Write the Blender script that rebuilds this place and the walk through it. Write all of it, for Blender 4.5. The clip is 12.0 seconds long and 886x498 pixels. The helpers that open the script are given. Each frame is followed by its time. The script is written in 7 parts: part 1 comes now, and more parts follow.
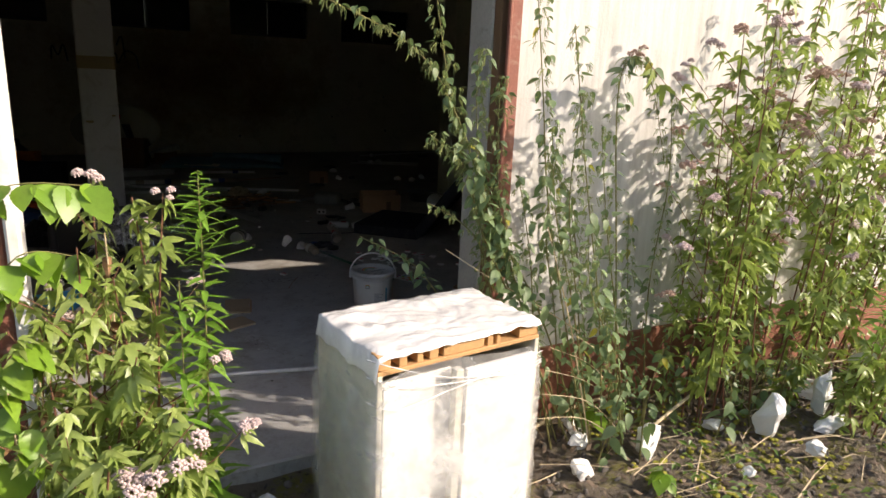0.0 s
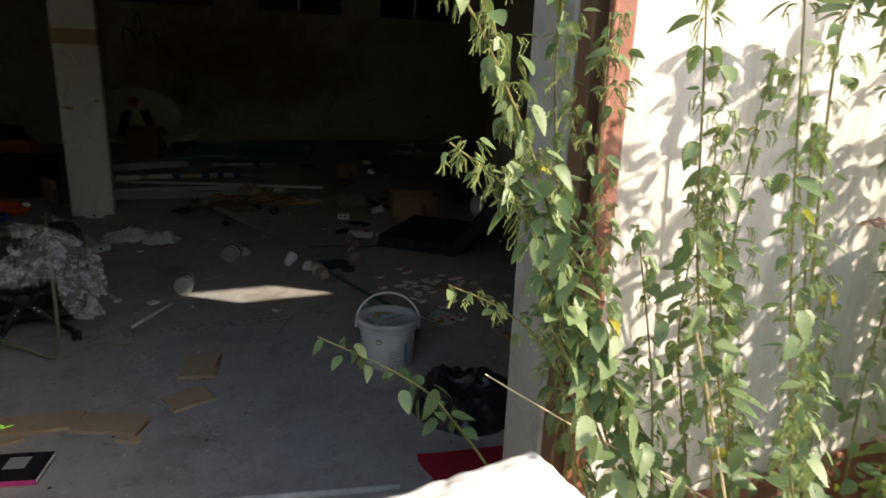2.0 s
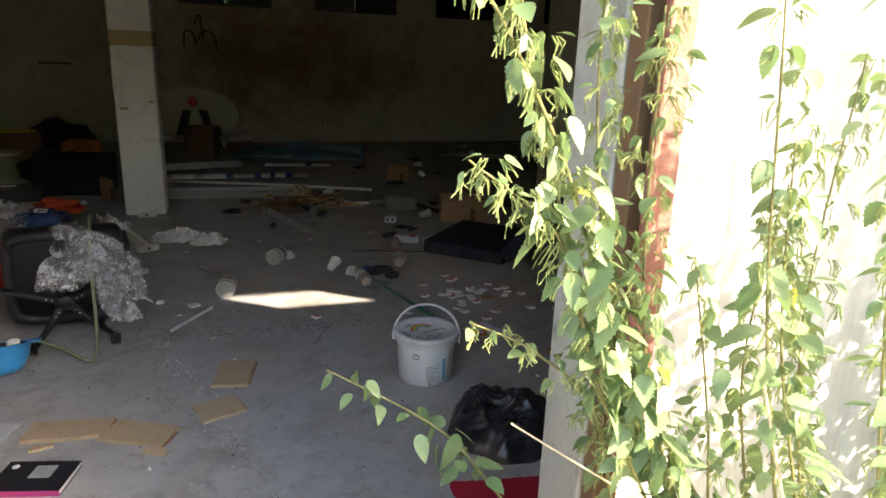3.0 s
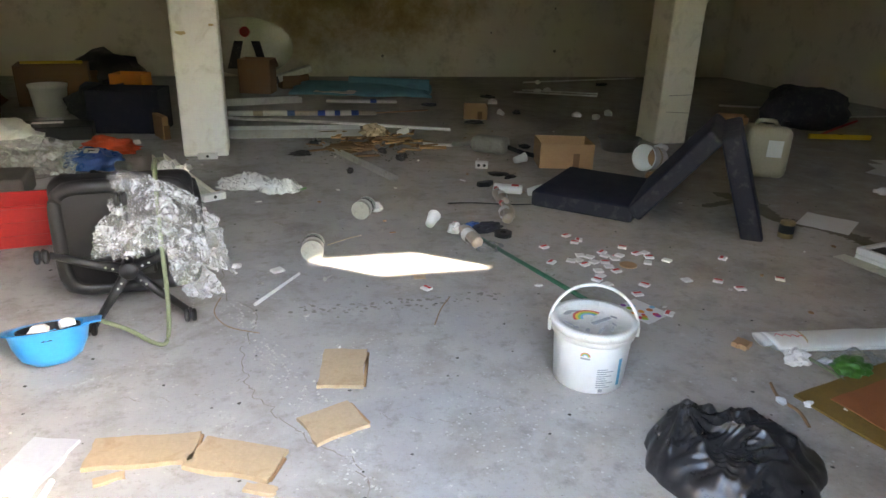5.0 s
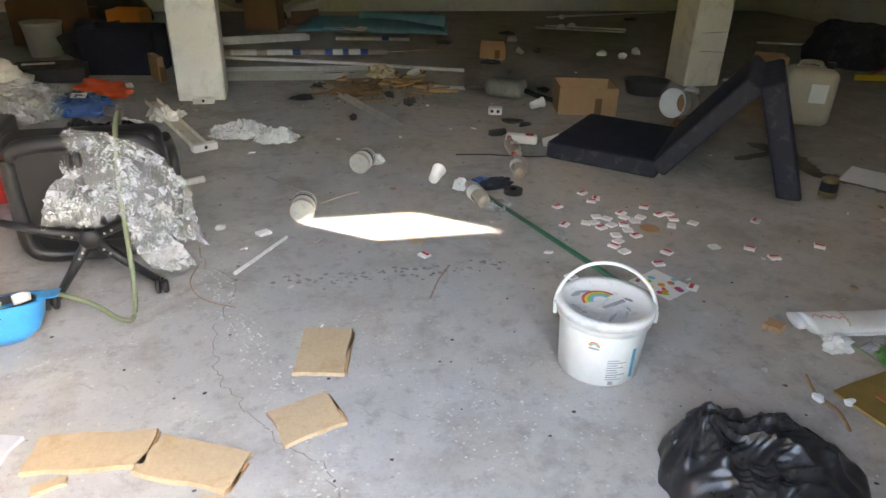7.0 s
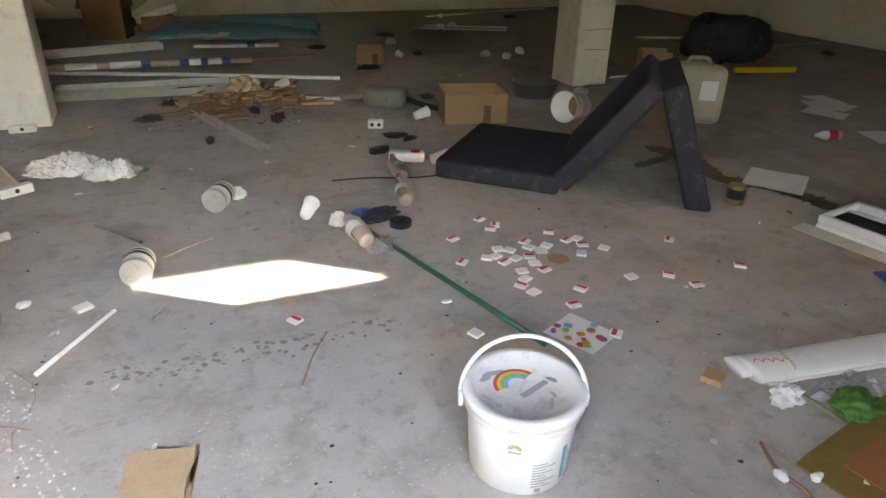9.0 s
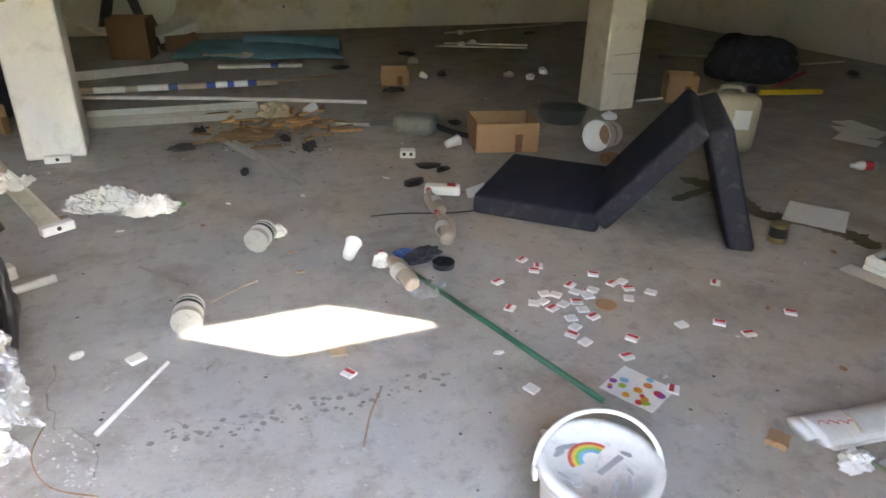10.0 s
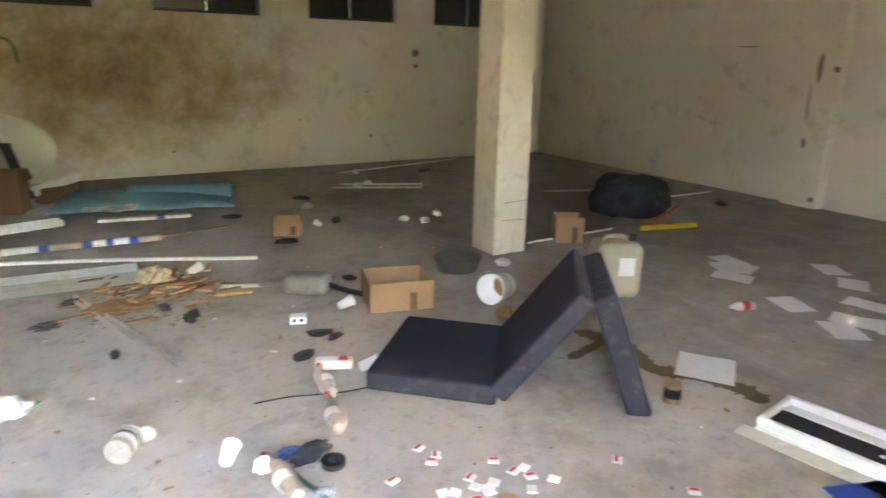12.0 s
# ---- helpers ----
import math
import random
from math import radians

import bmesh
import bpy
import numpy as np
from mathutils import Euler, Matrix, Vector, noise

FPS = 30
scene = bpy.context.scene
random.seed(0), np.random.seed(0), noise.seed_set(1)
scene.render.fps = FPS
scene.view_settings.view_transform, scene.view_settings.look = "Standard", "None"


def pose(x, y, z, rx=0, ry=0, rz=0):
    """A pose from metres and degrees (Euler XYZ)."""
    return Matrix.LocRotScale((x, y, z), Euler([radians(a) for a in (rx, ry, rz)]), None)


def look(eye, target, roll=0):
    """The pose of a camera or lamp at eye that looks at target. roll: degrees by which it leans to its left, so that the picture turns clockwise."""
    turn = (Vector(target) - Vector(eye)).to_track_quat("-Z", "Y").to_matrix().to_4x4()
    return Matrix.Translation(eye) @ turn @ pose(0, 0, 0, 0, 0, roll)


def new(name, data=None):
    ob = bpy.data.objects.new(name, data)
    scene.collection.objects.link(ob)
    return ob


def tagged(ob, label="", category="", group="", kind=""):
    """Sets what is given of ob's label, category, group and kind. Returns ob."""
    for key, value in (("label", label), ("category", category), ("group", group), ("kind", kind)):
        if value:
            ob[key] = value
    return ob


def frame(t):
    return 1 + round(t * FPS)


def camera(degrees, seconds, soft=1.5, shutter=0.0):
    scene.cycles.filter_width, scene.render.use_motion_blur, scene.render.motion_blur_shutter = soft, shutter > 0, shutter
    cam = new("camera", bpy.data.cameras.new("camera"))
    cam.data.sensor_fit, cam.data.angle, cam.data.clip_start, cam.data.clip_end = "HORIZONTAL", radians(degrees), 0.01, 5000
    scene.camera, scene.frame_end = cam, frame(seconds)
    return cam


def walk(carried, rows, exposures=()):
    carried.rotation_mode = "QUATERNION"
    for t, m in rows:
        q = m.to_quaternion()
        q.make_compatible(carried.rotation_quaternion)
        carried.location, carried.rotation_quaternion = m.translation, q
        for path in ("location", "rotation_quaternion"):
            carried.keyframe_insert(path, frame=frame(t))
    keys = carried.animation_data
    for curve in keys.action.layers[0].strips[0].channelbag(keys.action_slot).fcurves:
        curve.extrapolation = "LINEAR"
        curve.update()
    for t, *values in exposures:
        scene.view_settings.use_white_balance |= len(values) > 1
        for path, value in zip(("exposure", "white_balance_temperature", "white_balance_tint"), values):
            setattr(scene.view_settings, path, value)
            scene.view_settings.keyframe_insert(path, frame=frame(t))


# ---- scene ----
cam = camera(68.0, 12.0, shutter=0.22)
PATH = [
    (0, (-1.435, -1.839, 1.497), (-0.521, -0.132, 0.999), 2.5),
    (0.5, (-1.321, -1.626, 1.474), (-0.419, 0.086, 0.968), 2.5),
    (1, (-1.201, -1.276, 1.448), (-0.16, 0.351, 0.927), 2.8),
    (1.5, (-1.057, -0.968, 1.44), (-0.02, 0.656, 0.902), 2.8),
    (2, (-0.805, -0.679, 1.431), (-0.026, 1.08, 0.883), 2.2),
    (2.5, (-0.751, -0.629, 1.434), (-0.119, 1.19, 0.896), 2.1),
    (3, (-0.693, -0.548, 1.437), (-0.068, 1.269, 0.884), 2.1),
    (3.5, (-0.699, -0.32, 1.442), (-0.009, 1.454, 0.828), 2.0),
    (4.2, (-0.93, -0.10, 1.40), (-0.33, 1.685, 0.735), 2.0),
    (4.9, (-0.93, 0.25, 1.30), (-0.41, 2.04, 0.58), 2.0),
    (5.5, (-0.731, 0.488, 1.204), (-0.286, 2.282, 0.439), 2.0),
    (6, (-0.737, 0.541, 1.207), (-0.315, 2.297, 0.347), 1.9),
    (6.5, (-0.764, 0.506, 1.269), (-0.357, 2.25, 0.379), 1.7),
    (8.5, (-0.562, 1.019, 1.274), (0.078, 2.683, 0.368), 1.5),
    (9, (-0.532, 1.061, 1.227), (0.187, 2.7, 0.334), 1.6),
    (9.5, (-0.534, 1.118, 1.275), (0.204, 2.748, 0.382), 1.7),
    (10, (-0.651, 1.203, 1.363), (0.05, 2.856, 0.483), 1.5),
    (10.5, (-0.762, 1.362, 1.447), (-0.197, 3.074, 0.582), 1.3),
    (11, (-0.719, 1.43, 1.517), (-0.161, 3.187, 0.742), 1.1),
    (11.5, (-0.598, 1.435, 1.583), (-0.025, 3.244, 0.952), 0.9),
    (12, (-0.473, 1.375, 1.604), (0.521, 3.02, 1.051), 1.3),
]
EXPOSURES = [(0.0, 1.2, 7100, 16), (1.5, 1.4, 7100, 16), (2.0, 1.7, 7250, 13), (2.5, 2.78, 7350, 13), (3.0, 3.23, 7400, 13), (3.5, 3.38, 7450, 13), (5.5, 5.5, 7450, 13), (6.0, 5.3, 7450, 13), (6.5, 5.27, 7550, 13), (8.5, 5.42, 8250, 17), (10.5, 5.98, 7350, 17), (11.3, 6.27, 7450, 17), (12.0, 7.14, 7450, 18)]
walk(cam, [(t, look(eye, target, roll)) for t, eye, target, roll in PATH], EXPOSURES)

# ---- light ----
SUN_EL = radians(27.5)
SUN_TO = Vector((-0.80 * math.cos(SUN_EL), 0.60 * math.cos(SUN_EL), -math.sin(SUN_EL)))
world = bpy.data.worlds.new("sky")
scene.world = world
world.use_nodes = True
sky = world.node_tree.nodes.new("ShaderNodeTexSky")
sky.sky_type, sky.sun_disc = "NISHITA", False
sky.sun_elevation, sky.sun_rotation = SUN_EL, math.atan2(0.80, -0.60)
sky.air_density, sky.dust_density, sky.ozone_density = 1.0, 2.0, 0.6
back = world.node_tree.nodes["Background"]
back.inputs["Strength"].default_value = 0.15
world.node_tree.links.new(sky.outputs[0], back.inputs["Color"])
sun = new("sun", bpy.data.lights.new("sun", "SUN"))
sun.data.energy, sun.data.angle, sun.data.color = 2.75, radians(0.6), (1.0, 0.93, 0.82)
sun.matrix_world = look((4, -3, 4), Vector((4, -3, 4)) + SUN_TO)


# ---- materials ----
def shader(name):
    m = bpy.data.materials.new(name)
    m.use_nodes = True
    nt = m.node_tree
    b = nt.nodes["Principled BSDF"]
    return m, nt, b


def nd(nt, kind, **sets):
    n = nt.nodes.new(kind)
    for k, v in sets.items():
        n.inputs[k].default_value = v
    return n


def coords(nt):
    return nt.nodes.new("ShaderNodeTexCoord").outputs["Object"]


def noise_fac(nt, co, scale, detail=5.0, rough=0.6, distort=0.0):
    n = nd(nt, "ShaderNodeTexNoise", Scale=scale, Detail=detail, Roughness=rough, Distortion=distort)
    nt.links.new(co, n.inputs["Vector"])
    return n.outputs["Fac"]


def ramp(nt, fac, stops):
    r = nt.nodes.new("ShaderNodeValToRGB")
    els = r.color_ramp.elements
    while len(els) < len(stops):
        els.new(0.5)
    for e, (p, c) in zip(els, stops):
        e.position = p
        e.color = (*c, 1) if isinstance(c, tuple) else (c, c, c, 1)
    nt.links.new(fac, r.inputs["Fac"])
    return r.outputs["Color"]


def mix(nt, fac, a, b, mode="MIX"):
    n = nt.nodes.new("ShaderNodeMix")
    n.data_type, n.blend_type = "RGBA", mode
    for value, sock in ((fac, n.inputs[0]), (a, n.inputs[6]), (b, n.inputs[7])):
        if isinstance(value, tuple):
            sock.default_value = (*value, 1)
        elif isinstance(value, (int, float)):
            sock.default_value = value
        else:
            nt.links.new(value, sock)
    return n.outputs[2]


def bump(nt, b, height, strength=0.3, dist=0.01):
    n = nd(nt, "ShaderNodeBump", Strength=strength, Distance=dist)
    nt.links.new(height, n.inputs["Height"])
    nt.links.new(n.outputs["Normal"], b.inputs["Normal"])


def mat(name, col, rough=0.6, var=0.2, scale=6.0, fine=60.0, relief=0.15, metal=0.0, dirt=0.0, dirt_col=(0.12, 0.1, 0.08), each=0.12):
    m, nt, b = shader(name)
    co = coords(nt)
    big, small = noise_fac(nt, co, scale), noise_fac(nt, co, fine, 3.0)
    dark, light = tuple(c * (1 - var) for c in col), tuple(min(1.0, c * (1 + var)) for c in col)
    c = mix(nt, big, dark, light)
    c = mix(nt, 0.35, c, ramp(nt, small, [(0.3, dark), (0.7, light)]))
    if dirt:
        d = ramp(nt, noise_fac(nt, co, scale * 1.7, 8.0, 0.7, 0.5), [(0.52, 0.0), (0.68, dirt)])
        c = mix(nt, d, c, dirt_col)
    info = nt.nodes.new("ShaderNodeObjectInfo")
    c = mix(nt, each, c, ramp(nt, info.outputs["Random"], [(0.0, tuple(x * 0.6 for x in col)), (1.0, tuple(min(1, x * 1.4) for x in col))]))
    nt.links.new(c, b.inputs["Base Color"])
    r = ramp(nt, big, [(0.2, max(0.03, rough - 0.12)), (0.8, min(1.0, rough + 0.12))])
    nt.links.new(r, b.inputs["Roughness"])
    b.inputs["Metallic"].default_value = metal
    if relief:
        bump(nt, b, small, relief, 0.004)
    return m


def leaf_mat(name, col, tip, rough=0.36, thin=0.36, glow=(0.30, 0.42, 0.07)):
    m, nt, b = shader(name)
    co = coords(nt)
    info = nt.nodes.new("ShaderNodeObjectInfo")
    geo = nt.nodes.new("ShaderNodeNewGeometry")
    one = mix(nt, info.outputs["Random"], col, tip)
    two = mix(nt, geo.outputs["Random Per Island"], one, tip)
    c = mix(nt, 0.45, one, two)
    c = mix(nt, ramp(nt, noise_fac(nt, co, 45.0, 4.0), [(0.35, 0.0), (0.75, 0.35)]), c, tuple(x * 0.55 for x in col))
    nt.links.new(c, b.inputs["Base Color"])
    b.inputs["Roughness"].default_value = rough
    bump(nt, b, noise_fac(nt, co, 130.0, 2.0), 0.35, 0.002)
    t = nt.nodes.new("ShaderNodeBsdfTranslucent")
    nt.links.new(mix(nt, 0.5, c, glow), t.inputs["Color"])
    s = nt.nodes.new("ShaderNodeMixShader")
    s.inputs[0].default_value = thin
    nt.links.new(b.outputs[0], s.inputs[1])
    nt.links.new(t.outputs[0], s.inputs[2])
    nt.links.new(s.outputs[0], nt.nodes["Material Output"].inputs["Surface"])
    return m


def film_mat(name, clear, tint, grain=9.0, spread=0.3):
    """Thin film: nearly clear between its creases, milky and shiny along them."""
    m, nt, b = shader(name)
    b.inputs["Base Color"].default_value = (*tint, 1)
    b.inputs["Roughness"].default_value = 0.16
    b.inputs["Specular IOR Level"].default_value = 1.0
    b.inputs["Coat Weight"].default_value = 0.4
    t = nt.nodes.new("ShaderNodeBsdfTransparent")
    s = nt.nodes.new("ShaderNodeMixShader")
    co = coords(nt)
    warp = nd(nt, "ShaderNodeTexNoise", Scale=grain * 0.5, Detail=3.0)
    nt.links.new(co, warp.inputs["Vector"])
    bent = nt.nodes.new("ShaderNodeVectorMath")
    bent.operation = "MULTIPLY_ADD"
    bent.inputs[1].default_value = (1.6 / grain,) * 3
    nt.links.new(warp.outputs["Color"], bent.inputs[0])
    nt.links.new(co, bent.inputs[2])
    ridges = []
    for k in (0.8, 2.1):
        v = nd(nt, "ShaderNodeTexVoronoi", Scale=grain * k)
        v.feature = "DISTANCE_TO_EDGE"
        nt.links.new(bent.outputs[0], v.inputs["Vector"])
        ridges.append(v.outputs["Distance"])
    fold = mix(nt, 0.5, ridges[0], ridges[1])
    body = ramp(nt, noise_fac(nt, co, grain * 0.6, 6.0, 0.65, 0.4), [(0.35, max(0.0, 1 - clear - spread * 0.5)), (0.65, min(1.0, 1 - clear + spread * 0.5))])
    # Pale lines along the folds also stand in for thin glints.
    crease = ramp(nt, fold, [(0.0, min(1.0, 1 - clear + spread)), (0.05, 0.0)])
    nt.links.new(mix(nt, 1.0, body, crease, "LIGHTEN"), s.inputs[0])
    nt.links.new(t.outputs[0], s.inputs[1])
    nt.links.new(b.outputs[0], s.inputs[2])
    nt.links.new(s.outputs[0], nt.nodes["Material Output"].inputs["Surface"])
    bump(nt, b, mix(nt, 0.4, fold, noise_fac(nt, co, grain * 2.6, 4.0, 0.6, 0.8)), 0.7, 0.02)
    return m


def concrete():
    m, nt, b = shader("worn_concrete")
    co = coords(nt)
    big = noise_fac(nt, co, 0.7, 4.0, 0.55)
    mid = noise_fac(nt, co, 4.0, 9.0, 0.68, 0.15)
    fine = noise_fac(nt, co, 60.0, 6.0, 0.75)
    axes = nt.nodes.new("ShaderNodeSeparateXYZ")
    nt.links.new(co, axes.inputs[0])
    # Mask rising towards +X, for brown dust and painted-in warm light.
    dust_light = nt.nodes.new("ShaderNodeMath")
    dust_light.operation = "MULTIPLY_ADD"
    dust_light.inputs[1].default_value = 0.20
    nt.links.new(axes.outputs["X"], dust_light.inputs[0])
    nt.links.new(noise_fac(nt, co, 1.1, 8.0, 0.65), dust_light.inputs[2])
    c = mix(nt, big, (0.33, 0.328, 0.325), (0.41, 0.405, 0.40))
    # Brown dust tone plus light put into the colour: warmer, then darker, towards +X.
    c = mix(nt, ramp(nt, dust_light.outputs[0], [(0.36, 0.0), (0.66, 0.85)]), c, (0.43, 0.375, 0.31))
    c = mix(nt, ramp(nt, dust_light.outputs[0], [(0.80, 0.0), (1.0, 0.75)]), c, (0.29, 0.245, 0.19))
    c = mix(nt, ramp(nt, mid, [(0.44, 0.0), (0.66, 0.5)]), c, (0.48, 0.47, 0.45))
    c = mix(nt, ramp(nt, noise_fac(nt, co, 2.1, 10.0, 0.72, 0.2), [(0.50, 0.0), (0.66, 0.7)]), c, (0.22, 0.195, 0.16))
    c = mix(nt, ramp(nt, noise_fac(nt, co, 13.0, 8.0, 0.72), [(0.53, 0.0), (0.66, 0.55)]), c, (0.21, 0.195, 0.17))
    c = mix(nt, ramp(nt, noise_fac(nt, co, 8.0, 10.0, 0.8), [(0.60, 0.0), (0.68, 0.6)]), c, (0.62, 0.61, 0.58))
    c = mix(nt, ramp(nt, fine, [(0.32, 0.65), (0.42, 0.0)]), c, (0.17, 0.155, 0.14))
    c = mix(nt, ramp(nt, noise_fac(nt, co, 38.0, 5.0, 0.7), [(0.66, 0.0), (0.72, 0.6)]), c, (0.68, 0.67, 0.64))
    nt.links.new(c, b.inputs["Base Color"])
    nt.links.new(ramp(nt, mid, [(0.3, 0.55), (0.7, 0.9)]), b.inputs["Roughness"])
    bump(nt, b, mix(nt, 0.5, fine, mid), 0.5, 0.008)
    return m


def wall_white():
    m, nt, b = shader("white_render")
    co = coords(nt)
    streak = nt.nodes.new("ShaderNodeMapping")
    streak.inputs["Scale"].default_value = (9.0, 9.0, 0.8)
    nt.links.new(co, streak.inputs["Vector"])
    s = noise_fac(nt, streak.outputs[0], 2.0, 8.0, 0.7)
    c = mix(nt, noise_fac(nt, co, 1.2), (0.58, 0.56, 0.525), (0.70, 0.69, 0.665))
    c = mix(nt, ramp(nt, s, [(0.42, 0.0), (0.66, 0.75)]), c, (0.41, 0.39, 0.355))
    c = mix(nt, ramp(nt, noise_fac(nt, co, 14.0, 9.0, 0.75), [(0.60, 0.0), (0.68, 0.5)]), c, (0.46, 0.43, 0.38))
    nt.links.new(c, b.inputs["Base Color"])
    b.inputs["Roughness"].default_value = 0.85
    bump(nt, b, mix(nt, 0.5, noise_fac(nt, co, 70.0, 4.0), s), 0.5, 0.006)
    return m


def wall_inside():
    m, nt, b = shader("stained_plaster")
    co = coords(nt)
    sep = nt.nodes.new("ShaderNodeVectorMath")
    sep.operation = "DISTANCE"
    stretch = nt.nodes.new("ShaderNodeMapping")
    stretch.inputs["Scale"].default_value = (0.42, 0.8, 0.8)
    nt.links.new(co, stretch.inputs["Vector"])
    nt.links.new(stretch.outputs[0], sep.inputs[0])
    sep.inputs[1].default_value = (0.42 * 0.4, 0.8 * 11.0, 0.8 * 1.35)
    patch = noise_fac(nt, co, 1.6, 10.0, 0.76, 0.15)
    add = nt.nodes.new("ShaderNodeMath")
    add.operation = "MULTIPLY_ADD"
    add.inputs[1].default_value = 1.6
    nt.links.new(patch, add.inputs[0])
    inv = nt.nodes.new("ShaderNodeMath")
    inv.operation = "MULTIPLY"
    inv.inputs[1].default_value = -0.62
    nt.links.new(sep.outputs["Value"], inv.inputs[0])
    nt.links.new(inv.outputs[0], add.inputs[2])
    c = mix(nt, noise_fac(nt, co, 0.8, 7.0, 0.65), (0.66, 0.615, 0.515), (0.79, 0.76, 0.67))
    c = mix(nt, ramp(nt, add.outputs[0], [(0.12, 0.0), (0.5, 0.75)]), c, (0.38, 0.26, 0.10))
    c = mix(nt, ramp(nt, add.outputs[0], [(0.50, 0.0), (0.75, 0.6)]), c, (0.21, 0.10, 0.03))
    c = mix(nt, ramp(nt, noise_fac(nt, co, 2.6, 10.0, 0.78, 0.2), [(0.54, 0.0), (0.70, 0.55)]), c, (0.30, 0.27, 0.20))
    c = mix(nt, ramp(nt, noise_fac(nt, co, 17.0, 6.0, 0.7), [(0.66, 0.0), (0.72, 0.6)]), c, (0.18, 0.16, 0.13))
    nt.links.new(c, b.inputs["Base Color"])
    b.inputs["Roughness"].default_value = 0.9
    bump(nt, b, noise_fac(nt, co, 30.0, 7.0, 0.7), 0.35, 0.006)
    return m


def earth():
    m, nt, b = shader("mossy_earth")
    co = coords(nt)
    n1, n2 = noise_fac(nt, co, 3.0, 8.0, 0.7), noise_fac(nt, co, 38.0, 8.0, 0.8)
    c = mix(nt, n1, (0.11, 0.088, 0.064), (0.26, 0.215, 0.165))
    c = mix(nt, ramp(nt, noise_fac(nt, co, 3.6, 9.0, 0.78), [(0.52, 0.0), (0.60, 0.85)]), c, (0.21, 0.20, 0.03))
    c = mix(nt, ramp(nt, n2, [(0.56, 0.0), (0.66, 0.75)]), c, (0.30, 0.27, 0.23))
    c = mix(nt, ramp(nt, noise_fac(nt, co, 22.0, 6.0, 0.75), [(0.36, 0.8), (0.46, 0.0)]), c, (0.03, 0.024, 0.018))
    nt.links.new(c, b.inputs["Base Color"])
    b.inputs["Roughness"].default_value = 0.95
    bump(nt, b, n2, 1.0, 0.04)
    return m


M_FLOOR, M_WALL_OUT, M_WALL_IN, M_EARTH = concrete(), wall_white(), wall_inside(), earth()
M_PLINTH = mat("red_brown_plinth_paint", (0.26, 0.10, 0.06), 0.8, 0.25, 3.0, 50.0, 0.4, dirt=0.6)
M_RUST = mat("rusty_red_steel", (0.25, 0.09, 0.06), 0.7, 0.3, 9.0, 80.0, 0.4, dirt=0.7, dirt_col=(0.34, 0.22, 0.16))
M_STRIP = mat("dull_bent_strip", (0.44, 0.43, 0.40), 0.5, 0.2, 9.0, 60.0, 0.2, metal=0.3, dirt=0.5)
M_JAMB = mat("weathered_grey_post", (0.40, 0.39, 0.35), 0.85, 0.25, 5.0, 70.0, 0.5, dirt=0.6, dirt_col=(0.17, 0.15, 0.12))
M_COLUMN = mat("chipped_white_paint", (0.73, 0.73, 0.71), 0.7, 0.08, 3.0, 45.0, 0.2, dirt=0.45, dirt_col=(0.36, 0.32, 0.25))
M_COLUMN_B = mat("yellowish_white_paint", (0.68, 0.63, 0.50), 0.7, 0.1, 3.0, 45.0, 0.2, dirt=0.5, dirt_col=(0.34, 0.29, 0.2))
M_BEIGE = mat("beige_paint_band", (0.42, 0.33, 0.18), 0.8, 0.15)
# Unseen roof slab, kept dark to cut light bouncing in the hall.
M_ROOF = mat("dark_roof_slab", (0.17, 0.16, 0.14), 0.9, 0.15, 2.0, 30.0)
M_WHITE_PLASTIC = mat("white_plastic", (0.78, 0.78, 0.76), 0.38, 0.05, 5.0, 40.0, 0.04, dirt=0.18, dirt_col=(0.45, 0.43, 0.38))
M_LID = mat("scuffed_white_lid", (0.72, 0.71, 0.69), 0.5, 0.08, 9.0, 60.0, 0.1, dirt=0.5, dirt_col=(0.26, 0.25, 0.24))
M_WHITE_BOARD = mat("white_melamine", (0.82, 0.81, 0.78), 0.35, 0.04, 4.0, 60.0, 0.03, dirt=0.12, dirt_col=(0.5, 0.45, 0.36))
M_CREAM = mat("cream_panel", (0.62, 0.60, 0.50), 0.55, 0.12, 4.0, 60.0, 0.1, dirt=0.35)
M_PINE = mat("raw_pine", (0.52, 0.30, 0.13), 0.75, 0.3, 14.0, 90.0, 0.3)
M_FIBRE = mat("tan_fibreboard", (0.44, 0.335, 0.215), 0.85, 0.22, 5.0, 90.0, 0.4, dirt=0.6, dirt_col=(0.30, 0.18, 0.08))
M_WOOD_OLD = mat("old_splintered_wood", (0.28, 0.165, 0.08), 0.85, 0.35, 12.0, 80.0, 0.4, dirt=0.4, each=0.4)
M_CARD = mat("brown_cardboard", (0.38, 0.23, 0.12), 0.85, 0.12, 4.0, 70.0, 0.15, dirt=0.25, dirt_col=(0.2, 0.12, 0.06))
M_CARD_DARK = mat("dark_cardboard", (0.17, 0.095, 0.048), 0.9, 0.2, 4.0, 60.0, 0.2, dirt=0.4)
M_SILENCER = mat("grey_green_metal", (0.24, 0.245, 0.215), 0.5, 0.25, 8.0, 60.0, 0.15, metal=0.2, dirt=0.5)
M_NAVY = mat("navy_cotton", (0.012, 0.013, 0.028), 0.95, 0.25, 8.0, 240.0, 0.25, dirt=0.12, dirt_col=(0.09, 0.09, 0.09))
M_NAVY_SIDE = mat("dusty_navy_side", (0.03, 0.03, 0.04), 0.95, 0.3, 9.0, 160.0, 0.3, dirt=0.5, dirt_col=(0.13, 0.12, 0.11))
# Grey blotches mix dust with sheen put into the colour.
M_BLACK_BAG = mat("black_bin_bag", (0.02, 0.02, 0.022), 0.30, 0.3, 9.0, 30.0, 0.2, dirt=0.55, dirt_col=(0.10, 0.095, 0.09))
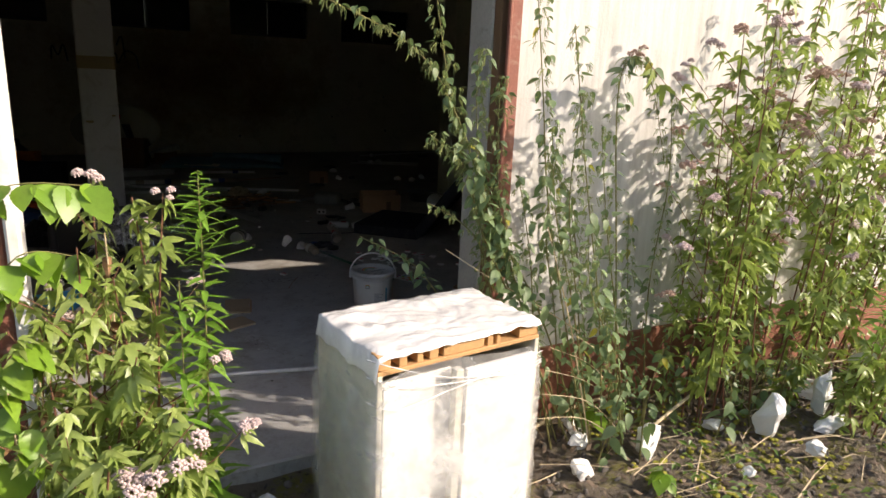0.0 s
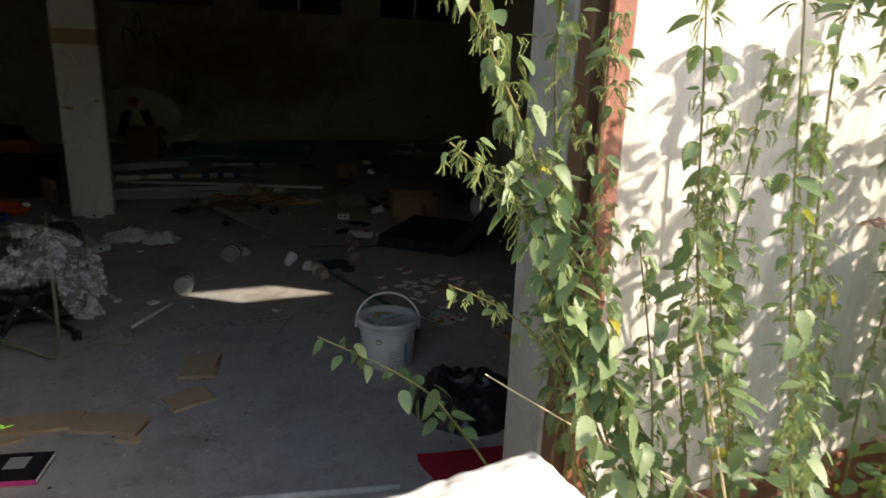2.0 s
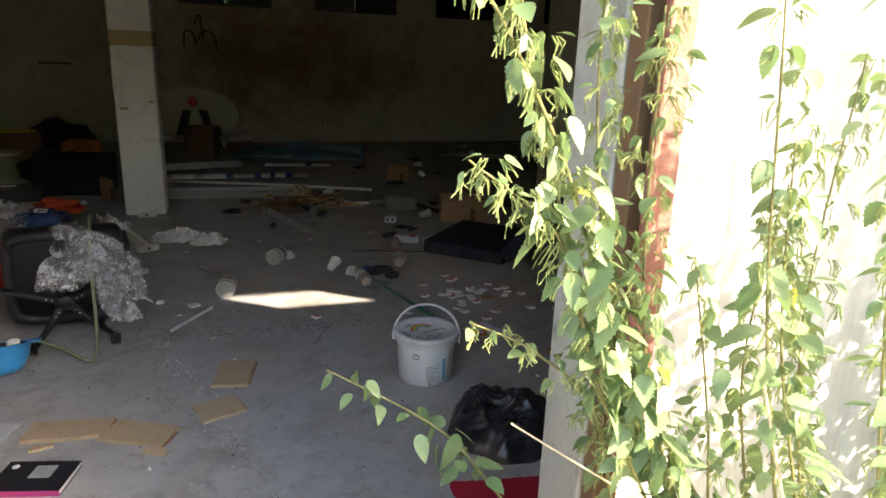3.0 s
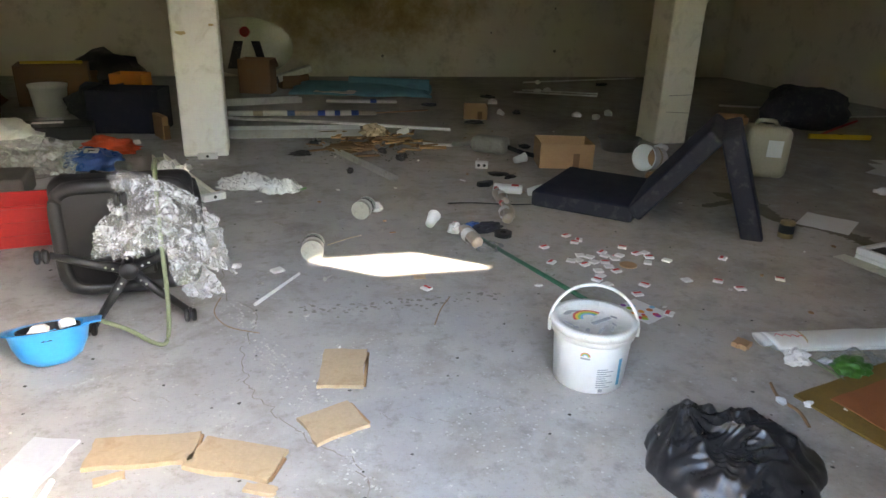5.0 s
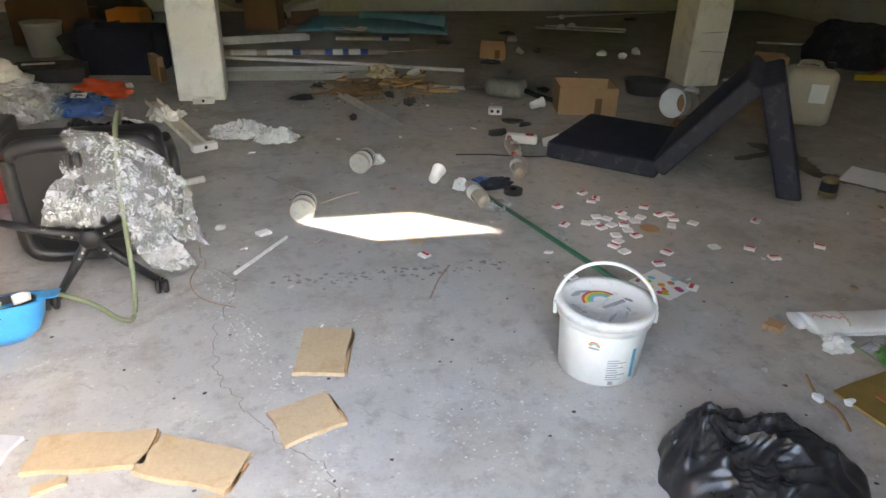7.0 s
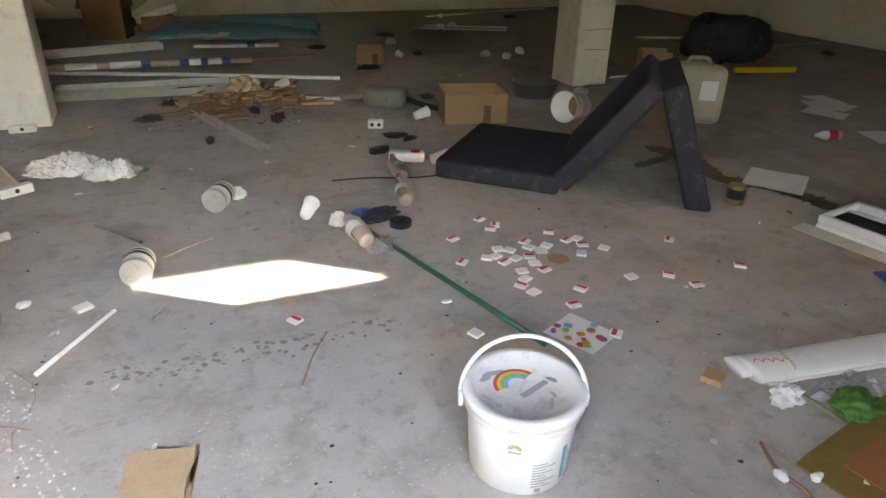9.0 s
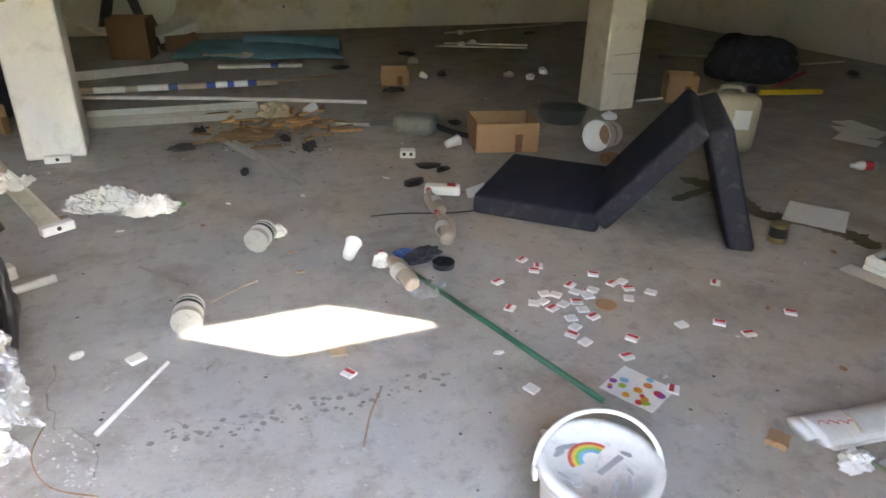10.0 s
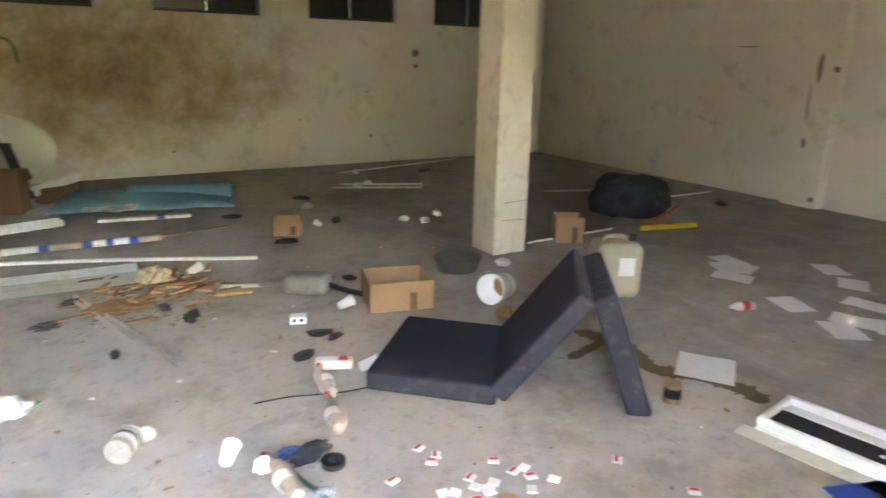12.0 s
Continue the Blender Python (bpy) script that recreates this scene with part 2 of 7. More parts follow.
M_LEATHER = mat("black_leatherette", (0.012, 0.012, 0.014), 0.48, 0.3, 9.0, 150.0, 0.15, dirt=0.12, dirt_col=(0.05, 0.048, 0.045))
M_BLACK = mat("black_plastic", (0.014, 0.014, 0.016), 0.5, 0.3, 9.0, 90.0, 0.1, dirt=0.25, dirt_col=(0.06, 0.06, 0.055))
M_STEEL = mat("dull_steel", (0.36, 0.35, 0.33), 0.42, 0.2, 9.0, 70.0, 0.1, metal=0.85, dirt=0.4, dirt_col=(0.22, 0.16, 0.1))
M_ALU = mat("grey_aluminium", (0.52, 0.54, 0.54), 0.45, 0.12, 6.0, 60.0, 0.05, metal=0.5, dirt=0.35)
M_TIN = mat("tin_can_end", (0.46, 0.45, 0.40), 0.45, 0.2, 14.0, 90.0, 0.1, metal=0.35, dirt=0.4)
M_PVC = mat("white_pipe", (0.72, 0.72, 0.70), 0.45, 0.07, 6.0, 60.0, 0.05, dirt=0.35)
M_PAPER = mat("white_paper", (0.74, 0.73, 0.70), 0.9, 0.06, 8.0, 60.0, 0.1, dirt=0.2, dirt_col=(0.45, 0.4, 0.32))
M_POLY = mat("white_polystyrene", (0.80, 0.80, 0.78), 0.8, 0.06, 9.0, 110.0, 0.3, dirt=0.15, dirt_col=(0.45, 0.42, 0.36))
M_BLUE = mat("bright_blue_plastic", (0.03, 0.33, 0.72), 0.35, 0.12, 6.0, 60.0, 0.05, dirt=0.15)
M_BLUE_BAG = mat("blue_plastic_bag", (0.03, 0.08, 0.22), 0.3, 0.3, 9.0, 60.0, 0.3)
M_BLUE_DARK = mat("blue_card", (0.02, 0.06, 0.30), 0.5, 0.15)
M_RED = mat("red_plastic", (0.42, 0.02, 0.02), 0.5, 0.2)
M_RED_MAT = mat("dark_red_sheet", (0.36, 0.012, 0.03), 0.7, 0.15)
M_REDBAND = mat("red_print", (0.55, 0.05, 0.05), 0.7, 0.1)
M_ORANGE = mat("orange_plastic", (0.60, 0.20, 0.02), 0.55, 0.15)
M_ORANGE_CLOTH = mat("red_orange_cloth", (0.55, 0.07, 0.02), 0.8, 0.25)
M_TEAL = mat("teal_underlay_foam", (0.13, 0.30, 0.38), 0.85, 0.15, 3.0, 60.0, 0.2, dirt=0.35)
M_GREEN_POLE = mat("green_painted_tube", (0.015, 0.11, 0.06), 0.4, 0.2)
M_HOSE = mat("olive_hose", (0.16, 0.19, 0.11), 0.55, 0.2)
M_GLASS_BROWN = mat("cloudy_brown_bottle", (0.44, 0.36, 0.28), 0.35, 0.3, 11.0, 60.0, 0.2, dirt=0.4)
M_JERRY = mat("yellowed_canister", (0.46, 0.40, 0.28), 0.5, 0.15, 3.0, 60.0, 0.1, dirt=0.35)
M_YELLOW = mat("yellow_paint", (0.65, 0.45, 0.02), 0.5, 0.15)
M_GOLD = mat("gold_brown_weave", (0.20, 0.13, 0.03), 0.9, 0.4, 22.0, 160.0, 0.5, each=0.0)
M_GOLD_IN = mat("rust_brown_weave", (0.30, 0.11, 0.04), 0.9, 0.25, 18.0, 160.0, 0.4)
M_GREEN_BAG = mat("green_plastic_bag", (0.05, 0.17, 0.03), 0.35, 0.3, 14.0, 60.0, 0.3)
M_OIL = mat("brown_spill", (0.085, 0.064, 0.022), 0.45, 0.4, 7.0, 40.0, 0.1)
M_CRACK = mat("dark_crack", (0.23, 0.20, 0.17), 0.95, 0.4, 20.0)
M_STAIN = mat("dark_scuff", (0.22, 0.205, 0.185), 0.9, 0.3, 20.0)
M_CRUMB = mat("plaster_crumbs", (0.48, 0.47, 0.44), 0.95, 0.3, 20.0)
M_DARK_CRUMB = mat("dark_grit", (0.06, 0.055, 0.05), 0.95, 0.4, 20.0)
M_BAG_WHITE = mat("white_plastic_bag", (0.70, 0.73, 0.70), 0.35, 0.12, 9.0, 60.0, 0.4, dirt=0.25)
M_PRINT = mat("grey_print", (0.35, 0.36, 0.38), 0.6, 0.1)
M_PRINT_BLUE = mat("blue_print", (0.10, 0.35, 0.50), 0.6, 0.1)
M_BOOK = mat("dark_book_cover", (0.02, 0.02, 0.025), 0.35, 0.3)
M_PINK = mat("pink_book_edge", (0.5, 0.05, 0.22), 0.5, 0.1)
M_GREY_PANEL = mat("pale_grey_panel", (0.46, 0.48, 0.52), 0.5, 0.1)
M_MIRROR = mat("dull_mirror_sign", (0.34, 0.32, 0.27), 0.42, 0.25, 3.0, 40.0, 0.03, metal=0.35, dirt=0.35, dirt_col=(0.4, 0.33, 0.2))
M_GLASS = mat("dirty_window_glass", (0.03, 0.035, 0.03), 0.12, 0.4, 3.0, 40.0, 0.02)
M_STEM = mat("green_brown_stem", (0.16, 0.15, 0.05), 0.7, 0.3)
M_STEM_RED = mat("reddish_stem", (0.16, 0.07, 0.04), 0.7, 0.3)
M_STRAW = mat("pale_straw", (0.52, 0.42, 0.27), 0.85, 0.25)
M_DRY = mat("withered_leaf", (0.20, 0.11, 0.05), 0.9, 0.35)
M_PETAL = mat("dusty_pink_flower", (0.56, 0.44, 0.43), 0.85, 0.3, 40.0, 200.0, 0.3)
M_SEED = mat("brown_seed_head", (0.44, 0.30, 0.24), 0.9, 0.35, 40.0, 200.0, 0.3)
M_CATKIN = mat("nettle_catkin", (0.24, 0.28, 0.10), 0.9, 0.3)
L_NETTLE = leaf_mat("nettle_leaf", (0.095, 0.16, 0.065), (0.21, 0.29, 0.135), 0.5, 0.26, (0.22, 0.33, 0.10))
L_AGR = leaf_mat("agrimony_leaf", (0.18, 0.26, 0.05), (0.34, 0.42, 0.13))
L_RASP = leaf_mat("bramble_leaf", (0.12, 0.26, 0.022), (0.24, 0.40, 0.04))
L_GOLD = leaf_mat("goldenrod_leaf", (0.13, 0.28, 0.03), (0.22, 0.40, 0.06))
L_LOW = leaf_mat("ground_leaf", (0.07, 0.15, 0.03), (0.20, 0.30, 0.07))
L_YELLOW = leaf_mat("yellowing_leaf", (0.35, 0.30, 0.03), (0.45, 0.40, 0.06))
F_WRAP = film_mat("stretch_film", 0.82, (0.92, 0.92, 0.91), 9.0, 0.28)
F_SHEET = film_mat("milky_film", 0.16, (0.88, 0.87, 0.85), 5.0, 0.2)
F_BUBBLE = film_mat("clear_crumpled_film", 0.70, (0.80, 0.82, 0.85), 26.0, 0.40)
F_MILKY = film_mat("white_bag_film", 0.25, (0.86, 0.88, 0.87), 9.0, 0.25)


# ---- building blocks ----
def part(name, bm, material, parent=None, label="", smooth=False, at=None):
    me = bpy.data.meshes.new(name)
    bmesh.ops.recalc_face_normals(bm, faces=bm.faces)
    if smooth:
        for f in bm.faces:
            f.smooth = True
    bm.to_mesh(me)
    bm.free()
    me.materials.append(material)
    ob = new(name, me)
    if parent:
        ob.parent = parent
    if at is not None:
        ob.matrix_basis = at
    return tagged(ob, label)


def thing(name, x, y, z=0.0, rz=0.0, label="", category="", group="", kind="", rx=0.0, ry=0.0):
    ob = new(name)
    ob.empty_display_size = 0.05
    ob.matrix_basis = pose(x, y, z, rx, ry, rz)
    return tagged(ob, label, category, group, kind)


def single(name, bm, material, x, y, z, rz, label, category, group="", kind="", smooth=False, rx=0.0, ry=0.0):
    return tagged(part(name, bm, material, None, label, smooth, pose(x, y, z, rx, ry, rz)), "", category, group, kind)


def box(c, s, bevel=0.0, m=None, bm=None, seg=1):
    out = bm or bmesh.new()
    b = bmesh.new()
    bmesh.ops.create_cube(b, size=1.0, matrix=Matrix.Translation(c) @ Matrix.Diagonal((*s, 1)))
    if bevel:
        bmesh.ops.bevel(b, geom=b.edges[:], offset=min(bevel, min(s) * 0.45), segments=seg, profile=0.5, affect="EDGES")
    if m is not None:
        bmesh.ops.transform(b, matrix=m, verts=b.verts)
    tmp = bpy.data.meshes.new("tmp")
    b.to_mesh(tmp)
    b.free()
    out.from_mesh(tmp)
    bpy.data.meshes.remove(tmp)
    return out


def lathe(profile, seg=28, m=None, bm=None):
    """A turned shape from (radius, height) pairs."""
    bm = bm or bmesh.new()
    m = m or Matrix()
    rings = []
    for r, z in profile:
        if r < 1e-5:
            rings.append([bm.verts.new(m @ Vector((0, 0, z)))])
        else:
            rings.append([bm.verts.new(m @ Vector((r * math.cos(2 * math.pi * i / seg), r * math.sin(2 * math.pi * i / seg), z))) for i in range(seg)])
    for a, b in zip(rings, rings[1:]):
        for i in range(seg):
            j = (i + 1) % seg
            if len(a) == 1 and len(b) > 1:
                bm.faces.new((a[0], b[i], b[j]))
            elif len(b) == 1 and len(a) > 1:
                bm.faces.new((a[i], a[j], b[0]))
            elif len(a) > 1:
                bm.faces.new((a[i], a[j], b[j], b[i]))
    return bm


def smooth_path(pts, steps=5):
    pts = [Vector(p) for p in pts]
    if len(pts) < 3:
        return pts
    out = []
    for i in range(len(pts) - 1):
        p0, p1, p2, p3 = pts[max(i - 1, 0)], pts[i], pts[i + 1], pts[min(i + 2, len(pts) - 1)]
        for k in range(steps):
            t = k / steps
            out.append(0.5 * (2 * p1 + (p2 - p0) * t + (2 * p0 - 5 * p1 + 4 * p2 - p3) * t * t + (3 * p1 - p0 - 3 * p2 + p3) * t ** 3))
    out.append(pts[-1])
    return out


def tube(pts, r0, r1=None, seg=6, bm=None, cap=True):
    bm = bm or bmesh.new()
    r1 = r0 if r1 is None else r1
    pts = [Vector(p) for p in pts]
    rings = []
    for i, p in enumerate(pts):
        d = (pts[min(i + 1, len(pts) - 1)] - pts[max(i - 1, 0)]).normalized()
        side = d.cross(Vector((0.13, 0.21, 1.0)) if abs(d.z) < 0.95 else Vector((1, 0.2, 0))).normalized()
        up = side.cross(d)
        r = r0 + (r1 - r0) * i / max(1, len(pts) - 1)
        rings.append([bm.verts.new(p + r * (math.cos(2 * math.pi * k / seg) * side + math.sin(2 * math.pi * k / seg) * up)) for k in range(seg)])
    for a, b in zip(rings, rings[1:]):
        for k in range(seg):
            bm.faces.new((a[k], a[(k + 1) % seg], b[(k + 1) % seg], b[k]))
    if cap:
        bm.faces.new(rings[0][::-1])
        bm.faces.new(rings[-1])
    return bm


def shell(bm, grid, thick):
    """Gives a grid of vertices an underside and rim."""
    low = [[bm.verts.new(v.co - Vector((0, 0, thick))) for v in row] for row in grid]
    n, k = len(grid) - 1, len(grid[0]) - 1
    for j in range(n):
        for i in range(k):
            bm.faces.new((low[j][i], low[j + 1][i], low[j + 1][i + 1], low[j][i + 1]))
    for j in range(n):
        bm.faces.new((grid[j][0], grid[j + 1][0], low[j + 1][0], low[j][0]))
        bm.faces.new((grid[j][k], low[j][k], low[j + 1][k], grid[j + 1][k]))
    for i in range(k):
        bm.faces.new((grid[0][i], low[0][i], low[0][i + 1], grid[0][i + 1]))
        bm.faces.new((grid[n][i], grid[n][i + 1], low[n][i + 1], low[n][i]))


def crumple(sx, sy, amp, n=24, seed=0, lift=0.0, freq=6.0, ragged=0.0, thick=0.0, dome=0.0):
    """A creased sheet about its centre, thick where asked, domed in the middle."""
    bm = bmesh.new()
    off = Vector((seed * 7.3, seed * 3.1, seed * 1.7))
    grid = []
    for j in range(n + 1):
        row = []
        for i in range(n + 1):
            x, y = (i / n - 0.5) * sx, (j / n - 0.5) * sy
            p = Vector((x, y, 0)) + off
            r = noise.noise(p * freq) * amp + abs(noise.noise(p * freq * 2.3)) * amp * 0.8
            e = min(i, n - i, j, n - j) / n
            rag = ragged * noise.noise(p * 5 + Vector((3, 3, 3))) * (1 if e < 0.2 else 0.3)
            d = dome * max(0.0, 1 - (2 * x / sx) ** 2) ** 0.6 * max(0.0, 1 - (2 * y / sy) ** 2) ** 0.6
            row.append(bm.verts.new((x + rag * 1.3, y + rag, thick + max(0.0, lift + r + d) if lift or dome else r)))
        grid.append(row)
    for j in range(n):
        for i in range(n):
            bm.faces.new((grid[j][i], grid[j][i + 1], grid[j + 1][i + 1], grid[j + 1][i]))
    if thick:
        shell(bm, grid, thick)
    return bm


def lump(rx, ry, rz, seed=0, rough=0.25, freq=3.0, sub=3, flat=True, crease=0.0):
    """A closed uneven body resting on z = 0: foam chunk, stuffed bag, stone."""
    bm = bmesh.new()
    bmesh.ops.create_icosphere(bm, subdivisions=sub, radius=1.0)
    off = Vector((seed * 5.1 + 1, seed * 2.7, seed * 9.1))
    for v in bm.verts:
        n = v.co.normalized()
        k = 1 + rough * noise.noise(n * freq + off) + crease * abs(noise.noise(n * freq * 3 + off))
        v.co = Vector((n.x * rx * k, n.y * ry * k, n.z * rz * k))
    low = min(v.co.z for v in bm.verts)
    cut = low * 0.55 if flat else low
    for v in bm.verts:
        v.co.z = max(v.co.z, cut) - cut
    return bm


def shard(sx, sy, h, seed=0, sides=7):
    """A flat broken piece with a ragged outline and real thickness."""
    rnd = random.Random(seed)
    bm = bmesh.new()
    pts = []
    for i in range(sides):
        a = 2 * math.pi * i / sides + rnd.uniform(-0.25, 0.25)
        k = rnd.uniform(0.7, 1.1)
        pts.append((sx / 2 * k * math.cos(a), sy / 2 * k * math.sin(a)))
    lo = [bm.verts.new((x, y, 0)) for x, y in pts]
    hi = [bm.verts.new((x * 0.94, y * 0.94, h * rnd.uniform(0.8, 1.2))) for x, y in pts]
    bm.faces.new(lo[::-1])
    bm.faces.new(hi)
    for i in range(sides):
        j = (i + 1) % sides
        bm.faces.new((lo[i], lo[j], hi[j], hi[i]))
    return bm


def crinkle(sx, sy, high, seed=0, n=52):
    """A crushed piece of thin film: ragged outline, sharp folds, resting on z = 0."""
    bm = bmesh.new()
    off = Vector((seed * 4.7, seed * 2.9, seed * 1.3))
    rings = []
    for j in range(1, n // 2 + 1):
        q = 2 * j / n
        ring = []
        for i in range(n):
            a = 2 * math.pi * i / n
            edge = 1 + 0.35 * noise.noise(Vector((math.cos(a) * 1.5, math.sin(a) * 1.5, 0)) + off) + 0.12 * noise.noise(Vector((math.cos(a) * 6, math.sin(a) * 6, 2)) + off)
            x, y = sx / 2 * q * edge * math.cos(a), sy / 2 * q * edge * math.sin(a)
            p = Vector((x, y, 0)) + off
            d = noise.voronoi(p * 9)[0]
            e = noise.voronoi(p * 24)[0]
            fold = 0.75 * min(1.0, d[1] - d[0]) + 0.4 * min(1.0, e[1] - e[0])
            z = high * (0.35 + 0.5 * noise.noise(p * 5)) * (1 - q ** 3) + high * fold * (1 - 0.5 * q)
            ring.append(bm.verts.new((x, y, max(0.002, z))))
        rings.append(ring)
    for a, b in zip(rings, rings[1:]):
        for i in range(n):
            bm.faces.new((a[i], a[(i + 1) % n], b[(i + 1) % n], b[i]))
    bm.faces.new(rings[0])
    return bm


def chunk(rx, ry, rz, seed):
    """An angular broken block with crumbly faces, resting on z = 0."""
    rnd = random.Random(seed)
    bm = bmesh.new()
    for _ in range(14):
        v = Vector((rnd.gauss(0, 1), rnd.gauss(0, 1), rnd.gauss(0, 1))).normalized()
        bm.verts.new((v.x * rx, v.y * ry, v.z * rz))
    hull = bmesh.ops.convex_hull(bm, input=bm.verts[:])
    bmesh.ops.delete(bm, geom=list({g for g in hull["geom_interior"] + hull["geom_unused"] if isinstance(g, bmesh.types.BMVert)}), context="VERTS")
    bmesh.ops.subdivide_edges(bm, edges=bm.edges[:], cuts=5, use_grid_fill=True)
    low = min(v.co.z for v in bm.verts)
    for v in bm.verts:
        v.co += v.co.normalized() * (0.007 * noise.noise(v.co * 38 + Vector((seed, 0, 0))) + 0.010 * noise.noise(v.co * 14))
        v.co.z = max(0.0, v.co.z - low * 0.8)
    return bm


# ---- structure ----
OUT, INN = 0.48, 0.74            # faces of the front wall
LEFT, RIGHT, FAR = -8.0, 7.35, 11.0
HEIGHT = 3.1
GATE = 2.25                      # head of the gate opening


def structure(name, bm, material, label, smooth=False):
    return tagged(part(name, bm, material, None, label, smooth), "", "structure", "", "structure")


def slab(x0, x1, y0, y1, z0, z1, bm=None, bevel=0.0):
    return box(((x0 + x1) / 2, (y0 + y1) / 2, (z0 + z1) / 2), (x1 - x0, y1 - y0, z1 - z0), bevel, None, bm)


def ground_sheet():
    bm = bmesh.new()
    near = [i * 0.12 for i in range(-30, 31)]
    xs = [-400, -120, -40, -15, -8] + near + [5, 8, 15, 40, 120, 400]
    ys = [-400, -120, -40, -15, -6] + [i * 0.1 for i in range(-35, 6)] + [3, 8, 15, 40, 120, 400]
    grid = []
    for y in ys:
        row = []
        for x in xs:
            h = -0.07 + 0.03 * noise.noise((x * 1.3, y * 1.3, 0)) + 0.014 * noise.noise((x * 6, y * 6, 3))
            row.append(bm.verts.new((x, y, h)))
        grid.append(row)
    for a, b in zip(grid, grid[1:]):
        for i in range(len(a) - 1):
            bm.faces.new((a[i], a[i + 1], b[i + 1], b[i]))
    return structure("ground", bm, M_EARTH, "mossy earth and gravel with dead stalks", True)


ground_sheet()
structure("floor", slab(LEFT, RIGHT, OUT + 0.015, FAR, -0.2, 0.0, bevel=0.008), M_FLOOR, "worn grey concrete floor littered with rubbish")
structure("ceiling", slab(LEFT - 0.2, RIGHT + 0.25, OUT - 0.1, FAR + 0.35, HEIGHT, HEIGHT + 0.2), M_ROOF, "grey concrete roof slab")

# front wall, two stretches and the piece over the opening; the right one has a small vent window
PL = 0.30
WU0, WU1, WZ0, WZ1 = 2.84, 3.74, 2.115, 2.55
w = slab(0.10, WU0, OUT, INN, PL, HEIGHT)
slab(WU1, RIGHT + 0.2, OUT, INN, PL, HEIGHT, w)
slab(WU0, WU1, OUT, INN, PL, WZ0, w)
slab(WU0, WU1, OUT, INN, WZ1, HEIGHT, w)
structure("wall_front_1", w, M_WALL_OUT, "weathered white rendered wall with streaks")
structure("wall_front_2", slab(LEFT - 0.2, -1.86, OUT, INN, PL, HEIGHT), M_WALL_OUT, "weathered white rendered wall")
structure("wall_front_3", slab(-1.86, 0.10, OUT, INN, GATE, HEIGHT), M_WALL_OUT, "white rendered wall over the gate opening")
structure("plinth_1", slab(0.10, RIGHT + 0.2, OUT - 0.012, INN, -0.3, PL, bevel=0.004), M_PLINTH, "flaking red-brown painted plinth")
structure("plinth_2", slab(LEFT - 0.2, -1.86, OUT - 0.012, INN, -0.3, PL, bevel=0.004), M_PLINTH, "flaking red-brown painted plinth")
structure("door_post_1", slab(0.03, 0.098, 0.56, INN, 0.0, GATE, bevel=0.006), M_JAMB, "weathered grey door post with peeling paint")
# Dark brown board put in for the shaded gap beside the steel angle.
structure("door_post_2", slab(0.036, 0.098, 0.503, 0.557, 0.0, GATE, bevel=0.004), M_CARD_DARK, "dark brown strip standing in for a shaded gap")
g = slab(0.047, 0.105, 0.455, 0.463, -0.1, GATE, bevel=0.002)
slab(0.097, 0.105, 0.4635, 0.478, -0.1, GATE, g)
g2 = tube([(0.052, 0.462, -0.1), (0.052, 0.462, GATE)], 0.010, seg=10, bm=g)
structure("gate_frame_1", g2, M_RUST, "rust-red painted steel angle on the gate opening")
structure("gate_frame_2", slab(-1.86, -1.70, 0.47, INN, -0.1, GATE, bevel=0.006), M_RUST, "rust-red painted steel gate post")
structure("gate_frame_3", slab(-1.697, -1.655, 0.45, 0.60, -0.1, GATE, bevel=0.008), M_COLUMN, "chipped white painted gate edge")

# far wall with its row of high windows
SILL, HEAD = 2.14, 2.78
STARTS = [-7.55, -5.46, -3.37, -1.19, 0.90, 2.99, 5.08]
w = slab(LEFT, RIGHT, FAR, FAR + 0.25, -0.1, SILL)
slab(LEFT, RIGHT, FAR, FAR + 0.25, HEAD, HEIGHT, w)
edge = LEFT
for s in STARTS:
    slab(edge, s, FAR, FAR + 0.25, SILL, HEAD, w)
    edge = s + 1.41
slab(edge, RIGHT, FAR, FAR + 0.25, SILL, HEAD, w)
structure("wall_far", w, M_WALL_IN, "cream plaster wall stained yellow and brown")
for k, s in enumerate(STARTS):
    win = thing(f"window_{k + 1}", s + 0.705, FAR + 0.12, SILL, 0, "high strip window with dirty dark glass", "window", "high windows", "structure")
    for name, c, d in (("window_frame", (0, 0, 0.02), (1.41, 0.06, 0.04)), ("window_frame", (0, 0, 0.62), (1.41, 0.06, 0.04)),
                       ("window_frame", (-0.685, 0, 0.32), (0.04, 0.06, 0.56)), ("window_frame", (0.685, 0, 0.32), (0.04, 0.06, 0.56)),
                       ("window_frame", (0, 0, 0.32), (0.035, 0.06, 0.56))):
        part(name, box(c, d, 0.004), M_BLACK, win)
    for sx in (-1, 1):
        p = part("pane", box((sx * 0.342, 0, 0.32), (0.645, 0.006, 0.56)), M_GLASS, win)
structure("wall_right", slab(RIGHT, RIGHT + 0.25, INN, FAR + 0.25, -0.1, HEIGHT), M_WALL_IN, "cream plaster side wall")
structure("pilaster", slab(RIGHT - 0.14, RIGHT, 5.62, 6.08, 0.0, HEIGHT, bevel=0.01), M_WALL_IN, "plastered pilaster with a crack")
structure("wall_left", slab(LEFT - 0.25, LEFT, INN, FAR + 0.25, -0.1, HEIGHT), M_WALL_IN, "cream plaster side wall")


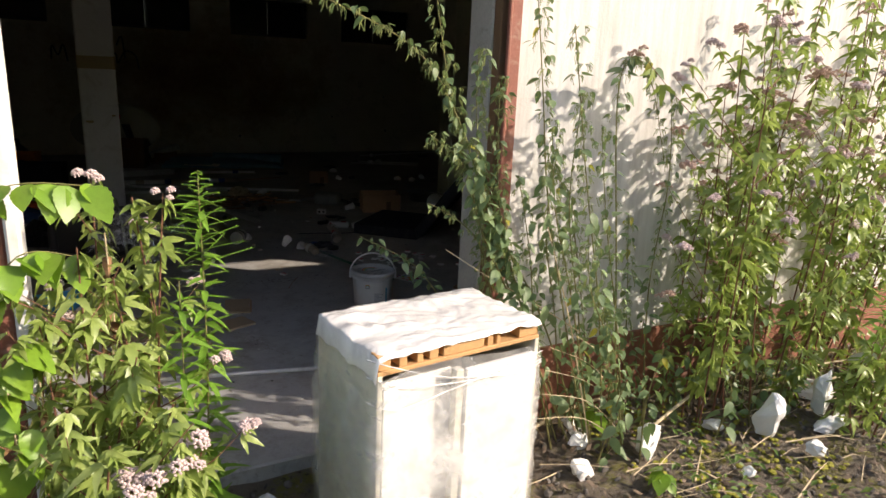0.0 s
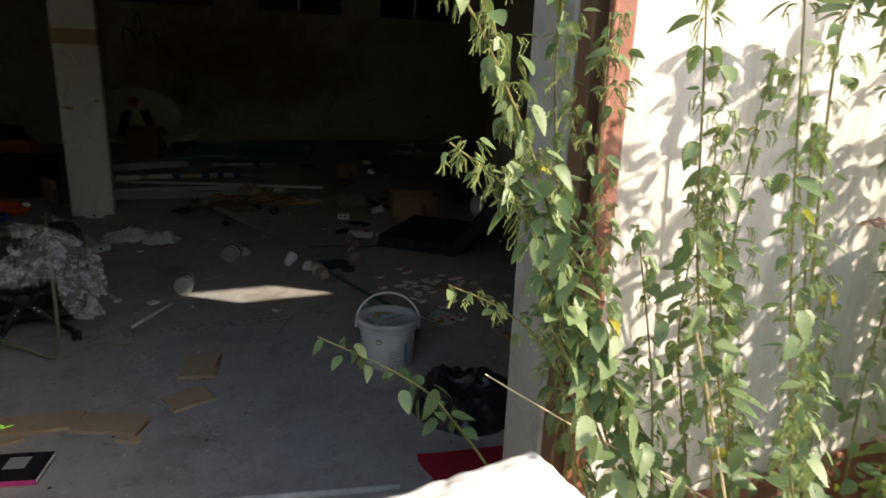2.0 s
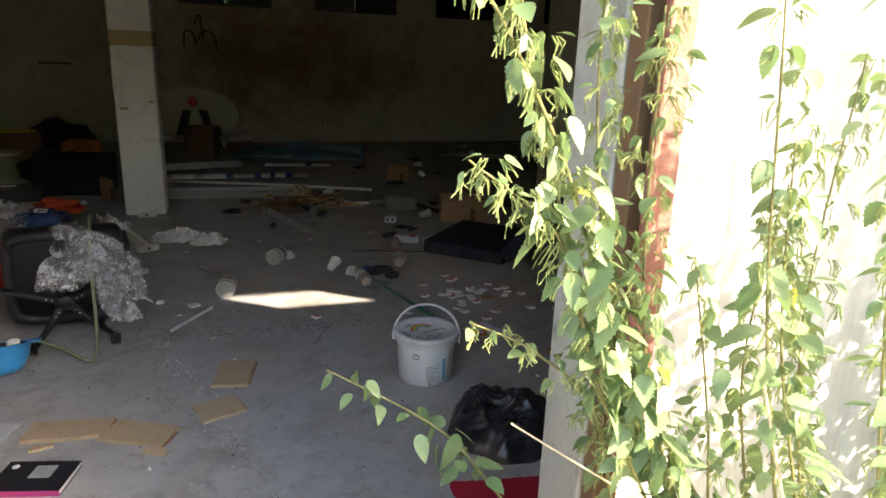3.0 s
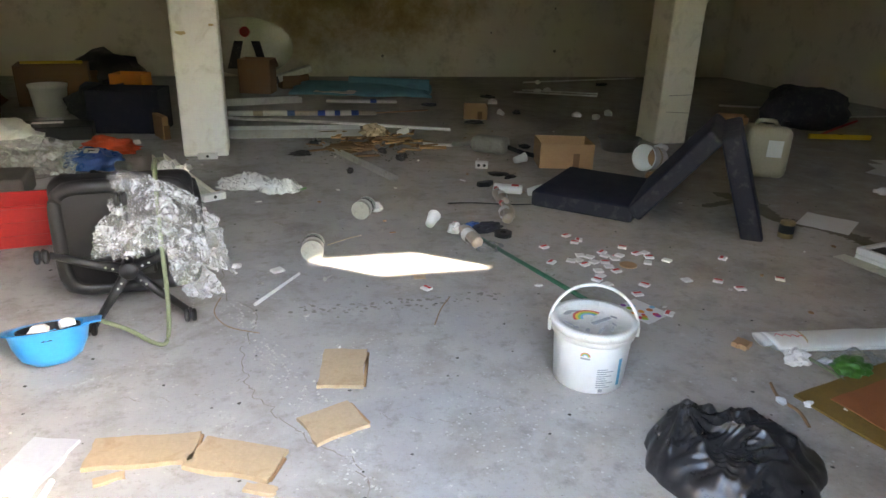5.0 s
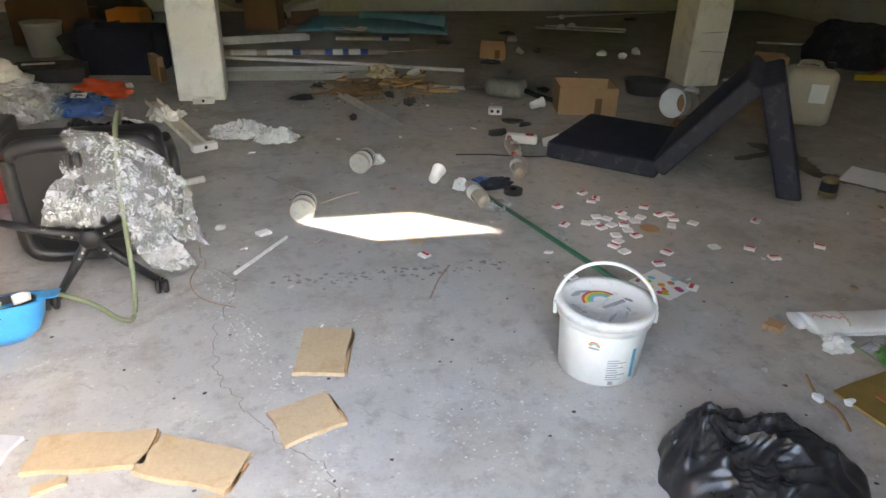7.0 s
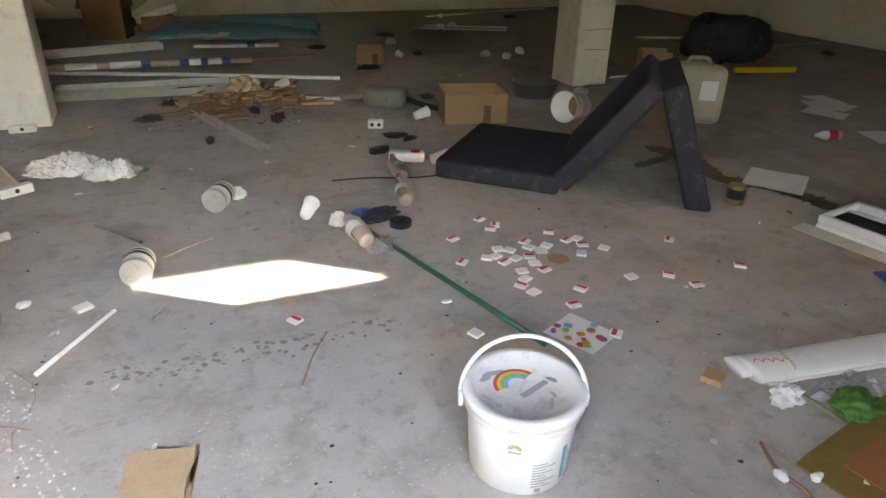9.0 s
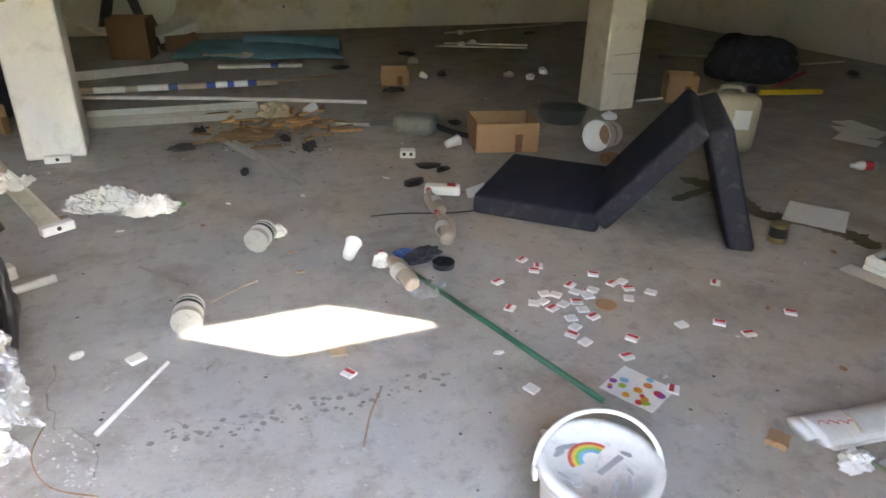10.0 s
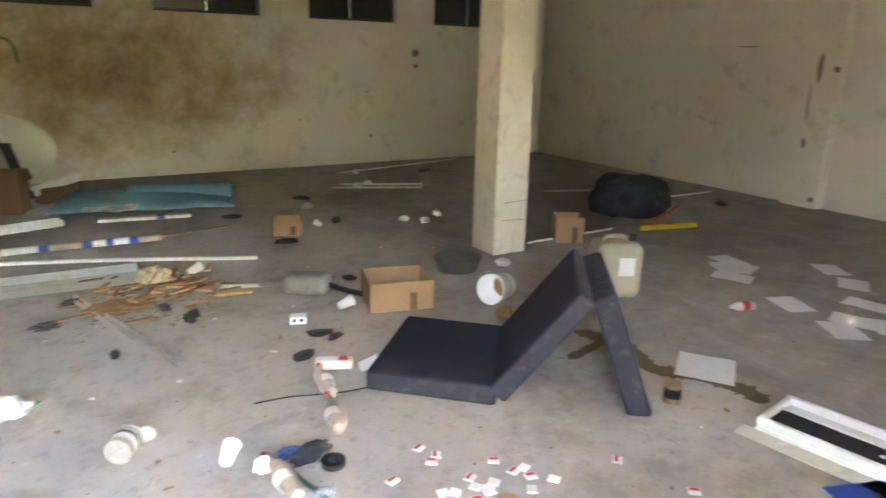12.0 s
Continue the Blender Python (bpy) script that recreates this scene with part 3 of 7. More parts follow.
def column(name, x0, y0, material, label, bands):
    col = thing(name, x0 + 0.17, y0 + 0.17, 0, 0, label, "column", "", "structure")
    bm = box((0, 0, HEIGHT / 2), (0.34, 0.34, HEIGHT), 0.016, seg=2)
    part("shaft", bm, material, col)
    for z, h, mt in bands:
        part("paint_band", box((0, 0, z), (0.346, 0.346, h), 0.012), mt, col)
    return col


c1 = column("column_1", -1.53, 5.76, M_COLUMN, "white painted concrete column with chips", [(1.52, 0.14, M_BEIGE)])
c2 = column("column_2", 2.68, 5.76, M_COLUMN_B, "yellowish white concrete column with cracks", [])
part("chip", shard(0.09, 0.035, 0.004, 3), M_BEIGE, c1, "bare chip in the paint", at=pose(-0.10, -0.1735, 0.94, 90, 0, 0))
part("chip", shard(0.05, 0.02, 0.004, 5), M_BEIGE, c1, at=pose(0.12, -0.1735, 1.0, 90, 0, 0))
for z, tilt in ((0.30, 3), (0.46, -2)):
    part("crack", box((0, 0, 0), (0.24, 0.003, 0.005)), M_CRACK, c2, at=pose(0.03, -0.1715, z, 0, tilt, 0))


# hedge beyond the far windows
def hedge(x0, x1, y, high, count, leaf, label):
    rnd = random.Random(4)
    bm = bmesh.new()
    for _ in range(count):
        x = rnd.uniform(x0, x1)
        top = high * (0.85 + 0.3 * noise.noise((x * 0.35, y, 2)))
        p = Vector((x, rnd.gauss(y, 0.7), top * rnd.random()))
        a = rnd.uniform(leaf * 0.6, leaf * 1.3)
        e = Euler((rnd.uniform(-1, 1), rnd.uniform(-1, 1), rnd.uniform(0, 6))).to_matrix()
        q = [bm.verts.new(p + e @ Vector(v)) for v in ((-a, 0, 0), (0, -a * 0.5, 0.02), (a, 0, 0), (0, a * 0.5, 0.02))]
        bm.faces.new(q)
    return tagged(part("hedge", bm, L_LOW, None, label), "", "hedge", "", "stuff")


hedge(-10, 11, 14.0, 4.8, 4200, 0.16, "dense dark green hedge behind the building")
# Unseen trees added to keep low sky light out of the hall.
hedge(-24, 24, -9.0, 5.2, 13000, 0.30, "unseen tree line added to block low sky light")


# ---- wrapped cabinet in front of the gate ----
cab = thing("wrapped_cabinet", -0.478, 0.02, -0.06, 7, "white cabinet wrapped in clear stretch film", "cabinet")
CW, CD, CH = 0.63, 0.41, 0.72
part("side_panel", box((-CW / 2 + 0.009, 0, CH / 2), (0.018, CD, CH), 0.002), M_CREAM, cab, "cream side panel")
part("side_panel", box((CW / 2 - 0.009, 0, CH / 2), (0.018, CD, CH), 0.002), M_CREAM, cab)
part("back_panel", box((0, CD / 2 - 0.006, CH / 2), (CW - 0.04, 0.008, CH), 0.001), M_CREAM, cab)
part("bottom_panel", box((0, 0, 0.03), (CW - 0.04, CD - 0.02, 0.018), 0.002), M_WHITE_BOARD, cab)
part("divider", box((-0.01, -CD / 2 + 0.02, CH / 2 - 0.02), (0.03, 0.03, CH - 0.06), 0.002), M_CREAM, cab)
part("front_panel", box((-CW / 2 + 0.046, -CD / 2 + 0.008, CH / 2 - 0.02), (0.05, 0.016, CH - 0.06), 0.002), M_WHITE_BOARD, cab)
part("door", box((0.155, -CD / 2 + 0.004, CH / 2 - 0.02), (0.29, 0.018, CH - 0.06), 0.002), M_WHITE_BOARD, cab, "white melamine door")
part("inner_panel", box((-0.14, -CD / 2 + 0.06, CH / 2 - 0.02), (0.26, 0.012, CH - 0.08), 0.002), M_WHITE_BOARD, cab)
TZ = CH - 0.005
part("top_board", box((0, 0, TZ + 0.008), (CW, CD, 0.014), 0.002), M_PINE, cab, "raw pine board")
rb = random.Random(3)
for bx, bw in ((-0.29, 0.045), (-0.225, 0.028), (-0.165, 0.022), (-0.115, 0.034), (0.0, 0.16), (0.105, 0.024), (0.138, 0.014), (0.27, 0.085)):
    part("wood_block", box((bx, -CD / 2 + 0.03, TZ + 0.040 + rb.uniform(-0.002, 0.002)), (bw, 0.05, 0.048), 0.002), M_PINE, cab)
    part("wood_block", box((bx * 0.9, CD / 2 - 0.04, TZ + 0.037), (bw, 0.05, 0.042), 0.002), M_PINE, cab)


def draped_top():
    bm = bmesh.new()
    n, k = 60, 44
    grid = []
    for j in range(k + 1):
        row = []
        for i in range(n + 1):
            x, y = (i / n - 0.5) * (CW + 0.02), (j / k - 0.5) * (CD + 0.015)
            z = TZ + 0.066 + 0.010 * noise.noise((x * 7 + y * 5, y * 11, 1)) + 0.010 * abs(noise.noise((x * 17, y * 26 + x * 9, 5)))
            ex = max(0.0, -x - CW / 2 + 0.06) / 0.06
            z -= 0.010 * ex * ex
            if j == 0:
                z -= 0.012 + 0.010 * noise.noise((x * 12, 0, 2))
            if i == 0:
                z -= 0.06 + 0.02 * noise.noise((y * 11, 1, 2))
            if i == n or j == k:
                z -= 0.03
            row.append(bm.verts.new((x, y, z)))
        grid.append(row)
    for a, b in zip(grid, grid[1:]):
        for i in range(n):
            bm.faces.new((a[i], a[i + 1], b[i + 1], b[i]))
    shell(bm, grid, 0.002)
    return bm


part("top_sheet", draped_top(), F_SHEET, cab, "milky white plastic sheet", True)


def wrap_band(z0, z1, seed, out=0.006):
    """Stretch film round the four sides, pulled into slanting creases."""
    bm = bmesh.new()
    ring = []
    n = 26
    for side in range(4):
        for i in range(n):
            f = i / n - 0.5
            if side == 0:
                ring.append((f * CW, -CD / 2 - out, 0))
            elif side == 1:
                ring.append((CW / 2 + out, f * CD, 1))
            elif side == 2:
                ring.append((-f * CW, CD / 2 + out, 2))
            else:
                ring.append((-CW / 2 - out, -f * CD, 3))
    rows = []
    for j in range(47):
        z = z0 + (z1 - z0) * j / 46
        row = []
        for x, y, s in ring:
            u = (x, y, -x, -y)[s]
            d = 0.007 * noise.noise((u * 4 + z * 3, seed, z * 9 + u * 5)) + 0.010 * abs(noise.noise((u * 7 - z * 4, seed, z * 34 + u * 20))) + 0.006 * abs(noise.noise((u * 30 - z * 20, seed + 3, z * 16)))
            if s == 0 and -0.26 < x < -0.02:
                d -= 0.012 * max(0.0, math.sin((x + 0.26) / 0.24 * math.pi))
            zz = z + 0.02 * noise.noise((x * 3, y * 3, seed)) * (1 if j in (0, 46) else 0)
            nx, ny = ((0, -1), (1, 0), (0, 1), (-1, 0))[s]
            row.append(bm.verts.new((x + nx * d, y + ny * d, zz)))
        rows.append(row)
    m = len(ring)
    for a, b in zip(rows, rows[1:]):
        for i in range(m):
            bm.faces.new((a[i], a[(i + 1) % m], b[(i + 1) % m], b[i]))
    return bm


part("stretch_film", wrap_band(0.02, CH - 0.01, 2.0), F_WRAP, cab, "clear creased stretch film", True)
part("stretch_film", wrap_band(0.26, CH - 0.07, 8.0, 0.014), F_WRAP, cab, "", True)
part("stretch_film", wrap_band(0.05, CH - 0.16, 5.0, 0.022), F_WRAP, cab, "", True)
for k, (z0, z1) in enumerate(((CH + 0.035, CH - 0.10), (CH - 0.02, CH - 0.09), (CH - 0.10, CH - 0.06))):
    pull = smooth_path([(-CW / 2 - 0.02, -CD / 2 + 0.03, z0 + 0.01), (-CW / 2 + 0.05, -CD / 2 - 0.024, z0 - 0.01), (-0.08, -CD / 2 - 0.022, (z0 + z1) / 2 - 0.015), (0.2, -CD / 2 - 0.02, z1), (CW / 2 + 0.012, -CD / 2 - 0.01, z1 + 0.012)], 10)
    part("film_rope", tube(pull, 0.0022, 0.0014, 6), F_SHEET, cab, "film pulled into a tight cord", True)

# ---- folding mattress ----
mt = thing("folding_mattress", 0.745, 4.115, 0, -43.5, "three-part navy folding foam mattress standing half unfolded", "mattress")


def cushion(length, width, thick, m, name="foam_panel"):
    bm = box((length / 2, width / 2, thick / 2), (length, width, thick), 0.022, m, seg=3)
    p = part(name, bm, M_NAVY, mt, "", True)
    p.data.materials.append(M_NAVY_SIDE)
    up = (m.to_3x3() @ Vector((0, 0, 1))).normalized()
    for f in p.data.polygons:
        if abs(f.normal.dot(up)) < 0.5:
            f.material_index = 1
    return p


cushion(0.66, 0.78, 0.108, Matrix())
cushion(0.66, 0.78, 0.108, Matrix.Translation((0.70, 0, 0.02)) @ pose(0, 0, 0, 0, -53, 4))
cushion(0.64, 0.74, 0.12, Matrix.Translation((1.40, 0.10, 0.0)) @ pose(0, 0, 0, 0, -110, 6))
for k, (x, z) in enumerate(((0.675, 0.10),)):
    part("hinge_cloth", box((x, 0.39, z), (0.05, 0.74, 0.012), 0.004), M_NAVY, mt)

# ---- paint bucket ----
bk = thing("paint_bucket", 0.165, 2.14, 0, 0, "white plastic paint bucket with lid and raised handle", "bucket")
RB, RT, BH = 0.124, 0.140, 0.236
part("pail", lathe([(0, 0.004), (RB - 0.01, 0.0), (RB, 0.006), (RT - 0.004, BH - 0.05), (RT - 0.004, BH - 0.046), (RT + 0.004, BH - 0.044), (RT + 0.005, BH - 0.012), (RT - 0.006, BH - 0.01)], 48), M_WHITE_PLASTIC, bk, "", True)
part("lid", lathe([(0, BH - 0.006), (RT - 0.02, BH - 0.006), (RT - 0.014, BH + 0.004), (RT + 0.006, BH + 0.005), (RT + 0.011, BH), (RT + 0.010, BH - 0.022), (RT + 0.004, BH - 0.024)], 48), M_LID, bk, "scuffed greyish lid with a rainbow print", True)
HA = radians(-22)
hp = []
for i in range(25):
    a = math.pi * i / 24
    x, h = (RT + 0.014) * math.cos(a), 0.145 * math.sin(a)
    hp.append(Matrix.Rotation(HA, 4, "Z") @ Vector((x, h * 0.42, BH - 0.03 + h * 0.90)))
hb = bmesh.new()
tube(hp, 0.006, seg=8, bm=hb)
part("handle", hb, M_WHITE_PLASTIC, bk, "white arched plastic handle", True)
for s in (-1, 1):
    part("handle_lug", box((s * (RT + 0.012), 0, BH - 0.035), (0.012, 0.03, 0.04), 0.003, Matrix.Rotation(HA, 4, "Z")), M_WHITE_PLASTIC, bk)


def arc(r0, r1, a0, a1, h, n=16):
    """A flat coloured arc."""
    bm = bmesh.new()
    rows = []
    for i in range(n + 1):
        a = a0 + (a1 - a0) * i / n
        row = []
        for r in (r0, r1):
            x, y = r * math.cos(a), r * math.sin(a)
            row.append(bm.verts.new((x, y, h)))
        rows.append(row)
    for a, b in zip(rows, rows[1:]):
        bm.faces.new((a[0], a[1], b[1], b[0]))
    return bm


def round_pail(bm, a0, z0, slope=(RT - RB) / BH, out=0.0016):
    """Bends a flat drawing (x across, y up) round the pail at the angle a0."""
    for v in bm.verts:
        z = z0 + v.co.y
        r = RB + slope * z + out
        a = a0 + v.co.x / r
        v.co = Vector((r * math.cos(a), r * math.sin(a), z))
    return bm


RAIN = [mat("rainbow_red", (0.6, 0.08, 0.08), 0.5), mat("rainbow_yellow", (0.75, 0.55, 0.08), 0.5), mat("rainbow_green", (0.2, 0.5, 0.15), 0.5), mat("rainbow_blue", (0.15, 0.4, 0.7), 0.5)]
LA = radians(-126)
for k, m_ in enumerate(RAIN):
    o = part("rainbow_arc", arc(0.052 - k * 0.009, 0.061 - k * 0.009, radians(8), radians(165), BH - 0.0045), m_, bk)
    o.matrix_basis = pose(-0.01, 0.012, 0, 0, 0, 19)
    part("rainbow_arc", round_pail(arc(0.0145 - k * 0.0025, 0.017 - k * 0.0025, 0.05, math.pi - 0.05, 0), LA, 0.152), m_, bk)
part("lid_lettering", box((0.0, -0.018, BH - 0.0045), (0.088, 0.016, 0.002)), M_PRINT, bk, "grey printed word bar", at=pose(0.012, 0.0, 0, 0, 0, 19))
for k, (sx_, sy_, a_, b_) in enumerate(((-0.045, 0.075, 0.075, 0.02), (-0.075, 0.062, 0.04, 0.02), (-0.10, -0.01, 0.012, 0.06), (0.075, 0.0, 0.02, 0.035), (-0.02, -0.085, 0.08, 0.014), (0.03, -0.078, 0.05, 0.012), (-0.06, -0.07, 0.03, 0.02), (-0.09, -0.04, 0.016, 0.02), (0.05, -0.05, 0.03, 0.012))):
    part("scuff_mark", shard(a_, b_, 0.0008, 70 + k, 9), M_PRINT, bk, "", at=pose(sx_, sy_, BH - 0.0055, 0, 0, k * 11))


def flat_rect(x0, x1, y0, y1, n=6):
    bm = bmesh.new()
    rows = [[bm.verts.new((x0 + (x1 - x0) * i / n, y, 0)) for y in (y0, y1)] for i in range(n + 1)]
    for a, b in zip(rows, rows[1:]):
        bm.faces.new((a[0], b[0], b[1], a[1]))
    return bm


part("label_bar", round_pail(flat_rect(-0.016, 0.016, -0.011, -0.004), LA, 0.152), M_PRINT, bk)
rl = random.Random(8)
for k in range(9):
    y = 0.112 - k * 0.009
    part("label_line", round_pail(flat_rect(0.045, 0.045 + rl.uniform(0.03, 0.062), y - 0.108, y - 0.1045), LA, 0.1), M_PRINT, bk)
part("label_code", round_pail(flat_rect(0.055, 0.070, -0.012, 0.002), LA, 0.025), M_PRINT, bk)
part("label_stripe", round_pail(flat_rect(0.125, 0.14, -0.06, 0.05), LA, 0.09), M_PRINT_BLUE, bk, "pale blue printed stripe")

# ---- tipped office chair with film and hose ----
ch = thing("office_chair", -1.445, 2.85, 0, 4, "black office chair tipped over on its side", "chair")
HZ = 0.25
part("hub", lathe([(0, -0.03), (0.03, -0.03), (0.036, -0.02), (0.036, 0.03), (0.026, 0.035), (0.026, 0.22), (0, 0.22)], 20, pose(0, 0, HZ, -90, 0, 0)), M_BLACK, ch, "", True)
for k, deg in enumerate((44, -34, 112, -108, 178)):
    a = radians(deg)
    d = Vector((math.sin(a), 0, -math.cos(a)))
    ln = 0.27
    arm = tube([Vector((0, 0, HZ)) + d * 0.02, Vector((0, -0.012, HZ)) + d * 0.14, Vector((0, 0.0, HZ)) + d * ln], 0.021, 0.013, 8)
    a_ob = part("base_arm", arm, M_BLACK, ch, "", True)
    tip = Vector((0, -0.03, HZ)) + d * (ln + 0.02)
    tip.z = max(tip.z, 0.027)
    for s in (-1, 1):
        part("caster_wheel", lathe([(0, -0.009), (0.02, -0.009), (0.026, -0.005), (0.026, 0.005), (0.02, 0.009), (0, 0.009)], 18, Matrix.Translation(tip + Vector((s * 0.013, 0, 0))) @ pose(0, 0, 0, 0, 90, 0)), M_BLACK, ch, "", True)
    part("caster_fork", box(tip + Vector((0, 0.015, 0.004)), (0.012, 0.05, 0.03), 0.004), M_BLACK, ch)
part("mechanism", box((0, 0.20, HZ), (0.16, 0.05, 0.2), 0.01), M_BLACK, ch)
part("seat", box((-0.02, 0.31, 0.30), (0.54, 0.15, 0.50), 0.05, seg=4), M_LEATHER, ch, "worn black leatherette seat", True)
part("seat_pan", box((-0.02, 0.245, 0.30), (0.46, 0.02, 0.42), 0.01, seg=2), M_LEATHER, ch)
rim = []
for i in range(49):
    a = 2 * math.pi * i / 48
    rim.append(Vector((-0.02 + 0.247 * math.copysign(abs(math.cos(a)) ** 0.35, math.cos(a)), 0.245 + 0.01 * math.sin(a * 3), 0.30 + 0.222 * math.copysign(abs(math.sin(a)) ** 0.35, math.sin(a)))))
part("seat_piping", tube(rim, 0.030, seg=10, cap=False), M_LEATHER, ch, "rolled black leatherette edge", True)
part("backrest", box((-0.02, 0.64, 0.075), (0.50, 0.55, 0.11), 0.045, seg=4), M_LEATHER, ch, "", True)
part("armrest", tube(smooth_path([(0.245, 0.36, 0.12), (0.255, 0.50, 0.20), (0.25, 0.58, 0.36), (0.24, 0.50, 0.45)]), 0.02, seg=8), M_BLACK, ch, "", True)
for k in range(5):
    a = radians((44, -34, 112, -108, 178)[k])
    for q in (0.055, 0.08):
        part("rivet", lathe([(0.005, 0), (0.004, 0.003), (0, 0.004)], 8, Matrix.Translation((math.sin(a) * q, -0.026, HZ - math.cos(a) * q)) @ pose(0, 0, 0, 90, 0, 0)), M_TIN, ch)


def film_drape():
    """Clear film thrown over the upturned base, with a tail hanging down."""
    bm = bmesh.new()

    def crease(p):
        d1 = noise.voronoi(p * 16)[0]
        d2 = noise.voronoi(p * 38 + Vector((3, 1, 7)))[0]
        return 0.028 * (d1[1] - d1[0]) + 0.016 * (d2[1] - d2[0]) + 0.02 * noise.noise(p * 7)

    def sheet(n, k, place):
        rows = [[bm.verts.new(place(i / n, j / k)) for i in range(n + 1)] for j in range(k + 1)]
        for a, b in zip(rows, rows[1:]):
            for i in range(n):
                bm.faces.new((a[i], a[i + 1], b[i + 1], b[i]))

    def top(s, t):
        jag = 0.035 * noise.noise((t * 6, s * 2, 2)) + 0.02 * noise.noise((t * 17, s * 3, 5))
        x = -1.50 + 0.03 * math.sin(t * 5) + s * (0.29 + 0.20 * t) + jag
        y = 2.96 - 0.25 * t - 0.05 * math.sin(s * 3.0)
        z = 0.590 - 0.19 * t - 0.10 * s * s - 0.05 * s * t + 0.03 * math.sin(s * math.pi)
        c = crease(Vector((x, y, z)))
        low = 0.05 * noise.noise((s * 9, 1, 4)) + 0.03 * noise.noise((s * 23, 2, 4))
        return x + c * 0.5, y - c * 1.3, z + c * 1.1 + low * t * t

    def flap(s, t):
        x, y, z = -1.50 + 0.03 * s - 0.035 * t + s * 0.16 * (0.5 + 0.5 * t), 2.705, 0.46 - 0.10 * t + 0.02 * noise.noise((s * 8, 9, 0)) * t
        return x, y - 1.2 * crease(Vector((x, y, z))), z

    def hang(s, t):
        w = 0.05 + 0.10 * math.sin(t * 2.4)
        x, y, z = -1.25 + 0.10 * t + (s - 0.5) * w, 2.70, 0.38 - 0.20 * t + 0.03 * noise.noise((s * 5, 3, 0)) * t
        return x, y - 1.1 * crease(Vector((x, y, z))), z

    sheet(96, 76, top)
    sheet(36, 28, flap)
    sheet(30, 44, hang)
    return bm


tagged(part("plastic_film", film_drape(), F_BUBBLE, None, "crumpled clear plastic film draped over the office chair"), "", "plastic film")
hose = tube(smooth_path([(-1.56, 2.72, 0.115), (-1.46, 2.74, 0.05), (-1.36, 2.68, 0.012), (-1.315, 2.68, 0.02), (-1.30, 2.71, 0.16), (-1.31, 2.80, 0.40), (-1.33, 2.98, 0.585), (-1.36, 3.2, 0.585), (-1.46, 3.5, 0.30), (-1.52, 3.62, 0.16)], 6), 0.0085, seg=8)
tagged(part("hose", hose, M_HOSE, None, "olive green hose bent over the office chair", True), "", "hose")

# ---- blue helmet ----
hm = thing("safety_helmet", -1.685, 2.61, 0.004, 12, "bright blue plastic safety helmet lying upside down", "helmet", rx=-16)
sh = lathe([(0, 0.0), (0.05, 0.004), (0.085, 0.03), (0.105, 0.075), (0.115, 0.125), (0.135, 0.132), (0.135, 0.137), (0.112, 0.132), (0.10, 0.08), (0.08, 0.036), (0.045, 0.012), (0, 0.008)], 36)
bmesh.ops.transform(sh, matrix=Matrix.Diagonal((1.12, 0.92, 1, 1)), verts=sh.verts)
part("shell", sh, M_BLUE, hm, "", True)
part("peak", box((0.14, 0, 0.136), (0.06, 0.12, 0.006), 0.003), M_BLUE, hm)
part("headband", lathe([(0.098, 0.10), (0.102, 0.10), (0.102, 0.135), (0.098, 0.135), (0.098, 0.10)], 30), M_BLACK, hm)
part("crumpled_paper", lump(0.035, 0.03, 0.028, 3, 0.4, 3.0, 2), M_PAPER, hm, at=pose(-0.03, 0.0, 0.105))
part("crumpled_paper", lump(0.03, 0.025, 0.03, 9, 0.4, 3.0, 2), M_PAPER, hm, at=pose(0.06, 0.02, 0.11))


# ---- plants outside ----
def leaf_bm(length, width, n, tooth, fold, droop, belly=0.65):
    bm = bmesh.new()
    rows = []
    for i in range(n + 1):
        t = i / n
        w = width / 2 * math.sin(math.pi * min(1.0, t ** belly * 0.999 + 0.001)) ** 0.85
        if 0 < i < n and i % 2 == 0:
            w *= 1 - tooth
        y, z = length * t, -droop * length * t * t
        rows.append((bm.verts.new((-w - 1e-4, y, z + fold * w)), bm.verts.new((0, y, z)), bm.verts.new((w + 1e-4, y, z + fold * w))))
    for a, b in zip(rows, rows[1:]):
        bm.faces.new((a[0], a[1], b[1], b[0]))
        bm.faces.new((a[1], a[2], b[2], b[1]))
    return bm


def leaf_kinds(name, material, sizes):
    kinds = []
    for args in sizes:
        bm = leaf_bm(*args)
        me = bpy.data.meshes.new(name)
        for f in bm.faces:
            f.smooth = True
        bm.to_mesh(me)
        bm.free()
        me.materials.append(material)
        kinds.append(me)
    return kinds


K_NETTLE = leaf_kinds("nettle_leaf", L_NETTLE, [(0.070, 0.046, 16, 0.20, 0.15, 0.12), (0.082, 0.048, 18, 0.2, 0.10, 0.22), (0.055, 0.038, 14, 0.2, 0.2, 0.1), (0.066, 0.038, 16, 0.2, 0.3, 0.3)])


def triple_kinds(name, material, sizes):
    """Leaves of three toothed leaflets on one short stalk."""
    kinds = []
    for k, args in enumerate(sizes):
        me = bpy.data.meshes.new(name)
        out = bmesh.new()
        for turn, size in ((0, 1.0), (48 + 6 * k, 0.78), (-52 + 5 * k, 0.74)):
            one = leaf_bm(*args)
            bmesh.ops.transform(one, matrix=Matrix.Translation((0, 0.012, 0)) @ pose(0, 0, 0, 0, 9 if turn > 0 else -7, turn) @ Matrix.Scale(size, 4), verts=one.verts)
            one.to_mesh(me)
            one.free()
            out.from_mesh(me)
        for f in out.faces:
            f.smooth = True
        out.to_mesh(me)
        out.free()
        me.materials.append(material)
        kinds.append(me)
    return kinds


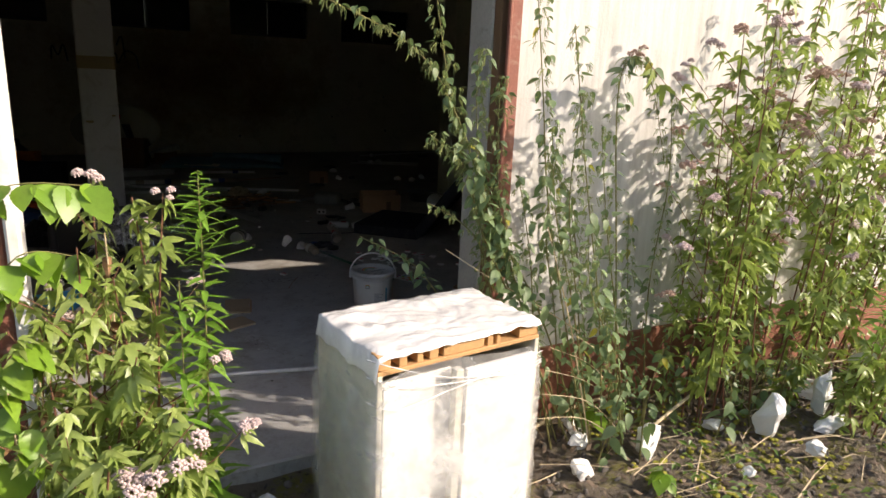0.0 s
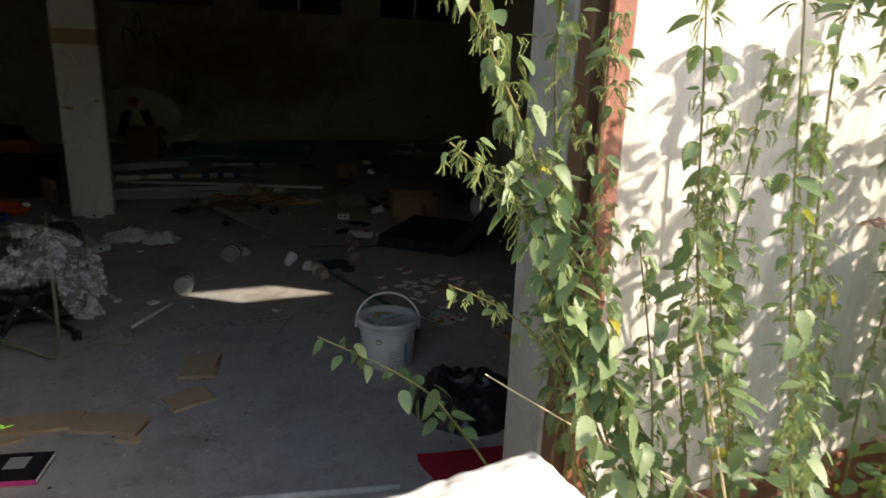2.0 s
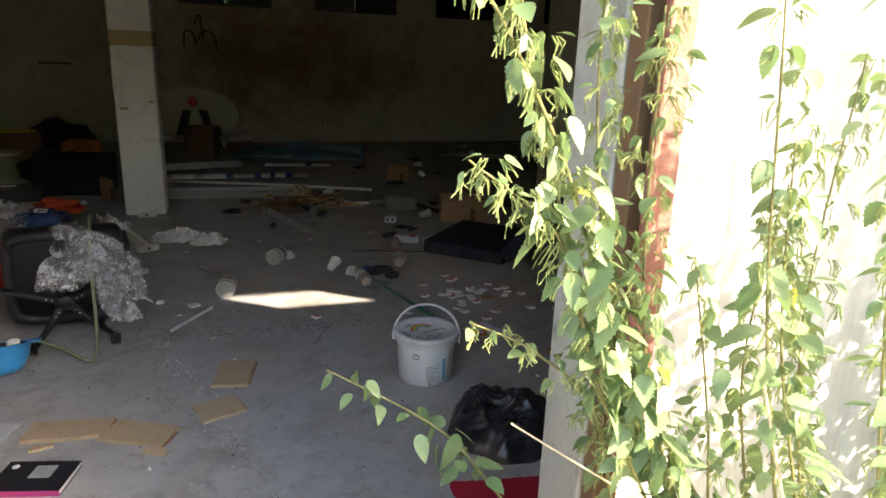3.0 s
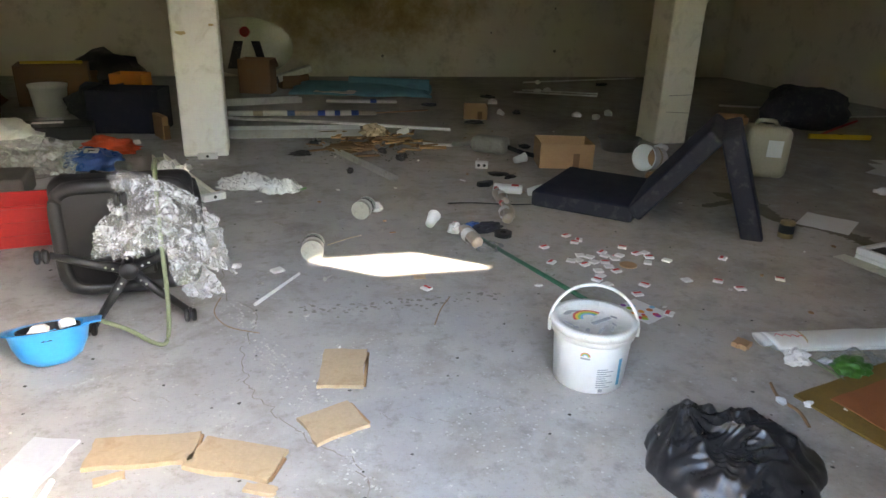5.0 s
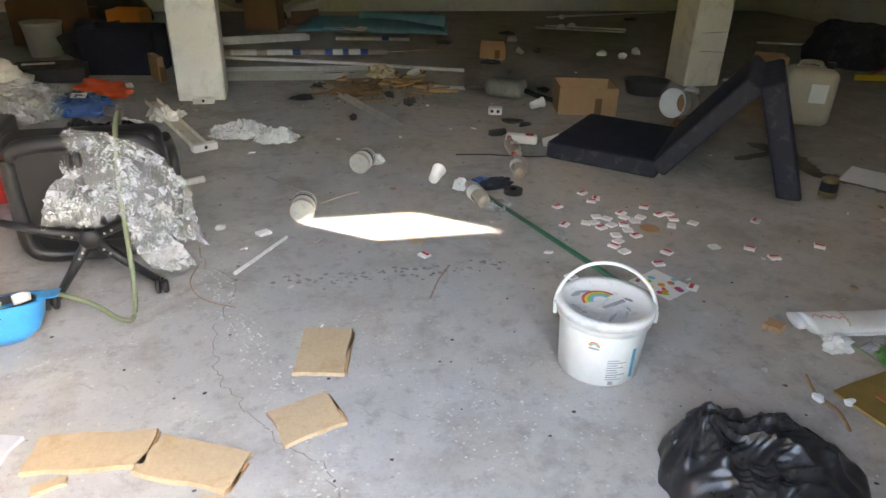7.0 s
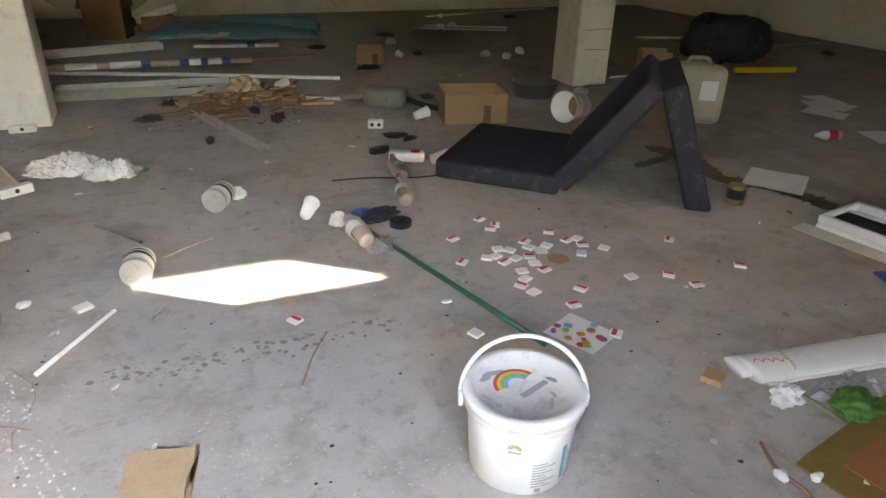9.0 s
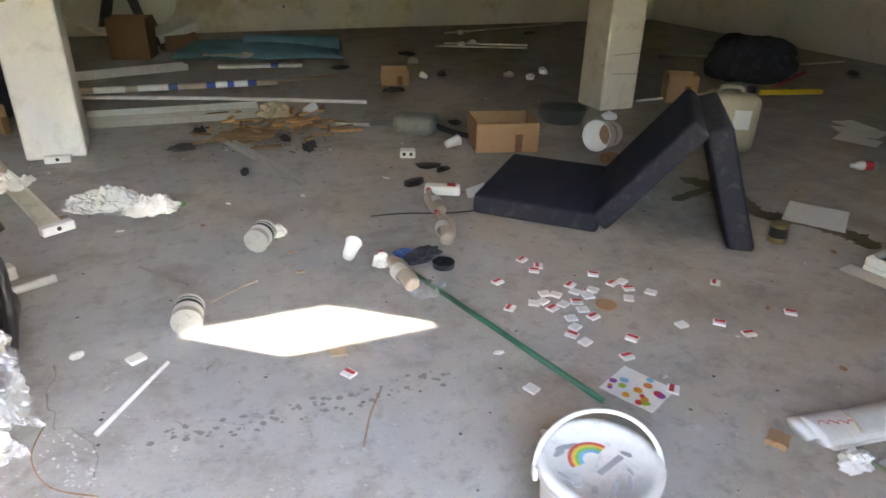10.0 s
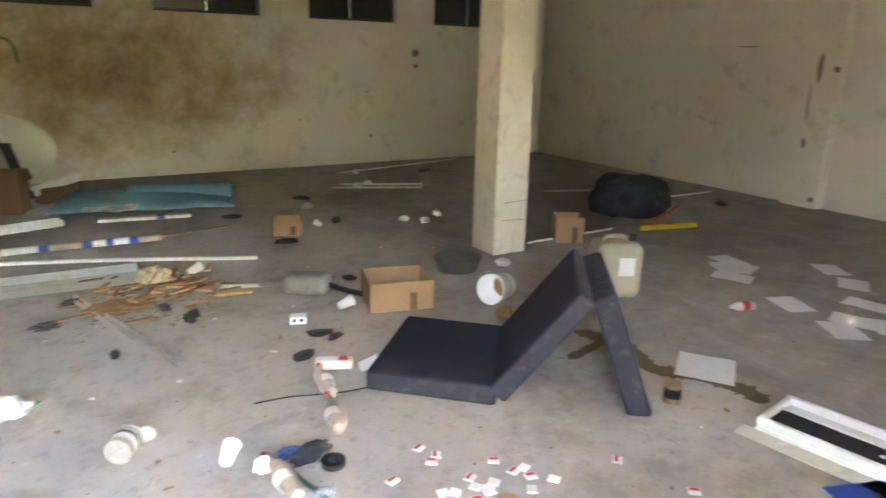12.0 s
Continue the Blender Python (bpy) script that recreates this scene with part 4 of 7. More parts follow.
K_YELLOW = leaf_kinds("yellow_leaf", L_YELLOW, [(0.07, 0.036, 10, 0.2, 0.3, 0.5)])
K_AGR = triple_kinds("agrimony_leaf", L_AGR, [(0.066, 0.024, 8, 0.2, 0.3, 0.3), (0.078, 0.027, 8, 0.2, 0.2, 0.5), (0.056, 0.021, 8, 0.2, 0.4, 0.2)])
K_GOLD = leaf_kinds("goldenrod_leaf", L_GOLD, [(0.125, 0.028, 5, 0.05, 0.3, 0.2), (0.115, 0.026, 5, 0.05, 0.2, 0.4), (0.10, 0.024, 5, 0.05, 0.2, -0.1)])
K_RASP = leaf_kinds("bramble_leaf", L_RASP, [(0.105, 0.085, 14, 0.1, 0.18, 0.25), (0.09, 0.07, 14, 0.1, 0.25, 0.4), (0.12, 0.09, 14, 0.1, 0.1, 0.15)])
K_LOW = leaf_kinds("weed_leaf", L_LOW, [(0.06, 0.032, 6, 0.15, 0.2, 0.3), (0.045, 0.02, 6, 0.1, 0.3, 0.2)])


def add_leaf(plant, kind, p, azimuth, pitch, twist, size, name="leaf"):
    ob = new(name, kind)
    ob.parent = plant
    ob.matrix_basis = Matrix.Translation(p) @ Euler((pitch, twist, azimuth)).to_matrix().to_4x4() @ Matrix.Scale(size, 4)
    return ob


def head_bm(r, h, n, rnd, size):
    """A dome of many tiny florets."""
    bm = bmesh.new()
    for _ in range(n):
        a, q = rnd.uniform(0, 6.283), math.sqrt(rnd.random())
        c = Vector((r * q * math.cos(a), r * q * math.sin(a), h * (1 - q * q) + rnd.uniform(-0.006, 0.006)))
        bmesh.ops.create_icosphere(bm, subdivisions=0 if size < 0.006 else 1, radius=size * rnd.uniform(0.7, 1.3), matrix=Matrix.Translation(c))
    return bm


def head_mesh(name, material, *args):
    bm = head_bm(*args)
    me = bpy.data.meshes.new(name)
    bm.to_mesh(me)
    bm.free()
    me.materials.append(material)
    return me


rh = random.Random(21)
H_PINK = head_mesh("flower_head", M_PETAL, 0.026, 0.018, 60, rh, 0.0045)
H_BROWN = head_mesh("seed_head", M_SEED, 0.034, 0.018, 60, rh, 0.0048)


def plant_base(name, base, label, category, group):
    return thing(name, base[0], base[1], base[2], 0, label, category, group)


def nettle(pts, seed, pairs, size=1.0, start=0.12, catkins=True, label="tall stinging nettle with drooping catkins", group="nettles by the gate", yellow=0.02):
    rnd = random.Random(seed)
    base = Vector(pts[0])
    pl = plant_base("nettle", base, label, "nettle", group)
    path = [p - base for p in smooth_path(pts, 8)]
    part("stem", tube(path, 0.0045, 0.0015, 6), M_STEM, pl)
    cat = bmesh.new()
    n = len(path) - 1
    for k in range(pairs):
        t = start + (1 - start) * (k + 0.5) / pairs
        i = min(n - 1, int(t * n))
        p = path[i].lerp(path[i + 1], t * n - i)
        turn = k * 1.57 + rnd.uniform(-0.8, 0.8)
        p = p + Vector((rnd.uniform(-0.03, 0.03), rnd.uniform(-0.03, 0.0), rnd.uniform(-0.01, 0.01))) * size
        s = 0.97 * size * (1.15 - 0.6 * t) * rnd.uniform(0.55, 1.3)
        for side in (0, math.pi):
            a = turn + side + rnd.uniform(-0.3, 0.3)
            out = Vector((-math.sin(a), math.cos(a), 0))
            q = p + out * 0.018 * size + Vector((0, 0, 0.004))
            if (base + q).y > 0.45 and (base + q).x > 0.05:
                continue
            kind = K_YELLOW[0] if rnd.random() < yellow else rnd.choice(K_NETTLE)
            add_leaf(pl, kind, q, a, radians(rnd.uniform(-80, 5)), rnd.uniform(-0.6, 0.6), s)
            if catkins and t > 0.35:
                for _ in range(5):
                    c = p + out * rnd.uniform(0.004, 0.02)
                    ln = rnd.uniform(0.015, 0.045) * size
                    tube([c, c + out * 0.008 + Vector((rnd.uniform(-0.008, 0.008), 0, -ln * 0.4)), c + out * 0.010 + Vector((rnd.uniform(-0.01, 0.01), 0, -ln))], 0.0014, 0.0011, 4, cat)
    if len(cat.verts):
        tagged(part("flower_tassel", cat, M_CATKIN, pl, "hanging yellow-green catkins"), kind="stuff")
    else:
        cat.free()
    return pl


NETTLES = [
    ([(0.42, 0.22, -0.06), (0.16, 0.24, 0.55), (-0.10, 0.27, 1.0), (-0.27, 0.26, 1.36), (-0.48, 0.22, 1.60), (-0.92, 0.16, 1.76)], 22, 1.0),
    ([(0.36, 0.26, -0.06), (0.10, 0.28, 0.6), (-0.13, 0.29, 1.02), (-0.28, 0.29, 1.40), (-0.40, 0.27, 1.92)], 22, 1.0),
    ([(0.32, 0.30, -0.06), (0.06, 0.31, 0.6), (-0.09, 0.31, 1.0), (-0.17, 0.30, 1.35), (-0.19, 0.28, 1.62)], 20, 0.95),
    ([(0.30, 0.24, -0.06), (0.05, 0.26, 0.65), (-0.07, 0.27, 1.05), (-0.10, 0.27, 1.52)], 20, 0.9),
    ([(0.34, 0.20, -0.06), (0.02, 0.25, 0.62), (-0.14, 0.28, 0.95), (-0.22, 0.28, 1.18), (-0.38, 0.27, 1.31)], 18, 0.9),
    ([(0.40, 0.16, -0.06), (0.24, 0.19, 0.55), (0.12, 0.21, 1.05), (0.05, 0.20, 1.45), (-0.03, 0.18, 1.86)], 17, 1.05),
    ([(0.46, 0.20, -0.06), (0.30, 0.22, 0.6), (0.17, 0.22, 1.0), (0.11, 0.21, 1.34)], 13, 0.95),
    ([(0.44, 0.10, -0.06), (0.34, 0.10, 0.6), (0.20, 0.09, 1.15), (0.05, 0.05, 1.70)], 16, 1.0),
    ([(0.66, 0.26, -0.06), (0.58, 0.28, 0.7), (0.50, 0.30, 1.45), (0.58, 0.31, 1.62), (0.72, 0.33, 1.50), (0.86, 0.35, 1.18)], 18, 0.95),
    ([(0.62, 0.16, -0.06), (0.52, 0.18, 0.5), (0.42, 0.20, 0.95), (0.36, 0.22, 1.35)], 15, 0.95),
    ([(0.50, 0.12, -0.06), (0.44, 0.12, 0.35), (0.36, 0.10, 0.62)], 10, 0.9),
    ([(0.74, 0.30, -0.06), (0.70, 0.31, 0.5), (0.66, 0.33, 0.95)], 13, 0.9),
    ([(0.36, 0.30, -0.06), (0.30, 0.33, 0.5), (0.22, 0.34, 0.9), (0.24, 0.33, 1.25)], 12, 0.9),
    ([(0.58, 0.34, -0.06), (0.46, 0.35, 0.55), (0.34, 0.35, 1.0), (0.20, 0.34, 1.2)], 12, 0.9),
    ([(0.80, 0.22, -0.06), (0.76, 0.25, 0.6), (0.82, 0.27, 1.1), (0.78, 0.28, 1.5)], 13, 0.9),
    ([(0.52, 0.06, -0.06), (0.40, 0.04, 0.4), (0.22, 0.02, 0.72), (0.16, 0.0, 0.95)], 12, 0.95),
    ([(0.24, 0.20, -0.06), (0.14, 0.24, 0.4), (0.10, 0.27, 0.8), (0.02, 0.28, 1.15)], 12, 0.95),
    ([(0.50, 0.28, -0.06), (0.40, 0.29, 0.5), (0.30, 0.30, 1.0), (0.30, 0.28, 1.48)], 13, 0.9),
    ([(0.28, 0.36, -0.06), (0.06, 0.37, 0.45), (-0.06, 0.37, 0.75), (-0.12, 0.36, 1.1)], 12, 0.85),
]
for k, (pts, pairs, size) in enumerate(NETTLES):
    nettle(pts, 40 + k, int(pairs * 2.25), size * 0.9, 0.22 if k < 5 else 0.15)
# two side sprigs leaning in over the threshold
nettle([(0.02, 0.44, 0.0), (-0.12, 0.45, 0.45), (-0.27, 0.46, 0.70), (-0.36, 0.49, 0.79), (-0.53, 0.56, 0.88)], 61, 12, 1.0, 0.45, False, "young nettle shoot leaning over the threshold")
nettle([(0.10, 0.33, -0.06), (-0.02, 0.33, 0.55), (-0.10, 0.33, 0.85), (-0.22, 0.335, 0.98), (-0.34, 0.34, 1.045)], 62, 11, 0.75, 0.3, True)
rn = random.Random(77)
for k in range(24):
    x, y = rn.uniform(0.30, 1.7), rn.uniform(-0.05, 0.38)
    h = rn.uniform(0.22, 0.50)
    nettle([(x, y, -0.07), (x + rn.uniform(-0.05, 0.05), y - 0.02, h * 0.5), (x + rn.uniform(-0.1, 0.1), y - 0.05, h)], 90 + k, 7, 1.0, 0.15, False, "low young nettle at the wall foot", "low nettles at the wall foot")


def agrimony(base, tip, seed, leaves, head, size=1.0, label="hemp agrimony with narrow toothed leaves", group="hemp agrimony at the wall", bare=0.15, shoots=4, bloom=1.0):
    rnd = random.Random(seed)
    b, tp = Vector(base), Vector(tip)
    tall = (tp - b).length
    mid = b.lerp(tp, 0.5) + Vector((rnd.uniform(-0.07, 0.07), rnd.uniform(-0.03, 0.03), 0.03))
    pl = plant_base("hemp_agrimony", b, label, "plant", group)
    path = [p - b for p in smooth_path([b, mid, tp], 8)]
    part("stem", tube(path, 0.005, 0.002, 6), M_STEM_RED, pl, "reddish stem")
    ways = [(path, leaves, 1.0, bare)]
    for k in range(shoots):
        t = rnd.uniform(0.35, 0.85)
        p = path[int(t * (len(path) - 1))]
        a, ln = rnd.uniform(0, 6.283), tall * rnd.uniform(0.16, 0.38)
        q = p + Vector((math.cos(a) * ln * 0.85, math.sin(a) * ln * 0.45, ln * 0.65))
        if (b + q).y > 0.44:
            q.y = 0.44 - b.y
        way = smooth_path([p, p.lerp(q, 0.5) + Vector((0, 0, -0.02)), q], 4)
        part("side_shoot", tube(way, 0.0025, 0.0012, 5), M_STEM_RED, pl)
        ways.append((way, max(5, leaves // 4), 0.8, 0.1))
    for way, count, big, low in ways:
        n = len(way) - 1
        for k in range(count):
            t = low + (1 - low) * (k + rnd.random()) / count
            i = min(n - 1, int(t * n))
            p = way[i].lerp(way[i + 1], t * n - i)
            a = rnd.uniform(0, 6.283)
            s = big * size * rnd.uniform(0.9, 1.55) * (1.15 - 0.3 * t)
            if (b + p).y + math.cos(a) * 0.09 * s > 0.46 and (b + p).x > 0:
                a += math.pi
            add_leaf(pl, rnd.choice(K_AGR), p, a, radians(rnd.uniform(-80, 12)), rnd.uniform(-0.7, 0.7), s)
        for _ in range(3 if head else 0):
            ob = new("flower_head" if head is H_PINK else "seed_head", head)
            ob.parent = pl
            q = way[-1] + Vector((rnd.uniform(-0.035, 0.035), rnd.uniform(-0.03, 0.02), rnd.uniform(-0.02, 0.01)))
            ob.matrix_basis = Matrix.Translation(q) @ Matrix.Scale(rnd.uniform(0.5, 0.95) * bloom, 4)
    return pl


ra = random.Random(5)
for k in range(36):
    f = (k + ra.random()) / 36
    bx, by = 0.93 + 1.5 * f, ra.uniform(0.06, 0.32)
    h = ra.uniform(1.35, 2.02) if k % 3 else ra.uniform(0.7, 1.2)
    lean = ra.uniform(-0.22, 0.30) + (f - 0.35) * 0.45
    tip = (bx + lean, min(0.40, by + ra.uniform(-0.2, 0.08)), h)
    agrimony((bx, by, -0.07), tip, 200 + k, 31, (H_BROWN if ra.random() < 0.7 else H_PINK) if h > 1.3 else None, 1.0)
for k in range(10):
    bx = ra.uniform(1.2, 2.6)
    by = ra.uniform(-0.35, 0.05)
    h = ra.uniform(0.25, 0.7)
    agrimony((bx, by, -0.07), (bx + ra.uniform(-0.1, 0.15), by - 0.05, h), 260 + k, 16, None, 0.9, "young hemp agrimony among the rubble")

for k, (b, t, lv, hd) in enumerate([
        ((-1.50, 0.40, -0.07), (-1.455, 0.46, 1.17), 44, H_PINK), ((-1.34, 0.10, -0.07), (-1.27, 0.22, 1.14), 30, H_PINK),
        ((-1.40, 0.25, -0.07), (-1.35, 0.30, 1.12), 40, H_PINK), ((-1.58, 0.25, -0.07), (-1.56, 0.28, 0.95), 38, None),
        ((-1.42, -0.10, -0.07), (-1.29, -0.22, 0.52), 30, H_PINK), ((-1.36, -0.15, -0.07), (-1.25, -0.18, 0.56), 28, H_PINK),
        ((-1.50, -0.15, -0.07), (-1.46, -0.25, 0.62), 34, H_PINK), ((-1.58, 0.0, -0.07), (-1.55, -0.1, 0.66), 34, None),
        ((-1.45, 0.05, -0.07), (-1.38, -0.02, 0.74), 36, H_PINK), ((-1.33, 0.0, -0.07), (-1.30, -0.05, 0.60), 30, None), ((-1.52, 0.12, -0.07), (-1.50, 0.12, 1.02), 44, None), ((-1.44, 0.18, -0.07), (-1.42, 0.15, 0.92), 44, None), ((-1.62, 0.12, -0.07), (-1.60, 0.06, 0.84), 40, None), ((-1.38, -0.2, -0.07), (-1.36, -0.32, 0.42), 30, None), ((-1.52, -0.3, -0.07), (-1.50, -0.40, 0.46), 30, None), ((-1.28, 0.05, -0.07), (-1.22, 0.0, 0.44), 24, None)]):
    agrimony(b, t, 300 + k, lv, hd if k in (0, 1, 4, 5) else None, 0.95, "leafy hemp agrimony with pink flower heads", "plants beside the gate post", bloom=1.15 if k > 3 else 0.85)


def goldenrod(base, tip, seed, leaves=150, plume=True, size=1.0):
    rnd = random.Random(seed)
    b, tp = Vector(base), Vector(tip)
    pl = plant_base("goldenrod", b, "tall goldenrod with narrow pale green leaves", "plant", "goldenrod")
    path = [p - b for p in smooth_path([b, b.lerp(tp, 0.5) + Vector((0.015, 0, 0)), tp], 8)]
    part("stem", tube(path, 0.0045, 0.0015, 6), M_STEM, pl)
    n = len(path) - 1
    for k in range(leaves):
        t = 0.12 + 0.80 * k / leaves
        i = min(n - 1, int(t * n))
        p = path[i].lerp(path[i + 1], t * n - i)
        add_leaf(pl, rnd.choice(K_GOLD), p, k * 2.4 + rnd.uniform(-0.2, 0.2), radians(rnd.uniform(-25, 30)), rnd.uniform(-0.3, 0.3), size * (1.2 - 0.6 * t) * rnd.uniform(0.85, 1.15))
    if plume:
        pb = bmesh.new()
        for k in range(40):
            t = 0.74 + 0.26 * k / 40
            i = min(n - 1, int(t * n))
            p = path[i].lerp(path[i + 1], t * n - i)
            a, ln = k * 2.4, 0.15 * (1.08 - (k / 40))
            d = Vector((math.cos(a), math.sin(a), 0.35))
            q = [p, p + d * ln * 0.5, p + d * ln + Vector((0, 0, -0.012))]
            tube(q, 0.0012, 0.0008, 4, pb)
            for j in range(9):
                c = q[0].lerp(q[2], 0.25 + 0.75 * j / 9) + Vector((0, 0, 0.004))
                bmesh.ops.create_icosphere(pb, subdivisions=0, radius=0.003, matrix=Matrix.Translation(c))
        part("plume", pb, L_GOLD, pl, "feathery unopened flower plume")
    return pl


goldenrod((-1.21, 0.14, -0.07), (-1.165, 0.27, 1.20), 1)
goldenrod((-1.30, 0.05, -0.07), (-1.25, 0.12, 0.90), 2, 90, False)
goldenrod((2.35, 0.10, -0.07), (2.50, -0.02, 1.05), 3, 60)
goldenrod((2.15, 0.02, -0.07), (2.22, -0.12, 0.85), 4, 50)
goldenrod((2.55, 0.2, -0.07), (2.75, 0.1, 1.2), 5, 60)


def bramble(pts, seed, leaves, label="bramble cane with broad bright green leaves"):
    rnd = random.Random(seed)
    b = Vector(pts[0])
    pl = plant_base("bramble", b, label, "bramble", "brambles at the gate post")
    path = [p - b for p in smooth_path(pts, 8)]
    part("cane", tube(path, 0.004, 0.0015, 6), M_STEM, pl)
    n = len(path) - 1
    for k in range(leaves):
        t = 0.3 + 0.7 * (k + 0.5) / leaves
        i = min(n - 1, int(t * n))
        p = path[i].lerp(path[i + 1], t * n - i)
        a = rnd.uniform(2.0, 4.4)
        add_leaf(pl, rnd.choice(K_RASP), p + Vector((0, -0.02, 0)), a, radians(rnd.uniform(-75, -20)), rnd.uniform(-0.5, 0.5), rnd.uniform(0.75, 1.1))
    return pl


bramble([(-1.95, 0.30, -0.07), (-1.85, 0.25, 0.8), (-1.70, 0.22, 1.15), (-1.45, 0.22, 1.17)], 1, 18)
bramble([(-1.90, 0.20, -0.07), (-1.78, 0.18, 0.6), (-1.66, 0.15, 0.98), (-1.50, 0.18, 0.98)], 2, 16)
bramble([(-1.85, 0.10, -0.07), (-1.74, 0.08, 0.5), (-1.65, 0.06, 0.80)], 3, 13)
bramble([(-1.80, 0.00, -0.07), (-1.72, -0.02, 0.35), (-1.63, -0.05, 0.62)], 4, 10)

# broad light leaves near the ground
for k, (x, y, z, n) in enumerate(((0.42, 0.16, 0.12, 5), (0.46, -0.22, 0.04, 7))):
    pl = plant_base("maple_seedling", (x, y, -0.06), "pale green broad-leaved seedling on the ground", "seedling", "")
    part("stem", tube([(0, 0, 0), (0.01, 0, z + 0.06)], 0.003, 0.002), M_STEM, pl)
    for j in range(n):
        add_leaf(pl, K_RASP[j % 3], Vector((0.01, 0, z + 0.05 - 0.008 * j)), j * 6.283 / n + 0.4, radians(-20), 0.1, 0.85)

# withered leaves and dried stalks hanging by the gate post
for k, (x, y, z) in enumerate(((-1.56, 0.16, 0.78), (-1.62, 0.10, 0.62), (-1.70, 0.12, 0.66), (-1.44, 0.2, 0.86), (-1.43, 0.22, 1.0))):
    pl = plant_base("withered_stalk", (x, y + 0.02, -0.07), "withered brown stalk with curled dead leaves", "dead plant", "withered stalks")
    part("stem", tube([(0, 0, 0), (0.01, 0.0, z * 0.6), (0, 0, z + 0.10)], 0.004, 0.002), M_STRAW, pl)
    for j in range(5):
        o = part("dead_leaf", leaf_bm(0.06, 0.03, 6, 0.2, 0.9, 0.8), M_DRY, pl)
        o.matrix_basis = Matrix.Translation((0, 0, z - 0.05 * j + 0.03)) @ Euler((radians(-80), 0.3 * j, j * 2.1)).to_matrix().to_4x4()

# fallen stalks, straw and twigs on the ground
rt = random.Random(12)
bm = bmesh.new()
for _ in range(130):
    x, y = rt.uniform(0.05, 3.0), rt.uniform(-0.6, 0.42)
    a, ln = rt.gauss(0.3, 0.9), rt.uniform(0.1, 0.45)
    z = -0.045 + rt.uniform(0, 0.05)
    tube([(x, y, z), (x + ln * 0.5 * math.cos(a), y + ln * 0.5 * math.sin(a) * 0.6, z + rt.uniform(0, 0.03)), (x + ln * math.cos(a), y + ln * math.sin(a) * 0.6, z + rt.uniform(-0.01, 0.04))], rt.uniform(0.0015, 0.004), 0.001, 4, bm)
tagged(part("straw_litter", bm, M_STRAW, None, "pale dead stalks strewn on the earth"), "", "straw", "", "stuff")
bm = bmesh.new()
for _ in range(1500):
    x, y = rt.uniform(-1.9, 3.2), rt.uniform(-1.4, 0.44)
    s = rt.uniform(0.006, 0.022)
    bmesh.ops.create_icosphere(bm, subdivisions=1, radius=s, matrix=Matrix.Translation((x, y, -0.065 + 0.03 * noise.noise((x * 1.3, y * 1.3, 0)) + s * 0.2)) @ Euler((rt.random() * 3, rt.random() * 3, 0)).to_matrix().to_4x4() @ Matrix.Diagonal((1, rt.uniform(0.5, 1), rt.uniform(0.3, 0.7), 1)))
tagged(part("gravel", bm, mat("dark_gravel", (0.12, 0.105, 0.09), 0.95, 0.4, 30.0, 100.0, 0.3), None, "loose dark gravel and earth crumbs"), "", "gravel", "", "stuff")
bm = bmesh.new()
for _ in range(2200):
    x, y = rt.uniform(-0.05, 3.0), rt.uniform(-1.1, 0.42)
    if noise.noise((x * 2.2, y * 2.2, 7)) < 0.0:
        continue
    s = rt.uniform(0.006, 0.016)
    bmesh.ops.create_icosphere(bm, subdivisions=1, radius=s, matrix=Matrix.Translation((x, y, -0.062 + 0.03 * noise.noise((x * 1.3, y * 1.3, 0)))) @ Matrix.Diagonal((1.3, 1.1, 0.6, 1)))
tagged(part("moss", bm, mat("yellow_green_moss", (0.25, 0.24, 0.03), 0.95, 0.35, 40.0, 200.0, 0.5), None, "cushions of yellow-green moss on the earth"), "", "moss", "", "stuff")
bm = bmesh.new()
for _ in range(1600):
    x, y = rt.uniform(0.1, 3.0), rt.uniform(-0.9, 0.40)
    if noise.noise((x * 1.7, y * 1.7, 12)) < 0.05:
        continue
    a, s = rt.uniform(0, 6.28), rt.uniform(0.5, 1.0)
    m_ = Matrix.Translation((x, y, rt.uniform(-0.05, 0.07))) @ Euler((rt.uniform(-0.6, 0.3), rt.uniform(-0.5, 0.5), a)).to_matrix().to_4x4()
    q = [bm.verts.new(m_ @ Vector(v)) for v in ((0, 0, 0), (-0.012 * s, 0.022 * s, 0.003), (0, 0.05 * s, -0.004), (0.012 * s, 0.022 * s, 0.003))]
    bm.faces.new(q)
tagged(part("low_weeds", bm, L_LOW, None, "low weeds creeping over the earth"), "", "weeds", "", "stuff")
for pts, r in (([(0.62, 0.05, 0.0), (0.82, 0.10, 0.04), (1.12, 0.17, 0.10), (1.20, 0.20, 0.16)], 0.009), ([(1.45, 0.12, 0.02), (1.75, 0.05, 0.03), (2.0, 0.02, 0.05)], 0.009), ([(1.5, 0.22, 0.03), (1.85, 0.18, 0.05), (2.3, 0.16, 0.04)], 0.008),
               ([(0.2, 0.30, 0.0), (0.5, 0.36, 0.02), (0.9, 0.40, 0.01)], 0.010)):
    tagged(part("dry_branch", tube(smooth_path(pts, 5), r, r * 0.6, 7), M_STRAW, None, "pale dry branch lying on the ground", True), "", "branch", "dry branches")
tagged(part("dry_stalk", tube(smooth_path([(0.30, 0.16, 0.50), (0.12, 0.22, 0.62), (-0.08, 0.28, 0.74), (-0.26, 0.33, 0.86)], 5) , 0.0028, 0.0018, 6), M_STRAW, None, "thin pale dry stalk across the gate opening"), "", "stalk", "dry stalks")
